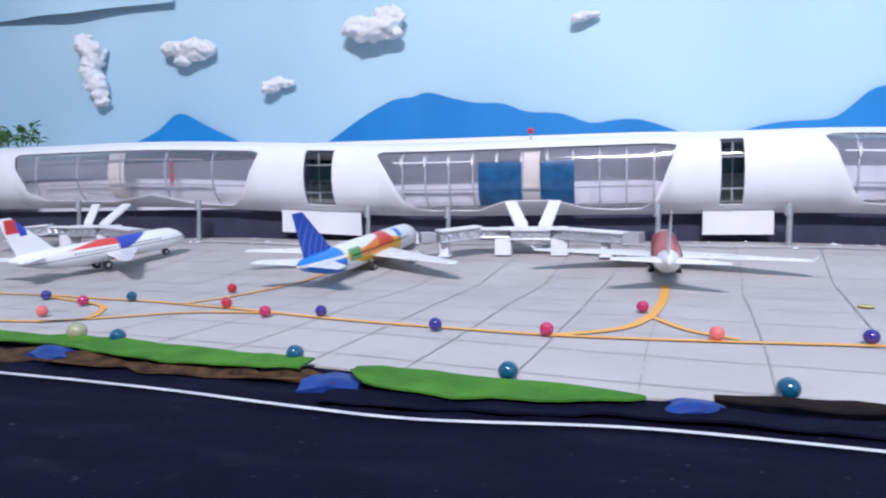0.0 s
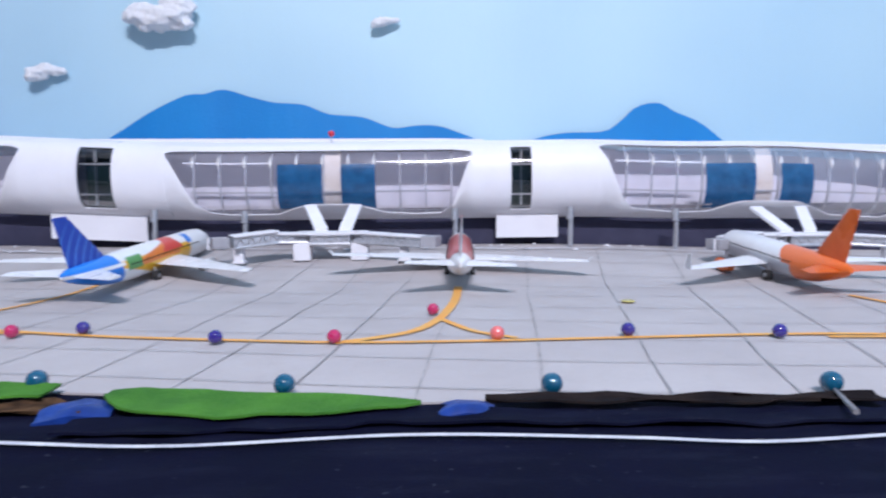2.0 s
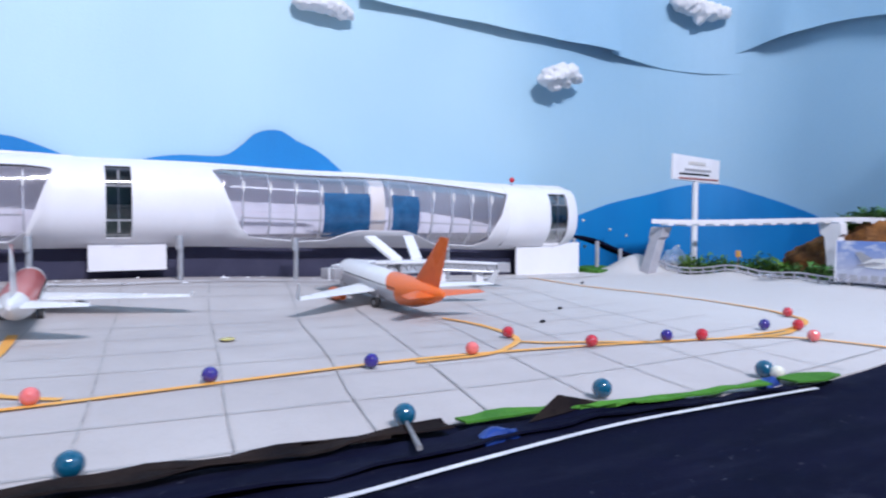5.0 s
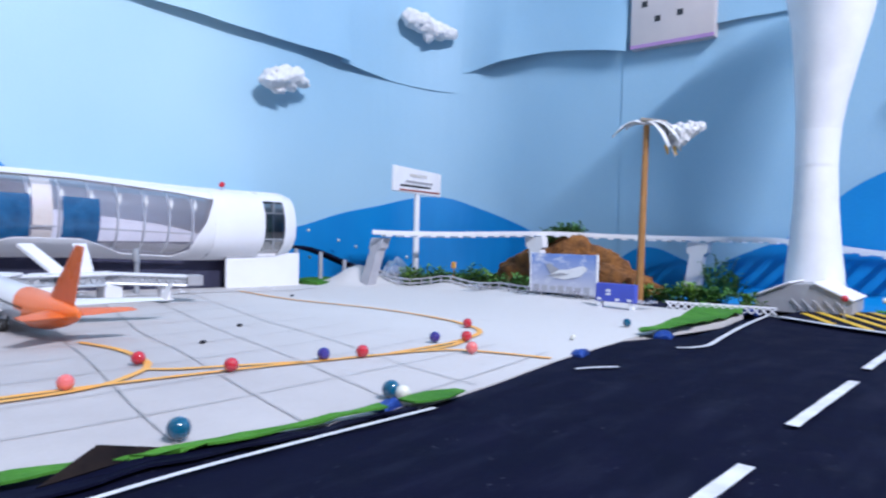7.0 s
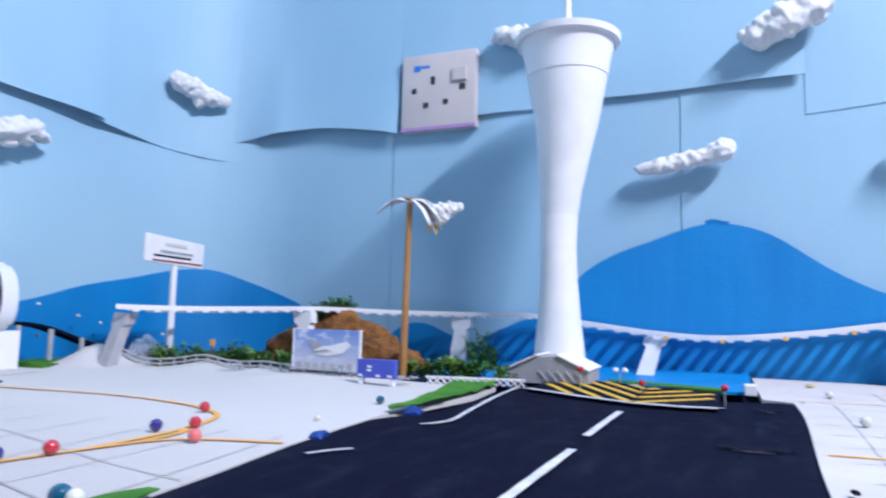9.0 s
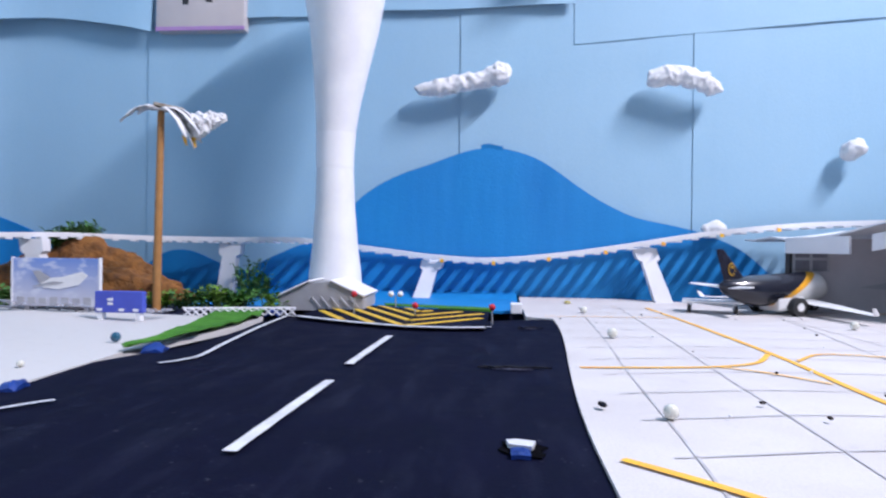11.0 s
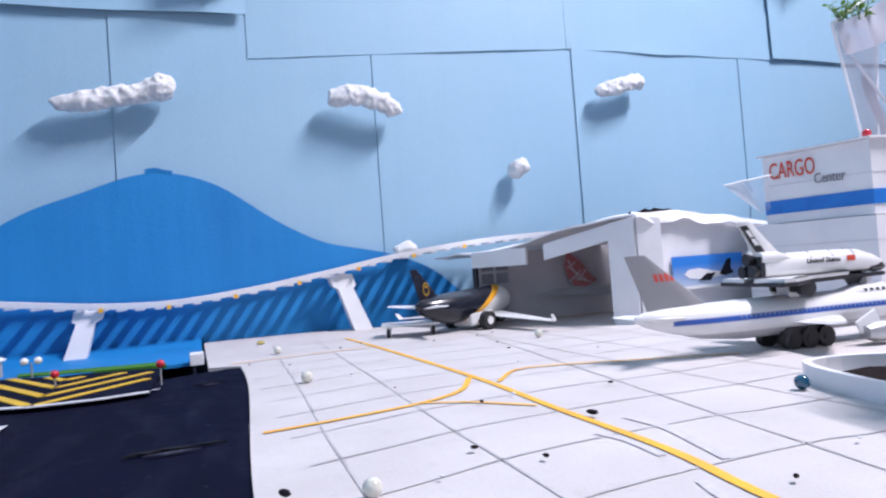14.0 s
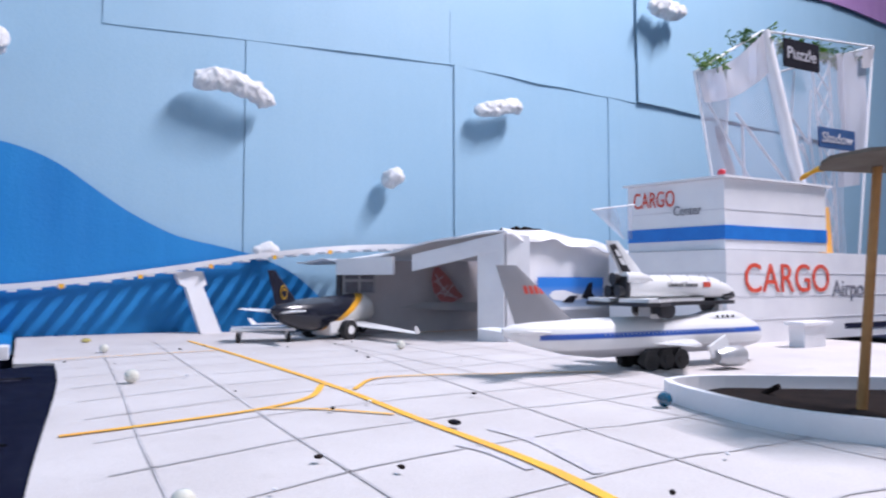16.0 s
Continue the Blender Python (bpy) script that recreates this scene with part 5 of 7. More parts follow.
for s in (-1, 1):
    for dx in (-0.055, 0.035, 0.125):
        wheel(jumbo, (dx, s * 0.075, 0.046), 0.045, 0.04, DARK_RUBBER)
    part("bogie", boxed((0.035, s * 0.06, 0.075), (0.22, 0.03, 0.05), 0.008), BLACK_PLASTIC, jumbo)
    part("engine", lathe([(0.38, 0.06, 0.042, 0.042), (0.365, 0.06, 0.048, 0.048), (0.27, 0.06, 0.046, 0.046), (0.22, 0.06, 0.03, 0.03)], 18), STEEL, jumbo, "silver engine pod", smooth=True).location.y = s * 0.20 * D
    part("pylon", boxed((0.25, s * 0.19, 0.105), (0.12, 0.014, 0.06), 0.005, (0, -25, 0)), WHITE_PAINT, jumbo)
wheel(jumbo, (0.50, 0, 0.03), 0.03, 0.03)
part("gear_leg", rodded((0.50, 0, 0.03), (0.50, 0, 0.14), 0.012, n=8), STEEL, jumbo)
part("strut", boxed((0.46, 0, 0.265), (0.03, 0.05, 0.10), 0.006), WHITE_PAINT, jumbo, "white shuttle support")
part("strut", boxed((0.02, 0, 0.25), (0.06, 0.08, 0.09), 0.006), WHITE_PAINT, jumbo, "white shuttle support")
p_shuttle = livery("white_and_black_shuttle_enamel", (0.80, 0.80, 0.80), [((0.015, 0.015, 0.02), ((0, 0, -1, -0.020), (1, 0, 0, 0.10))), ((0.015, 0.015, 0.02), ((1, 0, 0, 0.40), (0, 0, -1, -0.055)))])
a = radians(JA)
shuttle = thing("toy_space_shuttle", "white and black toy space shuttle on the carrier jet", "space shuttle", (JX + 0.175 * math.cos(a), JY + 0.175 * math.sin(a), 0.305), JA)
shuttle.scale = (0.86, 0.66, 0.80)
part("body", lathe([(0.46, 0.045, 0.008, 0.008), (0.44, 0.05, 0.035, 0.028), (0.38, 0.062, 0.058, 0.048), (0.28, 0.078, 0.075, 0.066), (0.10, 0.082, 0.078, 0.072), (-0.28, 0.082, 0.080, 0.072), (-0.36, 0.082, 0.082, 0.072)], 24), p_shuttle, shuttle, smooth=True)
for s in (-1, 1):
    part("wing", slab([(0.18, s * 0.06), (-0.12, s * 0.14), (-0.33, s * 0.30), (-0.40, s * 0.30), (-0.42, s * 0.05)], 0.022), WHITE_PAINT, shuttle)
    part("engine_pod", lathe([(-0.20, 0.13, 0.01, 0.01), (-0.27, 0.135, 0.035, 0.032), (-0.38, 0.135, 0.038, 0.035)], 14), WHITE_PAINT, shuttle, smooth=True).location.y = s * 0.055 * D
    part("wheel_block", boxed((-0.18, s * 0.09, -0.035), (0.10, 0.03, 0.07), 0.012), BLACK_PLASTIC, shuttle)
part("nose_gear", slab([(0.18, 0.02), (0.36, 0.02), (0.28, -0.07), (0.24, -0.07)], 0.03, "y"), BLACK_PLASTIC, shuttle)
part("belly", slab([(0.45, -0.03), (0.46, 0.0), (0.45, 0.03), (0.30, 0.062), (0.18, 0.07), (-0.12, 0.15), (-0.33, 0.31), (-0.41, 0.31), (-0.42, -0.31), (-0.33, -0.31), (-0.12, -0.15), (0.18, -0.07), (0.30, -0.062)], 0.022), BLACK_PLASTIC, shuttle, "black underside").location.z = -0.021 * D
part("nose_cap", lathe([(0.468, 0.030, 0.006, 0.006), (0.45, 0.032, 0.034, 0.022), (0.40, 0.036, 0.055, 0.034), (0.34, 0.03, 0.06, 0.02)], 18), BLACK_PLASTIC, shuttle, "black nose underside", smooth=True)
for s in (-1, 1):
    part("main_wheel", lathe([(-0.05, -0.045, 0.0, 0.0), (-0.05, -0.045, 0.05, 0.05), (0.0, -0.045, 0.05, 0.05), (0.0, -0.045, 0.0, 0.0)], 16), BLACK_PLASTIC, shuttle, smooth=True).matrix_basis = pose(-0.17 * D, s * 0.12 * D, 0, 0, 0, 90)
for dy, dz in ((0, 0.13), (-0.05, 0.06), (0.05, 0.06)):
    part("nozzle", lathe([(-0.36, dz, 0.018, 0.018), (-0.43, dz, 0.036, 0.036)], 14), BLACK_PLASTIC, shuttle, smooth=True).location.y = dy * D
part("heat_shield", boxed((-0.375, 0, 0.085), (0.03, 0.16, 0.12), 0.01), BLACK_PLASTIC, shuttle)
part("fin", wing((-0.20, 0, 0.14), (-0.385, 0, 0.345), 0.17, 0.085, 0.03, 0.018), WHITE_PAINT, shuttle, smooth=True)
for s in (-1, 1):
    part("fin_panel", slab([(-0.315, 0.17), (-0.37, 0.17), (-0.455, 0.32), (-0.415, 0.325)], 0.003, "y"), BLACK_PLASTIC, shuttle).location.y = (s * 0.016 - 0.0015) * D

for s in (-1, 1):
    for u0, u1 in ((0.22, 0.50), (0.56, 0.84)):
        pts = [(-0.322 - 0.098 * u0, 0.178 + 0.14 * u0), (-0.356 - 0.082 * u0, 0.178 + 0.14 * u0), (-0.356 - 0.082 * u1, 0.178 + 0.14 * u1), (-0.322 - 0.098 * u1, 0.178 + 0.14 * u1)]
        part("fin_inset", slab(pts, 0.002, "y"), WHITE_PAINT, shuttle, "white rudder panel").location.y = (s * 0.0185 - 0.001) * D
    for x in (-0.20, -0.06, 0.08, 0.22):
        part("door_seam", boxed((x, s * 0.046, 0.139), (0.004, 0.06, 0.004), 0.0, (-38 * s, 0, 0)), CLOTH_GREY, shuttle)
    part("wing_edge", slab([(0.185, s * 0.063), (-0.12, s * 0.145), (-0.33, s * 0.305), (-0.34, s * 0.290), (-0.13, s * 0.128), (0.175, s * 0.046)], 0.004), BLACK_PLASTIC, shuttle, "black wing edge").location.z = 0.0225 * D
part("windscreen", boxed((0.335, 0, 0.108), (0.03, 0.075, 0.018), 0.004, (0, 28, 0)), BLACK_PLASTIC, shuttle)


def words(text, size, material, m, parent, name="lettering", extrude=0.0006):
    cu = bpy.data.curves.new(name, "FONT")
    cu.body, cu.size, cu.extrude, cu.align_x = text, size * D, extrude, "LEFT"
    cu.materials.append(material)
    ob = new(name, cu)
    ob.parent = parent
    ob.matrix_basis = m
    return ob


def facing(at, yaw):
    """Upright lettering at a point (decimetres), read along yaw."""
    return pose(at[0] * D, at[1] * D, at[2] * D, 90, 0, yaw)


words("United States", 0.040, BLACK_INK, facing((-0.10, -0.0815, 0.085), 0), shuttle, extrude=0.0002)
part("flag_patch", boxed((0.19, -0.078, 0.098), (0.05, 0.008, 0.03)), RED_INK, shuttle)

# ---- hangar ----
hangar = thing("paper_hangar", "crumpled white card hangar with open front", "hangar")
hangar.scale.z = 0.95
P1, P2, P3, P4, P5 = Vector((7.20, -2.34, 0)), Vector((6.10, -3.05, 0)), Vector((6.25, -4.75, 0)), Vector((7.95, -4.75, 0)), Vector((7.95, -2.30, 0))


def card_wall(name, a, b, za, zb, mat, label="", z0=0.0, thick=0.03, z0b=None):
    bm = bmesh.new()
    n = Vector((-(b - a).y, (b - a).x, 0)).normalized() * thick / 2
    k = 8
    z0b = z0 if z0b is None else z0b
    rows = []
    for i in range(k + 1):
        p = a.lerp(b, i / k)
        w = 0.012 * noise.noise(Vector((p.x * 3, p.y * 3, 4)))
        rows.append([bm.verts.new(p + s * n + Vector((w, w, zz))) for s, zz in ((1, z0 + (z0b - z0) * i / k), (1, za + (zb - za) * i / k), (-1, za + (zb - za) * i / k), (-1, z0 + (z0b - z0) * i / k))])
    for u, v in zip(rows, rows[1:]):
        for j in range(4):
            bm.faces.new((u[j], u[(j + 1) % 4], v[(j + 1) % 4], v[j]))
    bm.faces.new(rows[0])
    bm.faces.new(rows[-1])
    return part(name, bm, mat, hangar, label)


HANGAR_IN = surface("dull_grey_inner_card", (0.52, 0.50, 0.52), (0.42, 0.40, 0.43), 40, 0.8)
card_wall("side_wall", P2 + Vector((0.0, -0.05, 0)), P3, 0.77, 0.60, WHITE_CARD, "white card side wall")
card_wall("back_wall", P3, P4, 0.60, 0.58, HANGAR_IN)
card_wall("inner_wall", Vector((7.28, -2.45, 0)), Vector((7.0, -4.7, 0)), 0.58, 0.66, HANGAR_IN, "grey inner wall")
card_wall("front_post", P2 + Vector((0.16, 0.09, 0)), P2, 0.70, 0.76, WHITE_CARD, "white folded card post")
card_wall("front_post", P2 + Vector((0.0, -0.01, 0)), P2 + Vector((-0.05, -0.16, 0)), 0.76, 0.74, WHITE_CARD)
card_wall("front_post", P1, P1 + Vector((-0.03, -0.02, 0)), 0.58, 0.58, BLACK_PLASTIC)
card_wall("lintel", P1, P1.lerp(P2, 0.36), 0.60, 0.61, WHITE_CARD, "hanging white card flap", 0.475)
card_wall("lintel", P1.lerp(P2, 0.48), P2, 0.62, 0.76, WHITE_CARD, "hanging white card flap", 0.50, z0b=0.645)


def hangar_roof(u, v):
    a = P1.lerp(P2, u)
    b = P5.lerp(P3, u)
    p = a.lerp(b, v)
    z = 0.60 + 0.17 * ease(u * 1.1) + 0.035 * math.sin(math.pi * min(1, v * 2.2)) * u - 0.16 * v * v * u
    return (p.x, p.y, z + 0.022 * noise.noise(Vector((p.x * 3, p.y * 3, 1))) + 0.012 * abs(noise.noise(Vector((p.x * 7, p.y * 7, 5)))))


roof_h = part("roof", sheet(24, 24, hangar_roof), WHITE_CARD, hangar, "crumpled white card roof")
mod = roof_h.modifiers.new("card", "SOLIDIFY")
mod.thickness = 0.015 * D
def torn_edge(u, v):
    y = -3.02 - 1.5 * u
    droop = 0.03 + 0.055 * (0.5 + noise.noise(Vector((u * 9, 0.3, 2))))
    return (6.085 + 0.10 * u - 0.05 * v + 0.02 * noise.noise(Vector((u * 12, v * 2, 7))), y, 0.785 - 0.17 * u * u + 0.02 * noise.noise(Vector((u * 6, 4, 1))) - droop * v)


fringe = part("torn_flap", sheet(40, 4, torn_edge), SHELL_CARD, hangar, "torn folded card edge of the roof")
fringe.modifiers.new("card", "SOLIDIFY").thickness = 0.010 * D
part("ridge_strip", sheet(14, 3, lambda u, v: (6.12 + 0.10 * v, -3.10 - 0.34 * u, 0.792 + 0.018 * math.sin(math.pi * u) + 0.02 * noise.noise(Vector((u * 7, v * 3, 9)))), 0.014), BROWN_CARD, hangar, "dark torn ridge edge")
poster = thing("poster", "blue sky poster of a white aircraft on the hangar wall", "poster", (6.09, -3.32, 0.20), -86.5)
net = Net("printed_blue_sky")
x, y, z = net.xyz()
net.colour(net.mix(net.ramp(z, 0.03, 0.17), (0.42, 0.52, 0.66), (0.02, 0.19, 0.62)))
net.rough(0.45)
part("sheet", boxed((0.33, -0.012, 0.115), (0.66, 0.006, 0.23)), net.mat, poster)
for name, mat, y, pts in (
    ("pale_shape", WHITE_CARD, -0.018, [(0.10, 0.105), (0.14, 0.135), (0.24, 0.14), (0.36, 0.115), (0.47, 0.105), (0.50, 0.085), (0.40, 0.07), (0.24, 0.065), (0.14, 0.075)]),
    ("dark_tail", BLACK_INK, -0.020, [(0.42, 0.085), (0.50, 0.19), (0.54, 0.195), (0.53, 0.12), (0.56, 0.09), (0.48, 0.075)]),
    ("dark_wing", BLACK_INK, -0.022, [(0.22, 0.055), (0.30, 0.10), (0.38, 0.10), (0.33, 0.05)]),
    ("lower_margin", WHITE_CARD, -0.016, [(0.0, 0.0), (0.66, 0.0), (0.66, 0.022), (0.0, 0.022)]),
):
    part(name, slab(pts, 0.002, "y"), mat, poster).location.y = y * D
# inner window and painted fan mark
PANE_GREY = surface("grey_pane", (0.16, 0.16, 0.19), (0.10, 0.10, 0.13), 200, 0.5)
iw = thing("inner_window", "small grey four-pane card window in the hangar", "window", (7.20, -2.50, 0.31), -97.0)
part("frame", boxed((0.0, -0.0, 0.10), (0.26, 0.012, 0.20)), GREY_CARD, iw)
for k, (dx, dz) in enumerate(((-0.06, 0.05), (0.06, 0.05), (-0.06, 0.15), (0.06, 0.15))):
    part("pane", boxed((dx, -0.010, dz), (0.10, 0.006, 0.08)), PANE_GREY, iw)
mark = thing("painted_mark", "dull red fan-shaped mark painted on the grey wall", "painted mark", (7.12, -3.22, 0.0), -97.0)
FAN_RED = surface("dull_red_paint", (0.30, 0.06, 0.07), (0.38, 0.16, 0.16), 500, 0.7)
part("fan", slab([(-0.10, 0.51), (-0.12, 0.415), (-0.10, 0.32), (-0.04, 0.245), (0.06, 0.235), (0.165, 0.28), (0.11, 0.33), (0.03, 0.435), (-0.06, 0.52)], 0.006, "y"), FAN_RED, mark)
for x, z, l, turn in ((-0.045, 0.38, 0.22, 62), (-0.005, 0.34, 0.24, 38), (0.03, 0.29, 0.20, 15), (-0.03, 0.33, 0.16, -40), (0.03, 0.33, 0.14, -52), (-0.06, 0.42, 0.10, -30)):
    part("pale_rib", boxed((x, -0.002, z), (l * 0.85, 0.004, 0.008), 0.0, (0, turn, 0)), HANGAR_IN, mark)
part("sketch", slab([(-0.4, 0.20), (0.5, 0.14), (0.75, 0.18), (0.5, 0.23), (-0.2, 0.24)], 0.004, "y"), GREY_CARD, mark)
for o in (iw, mark):
    o.location.x -= 0.03 * D

# ---- cargo centre ----
cargo = thing("cargo_centre", "white paper cargo building with blue stripe and marker lettering", "building")
N0, C0, S0 = Vector((5.98, -3.90)), Vector((5.17, -4.08)), Vector((5.02, -6.9))


def block(name, pts, z0, z1, mat, label=""):
    bm = slab(pts, z1 - z0)
    bmesh.ops.translate(bm, vec=(0, 0, z0), verts=bm.verts)
    return part(name, bm, mat, cargo, label)


block("lower_block", [tuple(N0), tuple(C0), tuple(S0), (7.6, -6.9), (7.6, -4.9), (6.4, -4.8)], 0.0, 0.60, WHITE_CARD, "white ruled paper lower block")
UN, UC, US = (5.86, -3.97), (5.20, -4.12), (5.11, -5.15)
block("upper_block", [UN, UC, US, (6.0, -5.2)], 0.605, 1.06, WHITE_CARD, "white ruled paper upper block")
block("roof_lid", [(UN[0] + 0.02, UN[1] + 0.03), (UC[0] - 0.03, UC[1] + 0.03), (US[0] - 0.03, US[1] - 0.05), (6.02, -5.25)], 1.062, 1.075, WHITE_CARD)
block("blue_band", [(UN[0], UN[1] + 0.006), (UC[0] - 0.006, UC[1] + 0.006), (US[0] - 0.006, US[1]), (6.0, -5.15)], 0.668, 0.758, BLUE_INK, "blue paper stripe")
RULED = surface("faint_ruled_line", (0.52, 0.52, 0.56), (0.66, 0.66, 0.70), 60, 0.7)
for z in (0.15, 0.30, 0.45):
    block("ruled_line", [(N0.x, N0.y + 0.003), (C0.x - 0.003, C0.y + 0.003), (S0.x - 0.003, S0.y), (6.4, -6.0)], z, z + 0.005, RULED)
for z in (0.86,):
    block("ruled_line", [(UN[0], UN[1] + 0.003), (UC[0] - 0.003, UC[1] + 0.003), (US[0] - 0.003, US[1]), (6.0, -5.1)], z, z + 0.004, RULED)
block("dark_plinth", [(C0.x - 0.015, C0.y - 0.5), (C0.x - 0.02, C0.y - 0.55), (S0.x - 0.02, S0.y), (S0.x, S0.y)], 0.06, 0.10, NAVY_CARD)
INK_GREY = surface("grey_pen_ink", (0.16, 0.16, 0.20), (0.26, 0.26, 0.30), 400, 0.6)
yaw_n = math.degrees(math.atan2(UC[1] - UN[1], UC[0] - UN[0]))
yaw_w = math.degrees(math.atan2(US[1] - UC[1], US[0] - UC[0]))
words("CARGO", 0.155, RED_INK, facing((UN[0] - 0.045, UN[1] - 0.004, 0.905), yaw_n) @ Matrix.Diagonal((0.56, 1, 1, 1)), cargo, extrude=0.0002)
words("Center", 0.092, INK_GREY, facing((UN[0] - 0.33, UN[1] - 0.069, 0.838), yaw_n) @ Matrix.Diagonal((0.72, 1, 1, 1)), cargo, extrude=0.0002)
yaw_l = math.degrees(math.atan2(S0.y - C0.y, S0.x - C0.x))
words("CARGO", 0.27, RED_INK, facing((C0.x - 0.0145, C0.y - 0.16, 0.33), yaw_l) @ Matrix.Diagonal((0.98, 1, 1, 1)), cargo, extrude=0.0002)
words("Airport", 0.17, INK_GREY, facing((C0.x - 0.0635, C0.y - 1.12, 0.295), yaw_l), cargo, extrude=0.0002)
door = thing("door_block", "small white card porch standing before the cargo building", "porch", (4.86, -4.42, 0.0), -92.0)
part("front", boxed((0, 0, 0.07), (0.22, 0.10, 0.14), 0.006), WHITE_CARD, door)
part("lintel", boxed((0, -0.01, 0.145), (0.30, 0.13, 0.02), 0.004), WHITE_CARD, door)
beacon = thing("red_bead_lamp", "small red bead light on the cargo roof", "beacon", (5.24, -4.16, 1.075))
part("bead", ball((0, 0, 0.026), 0.026), RED_PLASTIC, beacon, smooth=True)

sail = sheet(8, 6, lambda u, v: (5.75 + 0.03 * math.sin(3 * u), -3.89 + 0.38 * u * (1 - 0.75 * v), 0.93 - 0.06 * u - (0.24 - 0.06 * u) * v))
part("plastic_awning", sail, FILM, cargo, "clear plastic awning corner")
part("awning_edge", rodded((5.75, -3.51, 0.87), (5.75, -3.92, 0.93), 0.006, n=6), WHITE_CARD, cargo)

# ---- leaning lattice pavilion ----
tower_b = thing("lattice_pavilion", "leaning white lattice pavilion wrapped in cloudy plastic film", "pavilion", (6.3, -6.8, 0.0))
corners_hi = [(0.0, 1.47, 2.25), (-0.15, 0.66, 2.74), (-0.2, -1.3, 2.95), (0.8, -0.2, 2.6)]
corners_lo = [(0.1, 0.93, 0.60), (-0.15, -0.17, 0.60), (-0.2, -0.85, 0.60), (0.8, 0.0, 0.60)]


def pane_of(i, u0, u1, v0, v1, back=0.0):
    """A slack sheet between two leaning corner posts."""
    j = (i + 1) % 4
    lo_a, lo_b, hi_a, hi_b = (Vector(p) for p in (corners_lo[i], corners_lo[j], corners_hi[i], corners_hi[j]))

    def face(u, v):
        uu, vv = u0 + (u1 - u0) * u, v0 + (v1 - v0) * v
        p = lo_a.lerp(lo_b, uu).lerp(hi_a.lerp(hi_b, uu), vv)
        return (p.x + back + 0.06 * noise.noise(Vector((uu * 5, vv * 4, i))), p.y, p.z - 0.10 * math.sin(math.pi * uu) * vv)
    return sheet(14, 10, face)


for i in range(4):
    j = (i + 1) % 4
    part("corner_post", rodded(corners_lo[i], corners_hi[i], 0.060 if i == 1 else 0.013, n=10), WHITE_CARD, tower_b, smooth=True)
    part("top_rim", rodded(corners_hi[i], corners_hi[j], 0.012, n=8), WHITE_CARD, tower_b)
part("film_panel", pane_of(0, 0.0, 1.0, 0.0, 1.0), FILM, tower_b, "cloudy plastic film", smooth=True)
part("film_panel", pane_of(1, 0.0, 0.72, 0.0, 0.98), FILM, tower_b, "cloudy plastic film", smooth=True)
part("film_panel", pane_of(1, 0.66, 1.0, 0.35, 0.99, 0.02), MILK_FILM, tower_b, "milky plastic film", smooth=True)
part("film_panel", pane_of(3, 0.0, 1.0, 0.0, 1.0), FILM, tower_b, "cloudy plastic film", smooth=True)
part("rim_band", pane_of(0, 0.02, 0.98, 0.84, 1.0, -0.02), MILK_FILM, tower_b, "creamy folded film band", smooth=True)
part("rim_band", pane_of(1, 0.86, 1.0, 0.90, 0.99, -0.03), CLOTH_GREY, tower_b, "grey mesh band", smooth=True)
part("inner_strap", pane_of(0, 0.45, 0.56, 0.0, 0.72, 0.25), CLOTH_GREY, tower_b, "grey inner strap", smooth=True)
rnd_l = random.Random(5)


def brace(i, u0, v0, u1, v1, r=0.011):
    j = (i + 1) % 4
    at = [Vector(corners_lo[i]).lerp(Vector(corners_lo[j]), u).lerp(Vector(corners_hi[i]).lerp(Vector(corners_hi[j]), u), v) + Vector((0.05, 0, -0.08 * v)) for u, v in ((u0, v0), (u1, v1))]
    part("strut", rodded(at[0], at[1], r, n=6), WHITE_CARD, tower_b)


for u0, v0, u1, v1 in ((0.02, 0.80, 0.30, 0.55), (0.05, 0.52, 0.26, 0.88), (0.02, 0.66, 0.24, 0.50), (0.22, 0.55, 0.34, 0.30), (0.30, 0.55, 0.40, 0.80), (0.33, 0.60, 0.30, 0.15), (0.08, 0.45, 0.20, 0.62)):
    brace(1, u0, v0, u1, v1)
for k in range(7):
    v = 0.04 + 0.125 * k + rnd_l.uniform(-0.01, 0.01)
    brace(1, 0.44, v, 0.62, v + 0.15, 0.008)
    brace(1, 0.62, v, 0.44, v + 0.15, 0.008)
brace(1, 0.44, 0.0, 0.44, 0.95, 0.012)
brace(1, 0.62, 0.0, 0.60, 0.95, 0.012)
for u0, v0, u1, v1 in ((0.15, 0.9, 0.75, 0.05), (0.5, 0.75, 0.95, 0.35), (0.3, 0.1, 0.55, 0.7)):
    brace(0, u0, v0, u1, v1, 0.013)


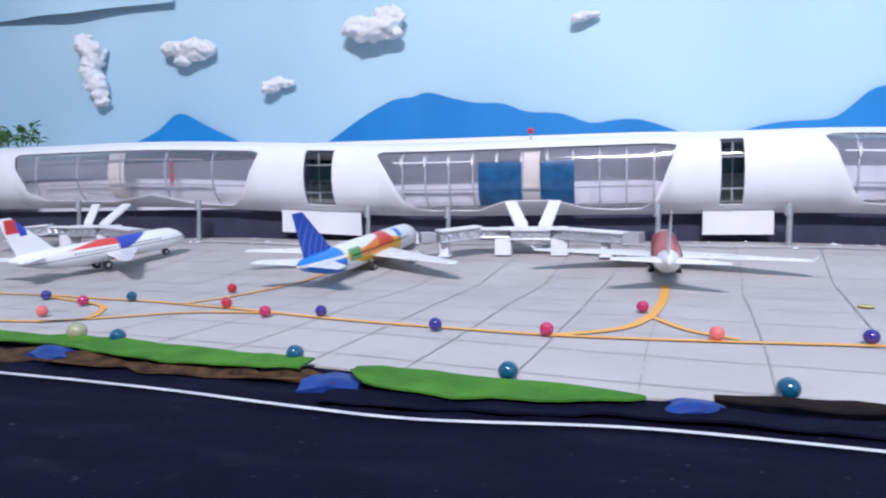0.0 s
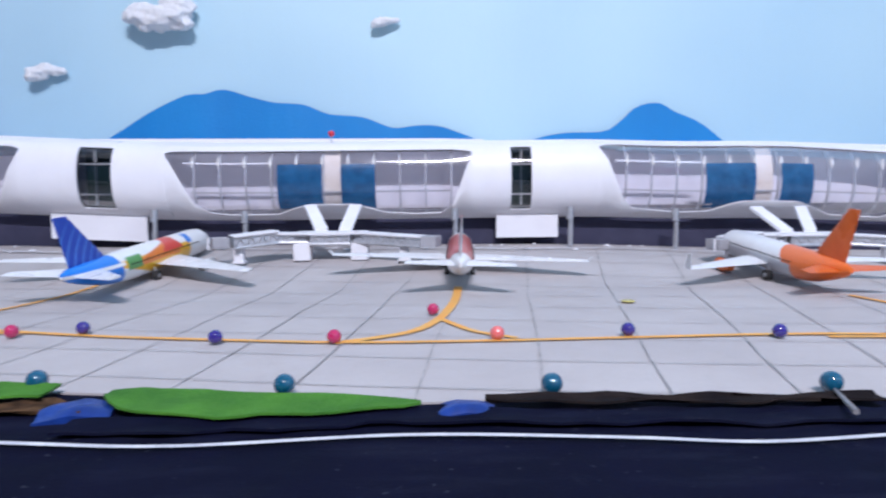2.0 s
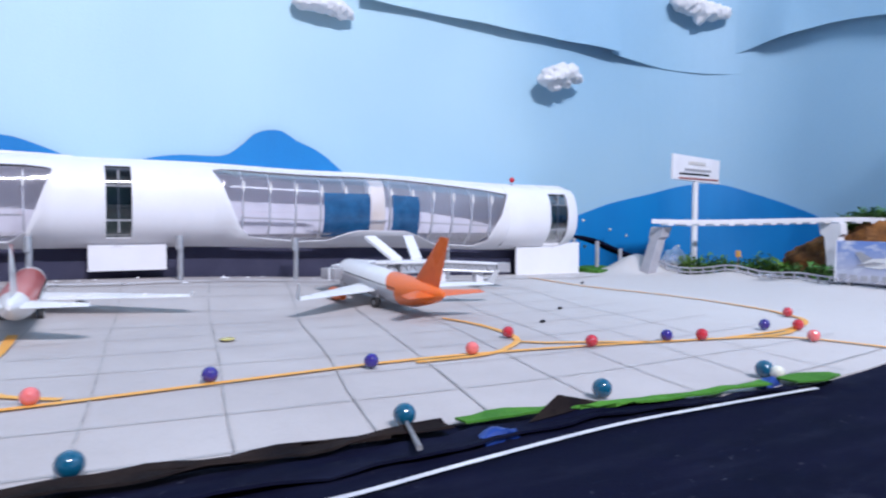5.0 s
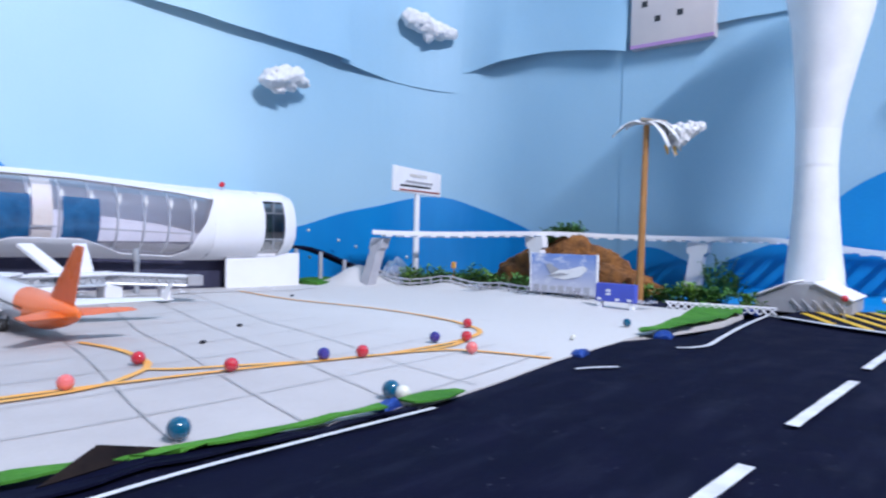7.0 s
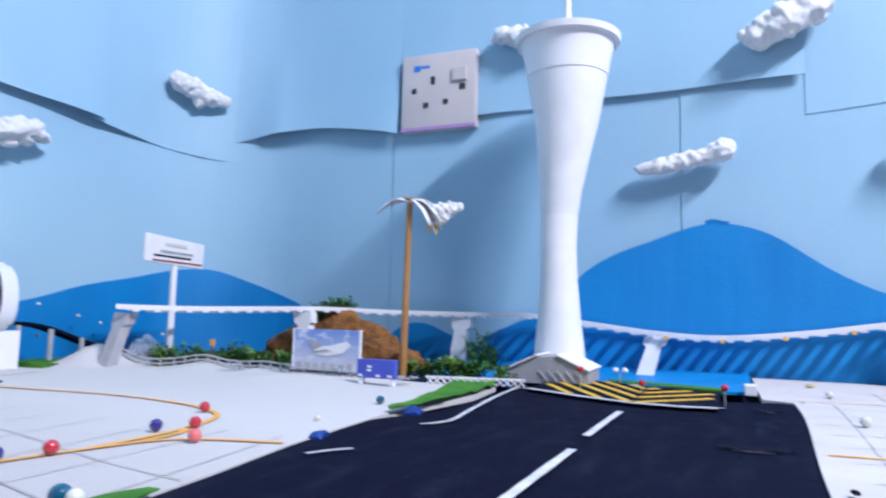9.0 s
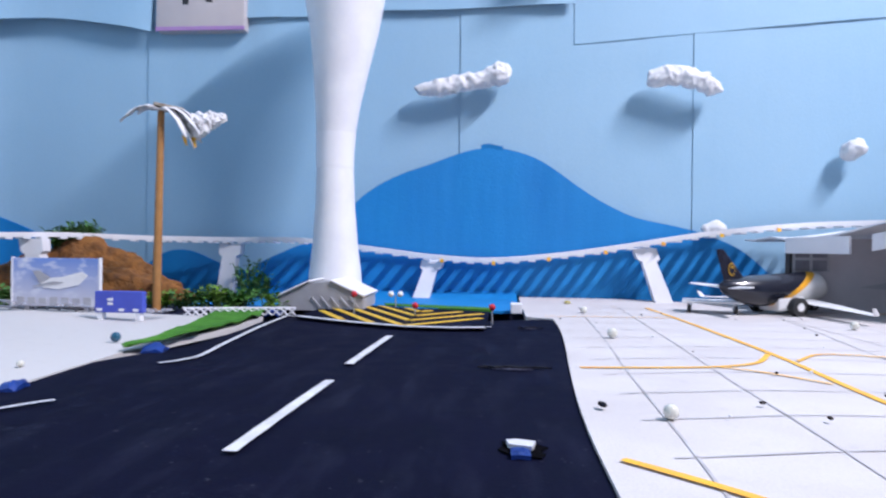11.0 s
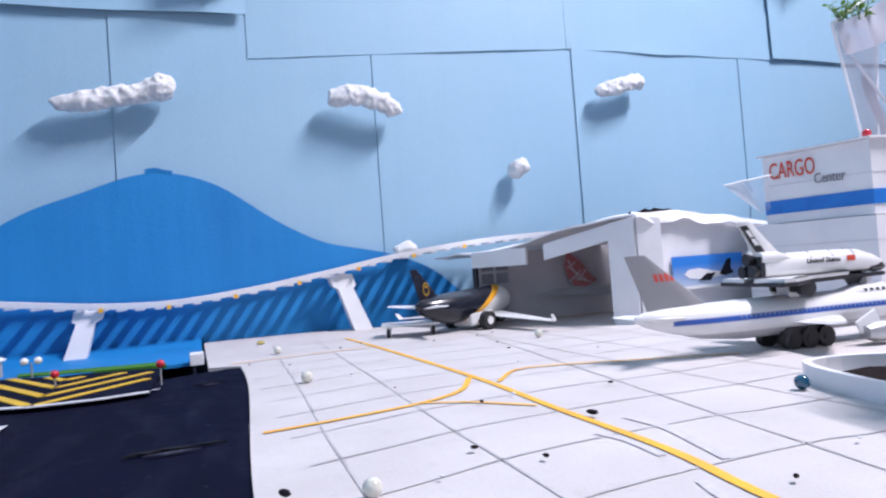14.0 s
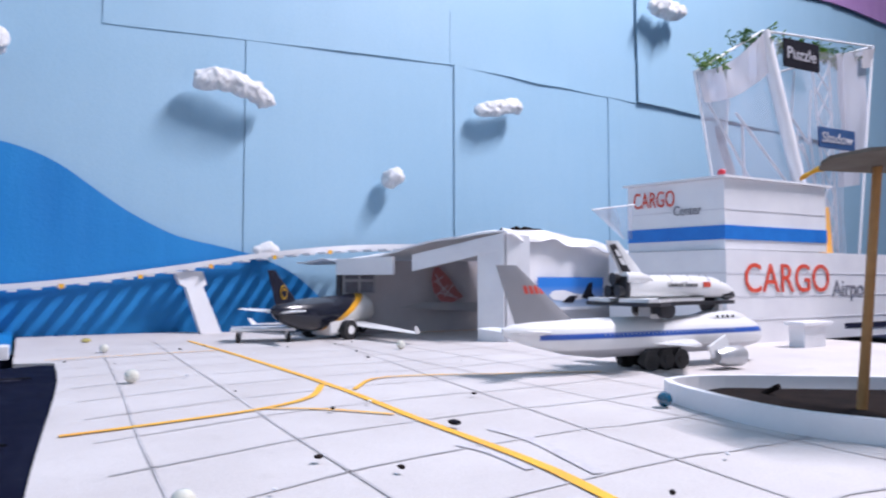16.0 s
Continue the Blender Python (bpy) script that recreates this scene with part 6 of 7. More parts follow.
def leafy(name, label, at, spread, height, count, size, seed, category="plant", mat=LEAF):
    """A sprig: bent stems with small pointed leaves."""
    rnd = random.Random(seed)
    t = thing(name, label, category, at)
    stems, leaves = bmesh.new(), bmesh.new()
    for k in range(count):
        a, lean = rnd.uniform(0, 6.28), rnd.uniform(0.1, 1.0)
        h = height * rnd.uniform(0.5, 1.0)
        base_p = Vector((rnd.uniform(-1, 1) * spread[0], rnd.uniform(-1, 1) * spread[1], 0))
        tip = base_p + Vector((math.cos(a) * lean * h * 0.6, math.sin(a) * lean * h * 0.6, h))
        rod(stems, base_p, tip, 0.006, 0.003, 5)
        for j in range(7):
            c = base_p.lerp(tip, 0.25 + 0.12 * j)
            b, tilt = rnd.uniform(0, 6.28), rnd.uniform(-0.4, 0.9)
            d = Vector((math.cos(b), math.sin(b), tilt)).normalized() * size * rnd.uniform(0.6, 1.2)
            s = d.cross(Vector((0, 0, 1))).normalized() * size * 0.28
            up = Vector((0, 0, size * 0.12))
            leaves.faces.new([leaves.verts.new(v) for v in (c, c + d * 0.5 + s + up, c + d, c + d * 0.5 - s + up)])
    part("stem", stems, STEM_GREEN, t)
    tagged(part("leaves", leaves, mat, t), kind="stuff")
    return t


LIME = surface("lime_plastic_leaf", (0.20, 0.34, 0.04), (0.12, 0.26, 0.03), 300, 0.5)
for k, (dy, dz) in enumerate(((0.75, 2.58), (0.35, 2.62), (-0.15, 2.66), (-0.5, 2.68), (-0.9, 2.70), (1.3, 2.26))):
    leafy("potted_sprig", "green plastic sprig on top of the pavilion", (6.25, -6.8 + dy, dz), (0.10, 0.18), 0.20, 16, 0.065, 40 + k, mat=LIME if k % 2 else LEAF)


def sign_board(name, label, text, at, yaw, w, h, board, ink, size):
    t = thing(name, label, "sign", at, yaw)
    part("board", boxed((0, 0, 0), (w, 0.02, h), 0.004), board, t)
    words(text, size, ink, pose((-w * 0.44) * D, -0.0115 * D, -size * 0.33 * D, 90, 0, 0), t)
    return t


sign_board("hanging_sign", "black sign board with pale lettering on the pavilion", "Puzzle", (6.05, -6.60, 2.56), -97.0, 0.50, 0.27, BLACK_INK, CLOTH_GREY, 0.165)
sign_board("hanging_sign", "dark blue sign board with pale lettering on the pavilion", "Shadow", (6.0, -7.10, 1.80), -97.0, 0.54, 0.20, surface("blue_sign_card", (0.03, 0.08, 0.20), (0.02, 0.06, 0.16), 90, 0.6), CLOTH_GREY, 0.145)
for k, y in enumerate((-5.05, -5.60)):
    o = thing("orange_banner", "upright orange card banner behind the cargo roof", "banner", (5.35, y, 0.60))
    part("card", slab([(-0.10, 0.0), (0.12, 0.0), (0.02, 0.36), (-0.06, 0.38)], 0.02, "x"), ORANGE_TAPE, o)

# ---- shelter pole, pond ring ----
shelter = thing("card_shelter", "brown card shelter roof on a bamboo pole", "shelter", (3.58, -2.44, 0.0))
part("pole", rodded((0.03, 0, 0), (-0.01, -0.06, 0.75), 0.015, 0.013, 10), WOOD, shelter, smooth=True)
part("roof", slab([(0.12, 0.02), (0.06, 0.12), (0.0, 0.19), (-0.12, 0.22), (-0.35, 0.0), (-0.22, -0.35), (-0.02, -0.30), (0.06, -0.16)], 0.010), surface("brown_card_roof", (0.17, 0.15, 0.13), (0.10, 0.085, 0.07), 80, 0.85, spec=0.1), shelter, "brown torn card roof").location.z = 0.735 * D
part("frond", sheet(8, 3, lambda u, v: (0.06 + 0.15 * u, 0.02 - 0.06 * u + 0.05 * (v - 0.5) * (1.3 - u), 0.755 - 0.025 * u * u + 0.01 * noise.noise(Vector((u * 5, v * 4, 2)))), 0.006), YELLOW_TAPE, shelter, "yellow torn paper strip")
pond = thing("pond_wall", "low curved white card wall round a dark hollow", "low wall")
ring_line = smooth_line([(3.0, -2.30), (3.41, -2.12), (3.62, -2.06), (3.88, -2.11), (4.08, -2.19), (4.14, -2.28), (4.09, -2.48), (3.75, -2.92), (3.35, -3.3)], 0.06)
bm = bmesh.new()
last = None
for i, p in enumerate(ring_line):
    q, r2 = ring_line[max(0, i - 1)], ring_line[min(len(ring_line) - 1, i + 1)]
    s = Vector((-(r2[1] - q[1]), r2[0] - q[0], 0)).normalized() * 0.012
    c = Vector((p[0], p[1], 0.0))
    ring = [bm.verts.new(v) for v in (c - s, c - s + Vector((0, 0, 0.064)), c + s + Vector((0, 0, 0.064)), c + s)]
    if last:
        for k in range(4):
            bm.faces.new((last[k], last[(k + 1) % 4], ring[(k + 1) % 4], ring[k]))
    last = ring
part("wall_strip", bm, WHITE_CARD, pond)
hollow = slab([(3.0, -2.40), (3.62, -2.10), (3.88, -2.15), (4.06, -2.23), (4.07, -2.45), (3.72, -2.90), (3.32, -3.26)], 0.012)
part("dark_floor", hollow, surface("dark_soil_card", (0.010, 0.009, 0.010), (0.025, 0.018, 0.016), 120, 0.95, spec=0.05), pond, "dark brown hollow").location.z = 0.012 * D
part("stick", rodded((3.93, -2.46, 0.02), (3.87, -2.46, 0.055), 0.009, n=8), BROWN_CARD, pond)


# ---- beads along the taxi lines ----
def bead(kind, x, y, r=0.026, label=None, z=None):
    names = {"purple": "dark purple glass bead", "pink": "crimson glass bead", "red": "red glass bead", "coral": "pale coral glass bead", "teal": "dark teal glass bead", "pearl": "small pale pearl bead", "amber": "amber bead", "dull": "dull pearl bead"}
    zz = (ground(x, y) if y > -0.3 else 0.004) if z is None else z
    ob = part("bead", ball((0, 0, r), r, (1, 1, 1), 24, 14), BEADS[kind], smooth=True)
    ob.location = (x * D, y * D, zz * D)
    return tagged(ob, label or names[kind] + " on the paper apron", "bead", "marker beads")


for kind, x, y in (
    ("purple", -0.226, 2.245), ("pink", 0.198, 2.226), ("purple", 1.252, 2.277), ("purple", 1.775, 2.22), ("pink", 0.545, 2.72), ("coral", 0.776, 2.25),
    ("red", 2.53, 2.465), ("red", 2.708, 2.137), ("purple", 3.73, 2.065), ("red", 4.233, 2.267), ("red", 3.233, 2.023), ("purple", -2.46, 2.63), ("pink", -2.12, 2.52),
    ("coral", -2.08, 2.24), ("teal", -1.96, 2.67), ("red", -1.59, 3.0), ("red", -1.33, 2.55), ("pink", -1.03, 2.38), ("purple", -0.79, 2.43), ("purple", 3.08, 2.08),
    ("coral", 2.20, 2.24), ("red", 3.86, 1.98), ("coral", 3.63, 1.77),
):
    bead(kind, x, y)
for x, y in ((0.86, 1.613), (0.156, 1.64), (-0.537, 1.712), (2.838, 1.468), (2.195, 1.543), (1.583, 1.592), (4.96, 1.68), (-1.31, 1.83), (-2.6, 1.96)):
    bead("teal", x, y, 0.029 if x < 4 else 0.024)
bead("teal", 4.01, -2.07, 0.024, "teal glass bead beside the low white wall")
for x, y, r in ((5.46, -0.73, 0.027), (3.80, -0.60, 0.022), (6.78, -0.755, 0.024), (6.05, -2.245, 0.026), (2.85, 1.43, 0.024), (4.30, 1.66, 0.014)):
    bead("pearl", x, y, r)
bead("amber", 7.53, -0.72, 0.03, "flattened yellow bead on the white apron").scale.z = 0.5
bead("dull", -1.51, 1.85, 0.036, "dull yellowish pearl bead beside the grass strip")
bead("amber", 1.46, 2.99, 0.034, "flattened yellowish clear bead on the apron").scale.z = 0.22

# ---- grass strips, tape and torn card along the runway edge ----
rnd = random.Random(5)


def strip(name, pts, lift, mat, label, category, rough=0.02, curl=0.0):
    """An uneven scrap of paper: pts are (x, low y, high y)."""
    line_p = smooth_line(pts, 0.05)
    bm = bmesh.new()
    rows = []
    for i, (x, lo, hi) in enumerate(line_p):
        row = []
        for k in range(5):
            y = lo + (hi - lo) * k / 4 + rough * noise.noise(Vector((x * 8, k * 0.8, lift * 50)))
            row.append(bm.verts.new((x, y, ground(x, y) + lift + curl * (abs(k - 2) / 2) ** 2 * (0.5 + noise.noise(Vector((x * 5, k, 1)))) + 0.008 * noise.noise(Vector((x * 9, y * 9, 2))))))
        rows.append(row)
    for a, b in zip(rows, rows[1:]):
        for k in range(4):
            bm.faces.new((a[k], b[k], b[k + 1], a[k + 1]))
    ob = part(name, bm, mat, smooth=True)
    mod = ob.modifiers.new("paper", "SOLIDIFY")
    mod.thickness = 0.006 * D
    ob.modifiers.new("crease", "EDGE_SPLIT").split_angle = radians(50)
    return tagged(ob, label, category)


GRASS = "bright green paper grass strip by the runway"
strip("grass_strip", [(-9, 1.9, 2.15), (-4.0, 1.84, 2.0), (-1.9, 1.74, 1.86), (-1.55, 1.73, 1.86), (-1.2, 1.64, 1.81), (-0.8, 1.58, 1.74), (-0.46, 1.59, 1.69)], 0.016, GREEN_PAPER, GRASS, "grass strip", 0.012, 0.006)
strip("grass_strip", [(-0.30, 1.60, 1.66), (-0.22, 1.50, 1.66), (-0.05, 1.44, 1.63), (0.2, 1.435, 1.59), (0.42, 1.47, 1.555), (0.52, 1.51, 1.53)], 0.018, GREEN_PAPER, GRASS, "grass strip", 0.012, 0.006)
strip("grass_strip", [(1.70, 1.50, 1.545), (1.85, 1.495, 1.55), (2.0, 1.47, 1.51), (2.2, 1.425, 1.46), (2.5, 1.39, 1.42), (2.72, 1.37, 1.40)], 0.014, GREEN_PAPER, GRASS, "grass strip")
strip("grass_strip", [(2.80, 1.33, 1.40), (2.92, 1.30, 1.40), (3.02, 1.32, 1.36)], 0.016, GREEN_PAPER, GRASS, "grass strip")
strip("grass_strip", [(4.70, 1.465, 1.50), (5.0, 1.41, 1.51), (5.4, 1.38, 1.56), (5.9, 1.37, 1.66), (6.3, 1.43, 1.75), (6.52, 1.56, 1.80)], 0.022, GREEN_PAPER, "bright green paper grass patch at the runway corner", "grass strip", curl=0.02)
TORN_TAN = surface("torn_tan_and_black_card", (0.13, 0.075, 0.04), (0.006, 0.006, 0.008), 160, 0.9, grain=400, strength=0.8, dist=0.001, spec=0.05)
TORN = "torn dark brown card edge beside the runway"
strip("torn_card", [(-9, 1.74, 1.95), (-3, 1.64, 1.8), (-1.4, 1.57, 1.68), (-0.9, 1.52, 1.60), (-0.5, 1.52, 1.60), (-0.3, 1.50, 1.56)], -0.002, TORN_TAN, TORN, "torn card", 0.05, 0.02)
strip("torn_card", [(0.68, 1.53, 1.56), (0.9, 1.515, 1.575), (1.2, 1.50, 1.56), (1.5, 1.49, 1.555), (1.66, 1.48, 1.54)], 0.006, BROWN_CARD, TORN, "torn card", 0.025, 0.014)
strip("torn_card", [(-0.3, 1.36, 1.46), (0.1, 1.37, 1.45), (0.5, 1.40, 1.52), (0.9, 1.38, 1.46), (1.5, 1.37, 1.46), (2.0, 1.40, 1.47), (2.4, 1.36, 1.41), (2.8, 1.33, 1.37)], -0.002, TARMAC, "torn strip of dark navy card beside the runway", "torn card", 0.025, 0.008)
flap = part("folded_flap", slab([(0, 0), (0.30, 0.01), (0.26, 0.015), (0.13, 0.055), (0.07, 0.03)], 0.008, "y"), BROWN_CARD)
flap.matrix_world = pose(1.86 * D, 1.45 * D, 0.005 * D, -35, 0, 4)
tagged(flap, "folded up grey-brown card corner beside the runway", "card scrap")
for x, y, w, d, a in ((-1.45, 1.67, 0.20, 0.12, -20), (-0.33, 1.53, 0.17, 0.12, 12), (0.63, 1.50, 0.15, 0.09, 5), (1.74, 1.42, 0.11, 0.05, 8), (2.76, 1.405, 0.12, 0.05, 12), (3.99, 1.45, 0.11, 0.06, 10), (4.80, 1.40, 0.14, 0.09, 15), (6.45, 1.42, 0.16, 0.10, 10)):
    bm = sheet(8, 6, lambda u, v: ((u - 0.5) * w, (v - 0.5) * d, 0.026 + 0.014 * noise.noise(Vector((u * 2.5 + x, v * 2.5, 2))) - 0.05 * (v - 0.5) ** 2 - 0.07 * (u - 0.5) ** 2 - 0.004), 0.018)
    t = part("tape_scrap", bm, BLUE_TAPE, smooth=True)
    t.matrix_world = pose(x * D, y * D, 0, 0, 0, a)
    tagged(t, "crumpled shiny blue tape scrap at the runway edge", "tape", "blue tape scraps")
stick = part("clear_stick", rodded((1.57, 1.555, 0.02), (1.50, 1.36, 0.03), 0.005, 0.007, 8), surface("clear_grey_plastic", (0.25, 0.25, 0.25), (0.2, 0.2, 0.22), 100, 0.3), smooth=True)
tagged(stick, "short grey plastic stick leaning over the edge line", "stick")
SCUFF = surface("scuffed_navy_card", (0.09, 0.09, 0.13), (0.02, 0.02, 0.04), 300, 0.9, spec=0.05)
for x, y, w in ((4.54, -0.05, 0.29), (5.84, -0.25, 0.15)):
    bm = slab([(0, 0), (w * 0.14, 0.016), (w * 0.24, 0.002), (w * 0.36, 0.022), (w * 0.55, 0.006), (w * 0.7, 0.020), (w, 0.012), (w * 0.86, 0.036), (w * 0.62, 0.030), (w * 0.44, 0.050), (w * 0.3, 0.032), (w * 0.12, 0.038)], 0.006)
    t = part("tear", bm, BLACK_INK)
    part("scuff", slab([(w * 0.2, -0.02), (w * 0.42, -0.035), (w * 0.75, -0.024), (w * 0.5, -0.014)], 0.005), SCUFF, t, "pale scuffed card edge")
    t.matrix_world = pose(x * D, y * D, -0.002 * D, 0, 0, -90)
    tagged(t, "small black tear in the runway card", "tear", "runway tears")
HOLE_BLACK = surface("unlit_hole_card", (0.004, 0.004, 0.005), (0.006, 0.006, 0.008), 200, 1.0, spec=0.0)
scrap = part("foil_scrap", sheet(6, 5, lambda u, v: (3.44 + 0.055 * u, -0.20 + 0.045 * v, 0.003 + 0.014 * abs(noise.noise(Vector((u * 4, v * 4, 8))))), 0.01), BLUE_TAPE, smooth=True)
tagged(scrap, "blue and white scrap showing through a hole in the runway", "scrap")
hole = slab([(3.445, -0.225), (3.475, -0.235), (3.50, -0.225), (3.53, -0.245), (3.555, -0.215), (3.575, -0.19), (3.555, -0.165), (3.57, -0.135), (3.53, -0.14), (3.50, -0.125), (3.47, -0.15), (3.455, -0.185)], 0.0025)
hole_ob = part("tear", hole, HOLE_BLACK)
hole_ob.location.z = -0.0045 * D
tagged(hole_ob, "ragged black hole torn in the runway card", "tear", "runway tears")
white_bit = part("paper_scrap", slab([(3.49, -0.205), (3.535, -0.215), (3.55, -0.17), (3.54, -0.145), (3.505, -0.15)], 0.010), WHITE_LINE)
tagged(white_bit, "white paper scrap on the runway", "scrap")
for k in range(26):
    x, y = rnd.uniform(3.3, 6.8), rnd.uniform(-2.2, -0.5)
    r = rnd.uniform(0.005, 0.012)
    t = part("crumb", ball((0, 0, r * 0.4), r, (1, rnd.uniform(0.5, 1), 0.4), 7, 5), BROWN_CARD if k % 3 else WHITE_LINE)
    t.matrix_world = pose(x * D, y * D, 0.012 * D, 0, 0, rnd.uniform(0, 180))
    tagged(t, "small crumb of dirt on the white apron", "crumb", "crumbs")
for x, y in ((4.12, -1.355), (3.90, -0.43), (4.50, 4.17), (3.36, 3.10), (2.95, 2.75)):
    t = part("crumb", ball((0, 0, 0.006), 0.022, (1.0, 0.5, 0.35), 9, 6), BLACK_INK)
    t.matrix_world = pose(x * D, y * D, (ground(x, y) if y > 0 else 0.012) * D, 0, 0, 20)
    tagged(t, "small dark chip lying on the apron", "crumb", "crumbs")

# ---- striped overrun at the runway end ----
overrun = thing("striped_overrun", "yellow and black striped card beyond the runway end", "striped overrun")
outline = [(6.12, 1.15), (5.86, 0.75), (5.70, 0.4), (5.68, 0.15), (5.72, -0.06), (6.65, -0.08), (6.95, 0.75), (7.10, 1.15)]
part("board", slab(outline, 0.013), TARMAC, overrun, "black card")

for p, q in zip(outline[:5], outline[1:5]):
    p, q = Vector(p), Vector(q)
    s = Vector((-(q - p).y, (q - p).x)).normalized() * 0.022
    part("white_edge", slab([tuple(p - s), tuple(q - s), tuple(q + s), tuple(p + s)], 0.004), WHITE_LINE, overrun, "white edge line").location.z = 0.0135 * D


def yellow_stripe(p, q):
    d = (q - p).normalized()
    s = Vector((-d.y, d.x)) * 0.023
    part("yellow_stripe", slab([tuple(p - s), tuple(q - s), tuple(q + s), tuple(p + s)], 0.004), STRIPE_YELLOW, overrun).location.z = 0.0135 * D


STRIPE_YELLOW = surface("yellow_paper_stripe", (0.72, 0.47, 0.03), (0.60, 0.36, 0.02), 120, 0.6)
for vx in (5.72, 6.0, 6.28, 6.56):
    apex = Vector((vx, 0.41))
    yellow_stripe(apex, apex + Vector((1.23, 0.63)) * (1.06 if vx < 6.2 else 0.55 if vx < 6.4 else 0.2))
    yellow_stripe(apex, apex + Vector((0.43, -0.39)) * (1.12 if vx < 6.2 else 0.75 if vx < 6.4 else 0.2))
for vx, t0 in ((5.44, 0.33), (5.16, 0.66)):
    yellow_stripe(Vector((vx + 1.23 * t0, 0.41 + 0.63 * t0)), Vector((vx + 1.23 * 1.08, 0.41 + 0.63 * 1.08)))
kerb = part("grass_strip", slab([(6.72, -0.1), (6.9, -0.08), (7.12, 0.75), (6.98, 0.72), (6.8, 0.3)], 0.022), GREEN_PAPER)
tagged(kerb, "green paper strip behind the striped card", "grass strip")
end_card = part("end_card", boxed((6.74, -0.27, 0.035), (0.14, 0.08, 0.07), 0.006), WHITE_CARD)
tagged(end_card, "small white card block at the runway end", "card block")
for x, y, h in ((6.3, 0.82, 0.13), (6.3, 0.41, 0.06), (6.0, -0.10, 0.085)):
    t = thing("red_pin", "red bead on a pin at the runway end", "pin light", (x, y, 0.0), group="red pins")
    part("pin", rodded((0, 0, 0), (0, 0, h), 0.005, n=6), STEEL, t)
    part("bead", ball((0, 0, h + 0.02), 0.021), RED_PLASTIC, t, smooth=True)
lamp = thing("toy_street_lamp", "toy lamp post with two white bead globes", "street lamp", (6.9, 0.63, 0.0))
part("post", rodded((0, 0, 0), (0, 0, 0.10), 0.006, n=6), STEEL, lamp)
for s in (-1, 1):
    part("globe", ball((0, s * 0.035, 0.11), 0.022), WHITE_PAINT, lamp, "white bead globe", smooth=True)

# ---- corner landscape ----
hill = bmesh.new()
bmesh.ops.create_icosphere(hill, subdivisions=5, radius=1.0)
for v in hill.verts:
    d = v.co.normalized()
    k = 1 + 0.22 * noise.noise(d * 2.0) + 0.12 * noise.noise(d * 5.5) + 0.05 * noise.noise(d * 14)
    v.co = Vector((7.32 + d.x * 0.28 * k, 3.42 + d.y * 0.95 * k * (1 - 0.35 * max(0, d.z)), max(0, d.z) * 0.47 * k))
tagged(part("rock_hill", hill, ROCK, smooth=True), "brown foam rock hill behind the billboard", "rock")
for k, (x, y, z) in enumerate(((7.35, 3.50, 0.46), (7.35, 3.38, 0.48), (7.3, 3.6, 0.42))):
    leafy("shrub", "dark green bush on the rock hill", (x, y, z), (0.06, 0.08), 0.17, 34, 0.06, 70 + k)
for k, (x, y, h) in enumerate(((6.05, 4.38, 0.16), (6.15, 4.25, 0.18), (6.25, 4.12, 0.15), (6.3, 4.0, 0.14), (6.35, 3.86, 0.20), (6.42, 3.75, 0.15), (6.45, 3.62, 0.13), (6.5, 3.46, 0.12), (6.55, 3.3, 0.12), (6.60, 2.10, 0.12), (6.72, 1.98, 0.15), (6.76, 1.88, 0.11), (6.8, 1.76, 0.10), (7.55, 2.02, 0.32), (7.5, 1.9, 0.20), (6.62, 2.36, 0.12))):
    leafy("shrub", "small green plastic bush in the corner garden", (x, y, 0.0), (0.08, 0.08), h * 1.15, 22, 0.06, 90 + k, mat=LEAF if k % 5 else LIME)
leafy("shrub", "green bush growing above the terminal roof", (-5.55, 5.30, 1.06), (0.3, 0.12), 0.22, 20, 0.10, 33)
leafy("shrub", "lime green tuft beside the tower base", (6.50, 1.42, 0.0), (0.05, 0.08), 0.12, 12, 0.06, 34, mat=LIME)
fence = thing("paper_fence", "low grey pierced paper fence round the corner garden", "fence")
fl = smooth_line([(5.75, 4.55), (6.0, 4.2), (6.1, 3.7), (6.12, 3.2), (6.1, 2.75), (6.08, 2.4)], 0.09)
for a, b in zip(fl, fl[1:]):
    a3, b3 = Vector((a[0], a[1], ground(a[0], a[1]) - 0.01)), Vector((b[0], b[1], ground(b[0], b[1]) - 0.01))
    part("post", rodded(a3, a3 + Vector((0, 0, 0.075)), 0.008, n=6), CLOTH_GREY, fence)
    for z in (0.03, 0.068):
        part("rail", rodded(a3 + Vector((0, 0, z)), b3 + Vector((0, 0, z)), 0.008, n=6), CLOTH_GREY, fence)
check = thing("lattice_kerb", "white diamond lattice kerb by the runway corner", "kerb")
for k in range(14):
    x, y = 6.15 + 0.012 * k, 1.92 - 0.05 * k
    part("cell", rod(rodded((x, y, 0.0), (x, y - 0.05, 0.045), 0.006, n=6), (x, y - 0.05, 0.0), (x, y, 0.045), 0.006, n=6), WHITE_CARD, check)
part("top_rail", rodded((6.15, 1.93, 0.048), (6.32, 1.22, 0.048), 0.007, n=6), WHITE_CARD, check)
road_up = part("ramp_road", sheet(20, 3, lambda u, v: (5.25 + 1.25 * u, 5.28 - 0.55 * u + 0.16 * v, 0.36 - 0.30 * ease(u) + 0.02 * math.sin(u * 9)), 0.03), TARMAC, smooth=True)
tagged(road_up, "narrow dark card road ramp dropping behind the terminal", "ramp")
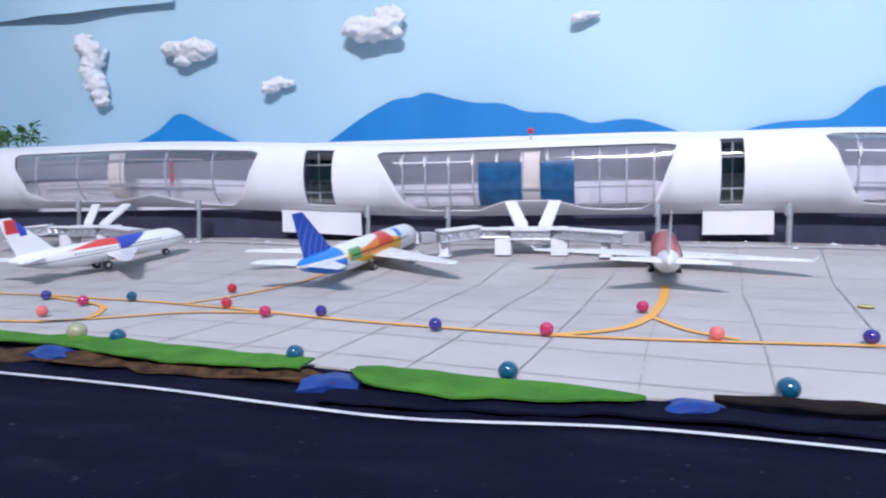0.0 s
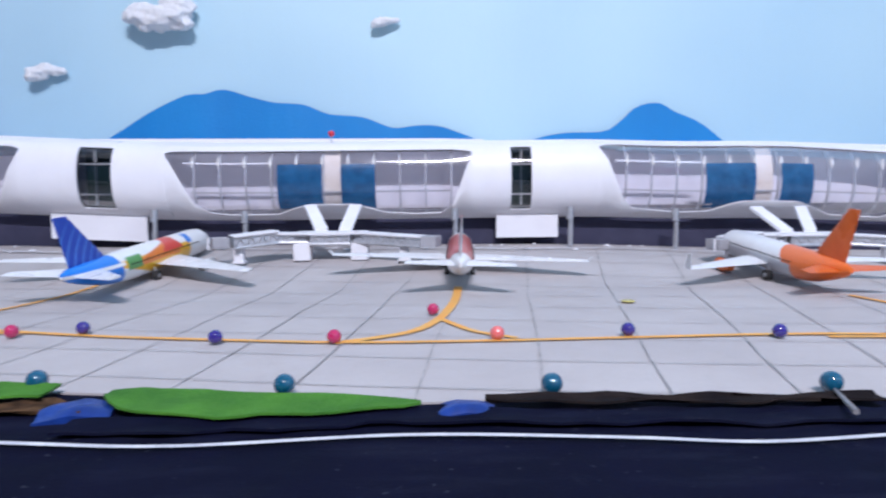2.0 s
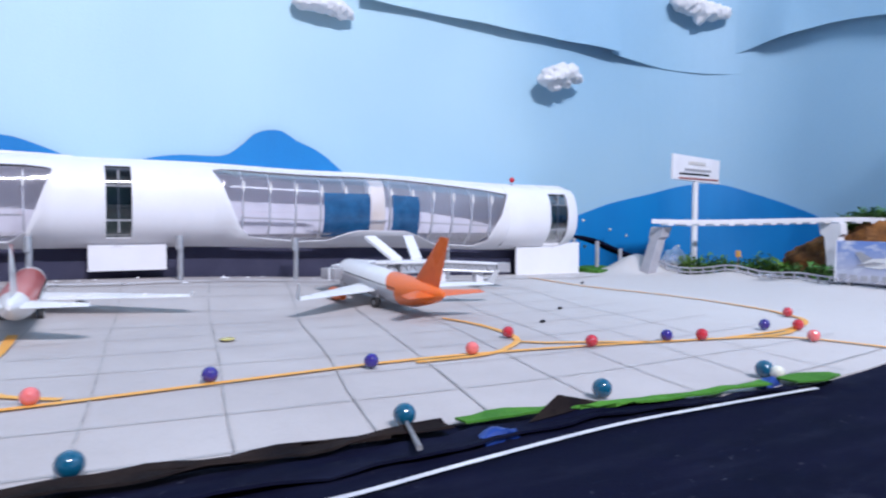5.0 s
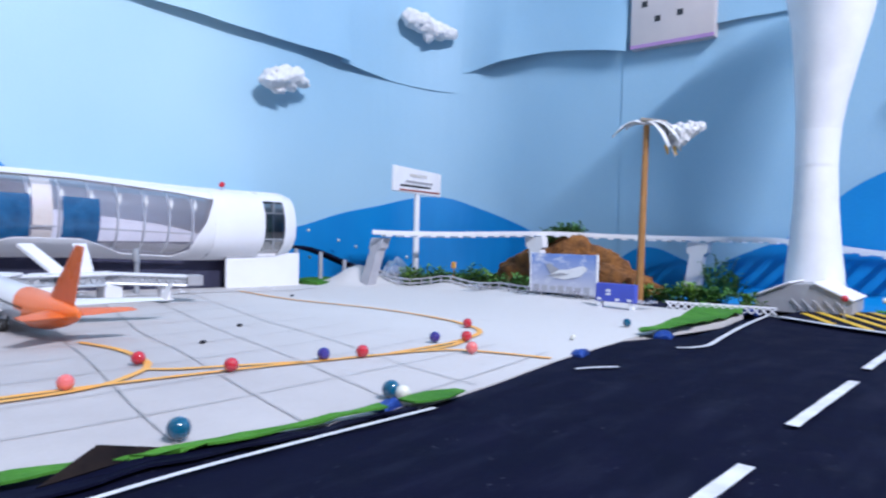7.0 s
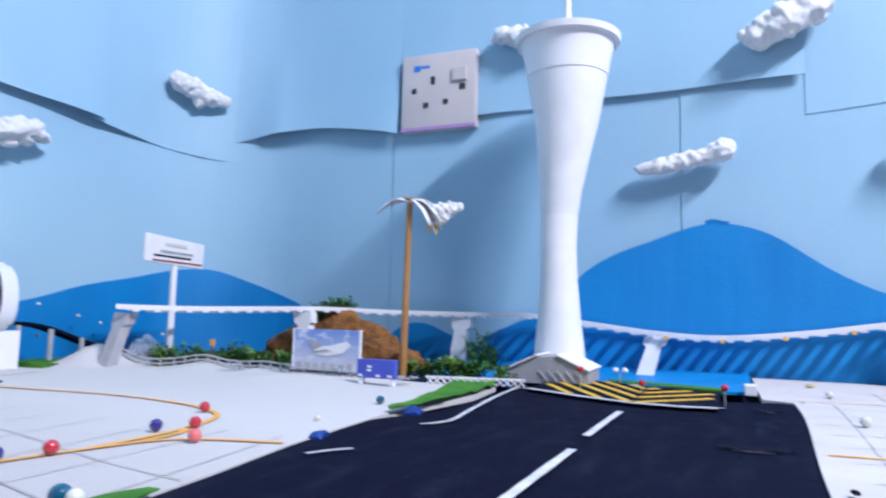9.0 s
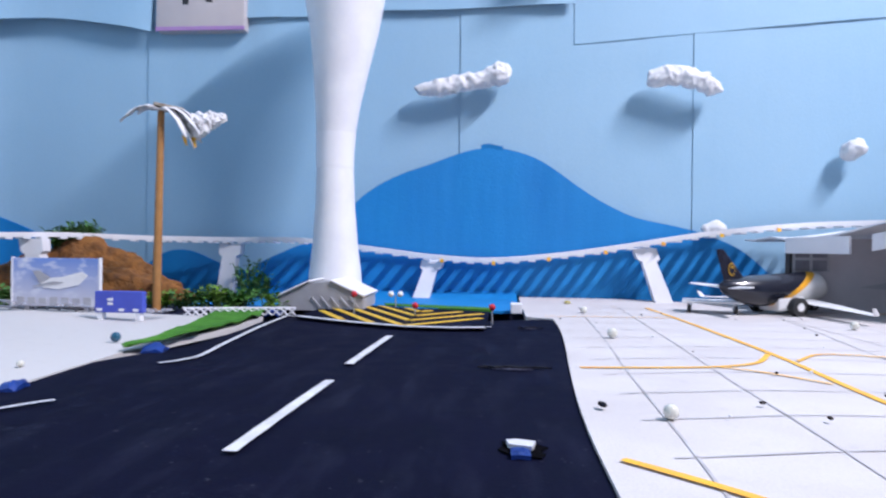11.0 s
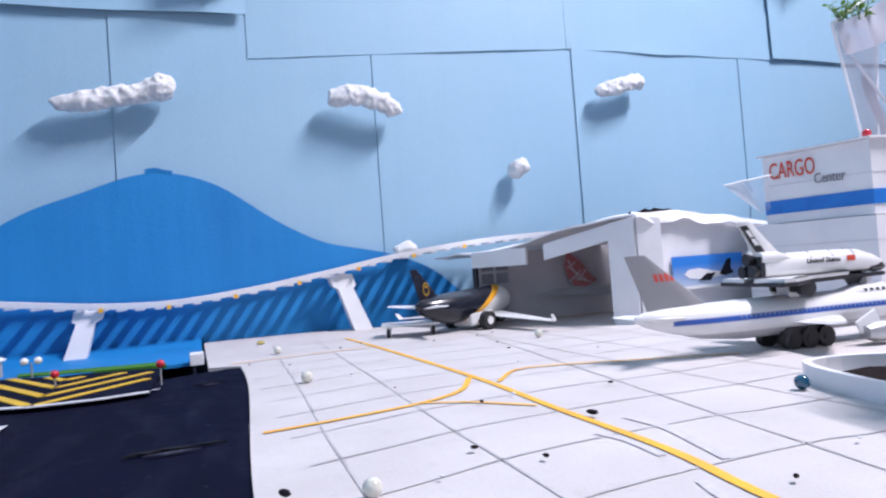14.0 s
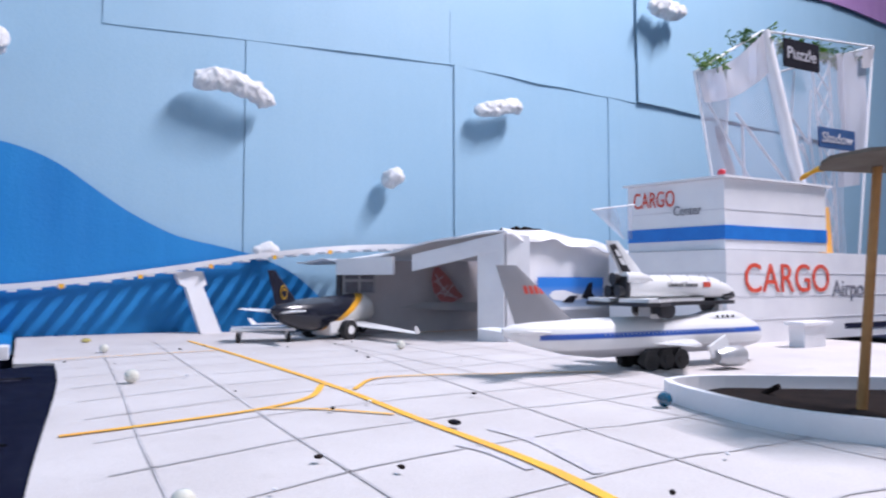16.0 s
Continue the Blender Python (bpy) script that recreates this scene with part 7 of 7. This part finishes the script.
for k in range(6):
    u = k / 5
    x, y, z = 5.3 + 1.1 * u, 5.18 - 0.48 * u, 0.36 - 0.30 * ease(u)
    part("ramp_post", rodded((x, y, 0.0), (x, y, max(0.03, z - 0.02)), 0.02, n=8), CLOTH_GREY, road_up)
lawn = part("grass_strip", sheet(10, 6, lambda u, v: (5.22 + 0.55 * u, 4.75 + 0.55 * v, 0.05 + 0.02 * noise.noise(Vector((u * 4, v * 4, 0)))), 0.05), GREEN_PAPER, smooth=True)
tagged(lawn, "green paper lawn beside the terminal end", "grass strip")
crumple = part("crumpled_film", sheet(14, 10, lambda u, v: (5.78 + 0.42 * u, 4.42 + 0.22 * v, 0.10 + 0.17 * math.sin(math.pi * u) * math.sin(math.pi * min(1, v * 1.3)) + 0.06 * noise.noise(Vector((u * 5, v * 5, 3))))), FILM, smooth=True)
tagged(crumple, "crumpled clear plastic heap at the apron corner", "plastic heap")

# hoarding on a post near the corner
hoard = thing("sign_board", "white sign board on a tall white post", "sign", (6.24, 4.50, 0.0))
part("post", rodded((0, 0.0, 0.0), (0, 0, 0.90), 0.030, 0.028, 14), WHITE_CARD, hoard, smooth=True)
part("board", boxed((-0.01, -0.01, 1.015), (0.82, 0.03, 0.24), 0.008, (0, 1.5, 0)), WHITE_CARD, hoard, "white card board")
part("grey_bar", boxed((0.0, -0.027, 1.005), (0.46, 0.006, 0.022)), GREY_CARD, hoard)
part("grey_bar", boxed((-0.06, -0.027, 0.965), (0.52, 0.006, 0.018)), BLACK_PLASTIC, hoard)
part("red_bar", boxed((0.02, -0.027, 0.922), (0.70, 0.006, 0.016)), surface("dull_red_ink", (0.35, 0.10, 0.08), (0.25, 0.08, 0.07), 200, 0.7), hoard)
part("pale_bar", boxed((-0.02, -0.027, 1.07), (0.30, 0.006, 0.03)), surface("pale_grey_ink", (0.5, 0.48, 0.46), (0.6, 0.58, 0.56), 200, 0.7), hoard)
hoard.rotation_euler.z = radians(8)
for x, y, z in ((5.62, 5.4, 0.50), (6.1, 5.5, 0.40), (6.35, 5.5, 0.33), (5.6, 5.35, 0.23), (6.85, 5.2, 0.22)):
    bead("pearl", x, y, 0.016, "tiny pearl bead stuck on the blue mountain", z)

# billboard
board = thing("billboard", "billboard with a printed sky and white aircraft", "billboard", (6.0, 2.70, 0.06), -90.0)
net = Net("printed_sky_poster")
x, y, z = net.xyz()
sky = net.mix(net.ramp(z, 0.02, 0.30), (0.55, 0.55, 0.62), (0.16, 0.26, 0.58))
net.colour(net.mix(net.ramp(net.noise(140, 4, stretch=(0.5, 1, 1)), 0.52, 0.68), sky, (0.66, 0.68, 0.76)))
net.rough(0.4)
part("print", boxed((0, 0, 0.155), (0.59, 0.016, 0.31), 0.004), net.mat, board, "sky-blue printed poster")
part("white_aircraft", slab([(-0.08, 0.12), (0.02, 0.11), (0.16, 0.14), (0.22, 0.20), (0.18, 0.225), (0.05, 0.19), (-0.02, 0.185), (-0.10, 0.16)], 0.003, "y"), WHITE_PAINT, board).location.y = -0.013 * D
part("grey_wing", slab([(-0.16, 0.125), (0.0, 0.14), (0.06, 0.155), (-0.02, 0.16)], 0.003, "y"), GREY_CARD, board).location.y = -0.017 * D
for s in (-1, 1):
    part("frame_edge", boxed((s * 0.295, 0, 0.155), (0.012, 0.022, 0.32)), WHITE_CARD, board)
    part("leg", boxed((s * 0.2, 0.012, -0.03), (0.03, 0.02, 0.07)), GREY_CARD, board)
part("aircraft_tail", slab([(-0.10, 0.15), (-0.15, 0.225), (-0.11, 0.23), (-0.03, 0.185)], 0.003, "y"), GREY_CARD, board).location.y = -0.017 * D
for k in range(7):
    part("print_bar", boxed((-0.235 + 0.075 * k, -0.0105, 0.035), (0.05, 0.003, 0.05 - 0.008 * (k % 3))), CLOTH_GREY, board)
box_sign = thing("blue_sign_box", "blue sign box with small white marks", "sign", (5.80, 2.15, 0.0), -90.0)
part("panel", boxed((0, 0, 0.115), (0.30, 0.05, 0.13), 0.006), surface("violet_blue_card", (0.07, 0.10, 0.50), (0.06, 0.08, 0.42), 100, 0.5), box_sign)
for dx, dz in ((-0.05, 0.13), (-0.05, 0.105), (-0.12, 0.068), (0.02, 0.068), (0.11, 0.068)):
    part("white_mark", boxed((dx, -0.027, dz), (0.032, 0.004, 0.016)), WHITE_CARD, box_sign)
for s in (-1, 1):
    part("foot", boxed((s * 0.12, 0, 0.025), (0.03, 0.04, 0.05)), WHITE_CARD, box_sign)

# paper palm on a bamboo stick
palm = thing("paper_palm", "paper palm with white drooping fronds on a bamboo stick", "palm", (6.40, 2.22, 0.0), 24.0)
part("trunk", rodded((0, 0.02, 0.0), (0.0, 0.0, 1.40), 0.030, 0.023, 12), WOOD, palm, "light brown bamboo stick", smooth=True)
for k, (a, l, droop) in enumerate(((92, 0.26, 0.10), (70, 0.17, 0.03), (-90, 0.24, 0.08), (-108, 0.27, 0.17), (-72, 0.28, 0.20), (-122, 0.20, 0.20), (-96, 0.22, 0.26))):
    def frond(u, v):
        w = 0.055 * math.sin(math.pi * min(1.0, 0.15 + 0.85 * u)) + 0.012
        p = Vector((u * l, (v - 0.5) * 2 * w, 1.41 + 0.04 * math.sin(u * 3) - droop * u * u - 0.03 * abs(v - 0.5) + 0.012 * noise.noise(Vector((u * 6, v * 4, k)))))
        return Matrix.Rotation(radians(a), 3, "Z") @ p
    fr = part("frond", sheet(8, 4, frond), WHITE_CARD if k % 3 else COTTON, palm, "white paper frond", smooth=True)
    mod = fr.modifiers.new("paper", "SOLIDIFY")
    mod.thickness = 0.005 * D
tuft = bmesh.new()
for k, (y, z, q) in enumerate(((-0.20, 1.33, 0.06), (-0.27, 1.33, 0.075), (-0.33, 1.36, 0.06), (-0.40, 1.38, 0.035), (-0.24, 1.27, 0.055))):
    ico = bmesh.ops.create_icosphere(tuft, subdivisions=4, radius=q)
    for v in ico["verts"]:
        d = v.co.normalized()
        v.co = Vector((0.02, y, z)) + v.co * (1 + 0.3 * noise.noise(d * 2 + Vector((k, 0, 0))) + 0.22 * noise.noise(d * 7 + Vector((k, 5, 0))))
part("cotton_tuft", tuft, COTTON, palm, "white cotton tuft", smooth=True)
for y, z in ((-0.15, 1.24), (-0.21, 1.23)):
    part("yellow_tip", rodded((0.02, y, z), (0.03, y - 0.015, z - 0.07), 0.016, 0.007, 6), YELLOW_TAPE, palm)
bud = boxed((0, -0.05, 1.425), (0.09, 0.20, 0.025), 0.010, (8, 0, 0))
part("bud", bud, surface("stained_paper", (0.42, 0.38, 0.32), (0.12, 0.09, 0.06), 420, 0.8), palm, "brown-stained paper cap")

# ---- wall socket ----
socket = thing("wall_socket", "ivory plastic wall socket plate with switch", "wall socket", wall_at(10.605, 2.905, 0.0), -90.0)
part("plate", boxed((0, -0.06, 0), (0.87, 0.12, 0.86), 0.03), PLATE, socket, "ivory plate", smooth=True)
part("lower_edge", boxed((0, -0.118, -0.405), (0.86, 0.010, 0.035)), PURPLE, socket, "purple smudge along the lower edge")
for dx, dz, w, h in ((-0.28, 0.02, 0.06, 0.06), (-0.06, 0.12, 0.05, 0.09), (0.09, -0.13, 0.06, 0.06), (-0.14, -0.15, 0.06, 0.06), (0.28, 0.02, 0.07, 0.07)):
    part("pin_hole", boxed((dx, -0.1205, dz), (w, 0.006, h), 0.0), BLACK_PLASTIC, socket)
part("switch", boxed((0.25, -0.13, 0.16), (0.16, 0.03, 0.15), 0.01), PLATE, socket, "rocker switch")
# Grey strip laid on the plate as the rocker's shadow
part("switch_painted_shadow", boxed((0.25, -0.1215, 0.075), (0.17, 0.004, 0.02)), GREY_CARD, socket)
part("blue_mark", boxed((-0.25, -0.1205, 0.27), (0.08, 0.004, 0.07)), BLUE_INK, socket)
part("blue_mark", boxed((-0.15, -0.1205, 0.28), (0.10, 0.004, 0.03)), BLUE_INK, socket)

tag = thing("orange_tag", "small orange tag on a stick in the corner garden", "tag", (6.25, 4.02, 0.0))
part("stick", rodded((0, 0, 0), (0, 0, 0.20), 0.006, n=6), WOOD, tag)
part("flag", boxed((0, 0, 0.215), (0.012, 0.05, 0.06), 0.004), ORANGE_TAPE, tag)
for k, (x, y) in enumerate(((6.0, 3.55), (6.05, 2.95), (6.05, 2.62), (5.95, 2.02))):
    t = part("plastic_scrap", sheet(8, 6, lambda u, v: ((u - 0.5) * 0.20, (v - 0.5) * 0.16, 0.04 + 0.05 * abs(noise.noise(Vector((u * 4, v * 4, k)))))), FILM, smooth=True)
    t.location = (x * D, y * D, ground(x, y) * D)
    tagged(t, "crumpled clear plastic scrap by the corner garden", "plastic scrap", "plastic scraps")
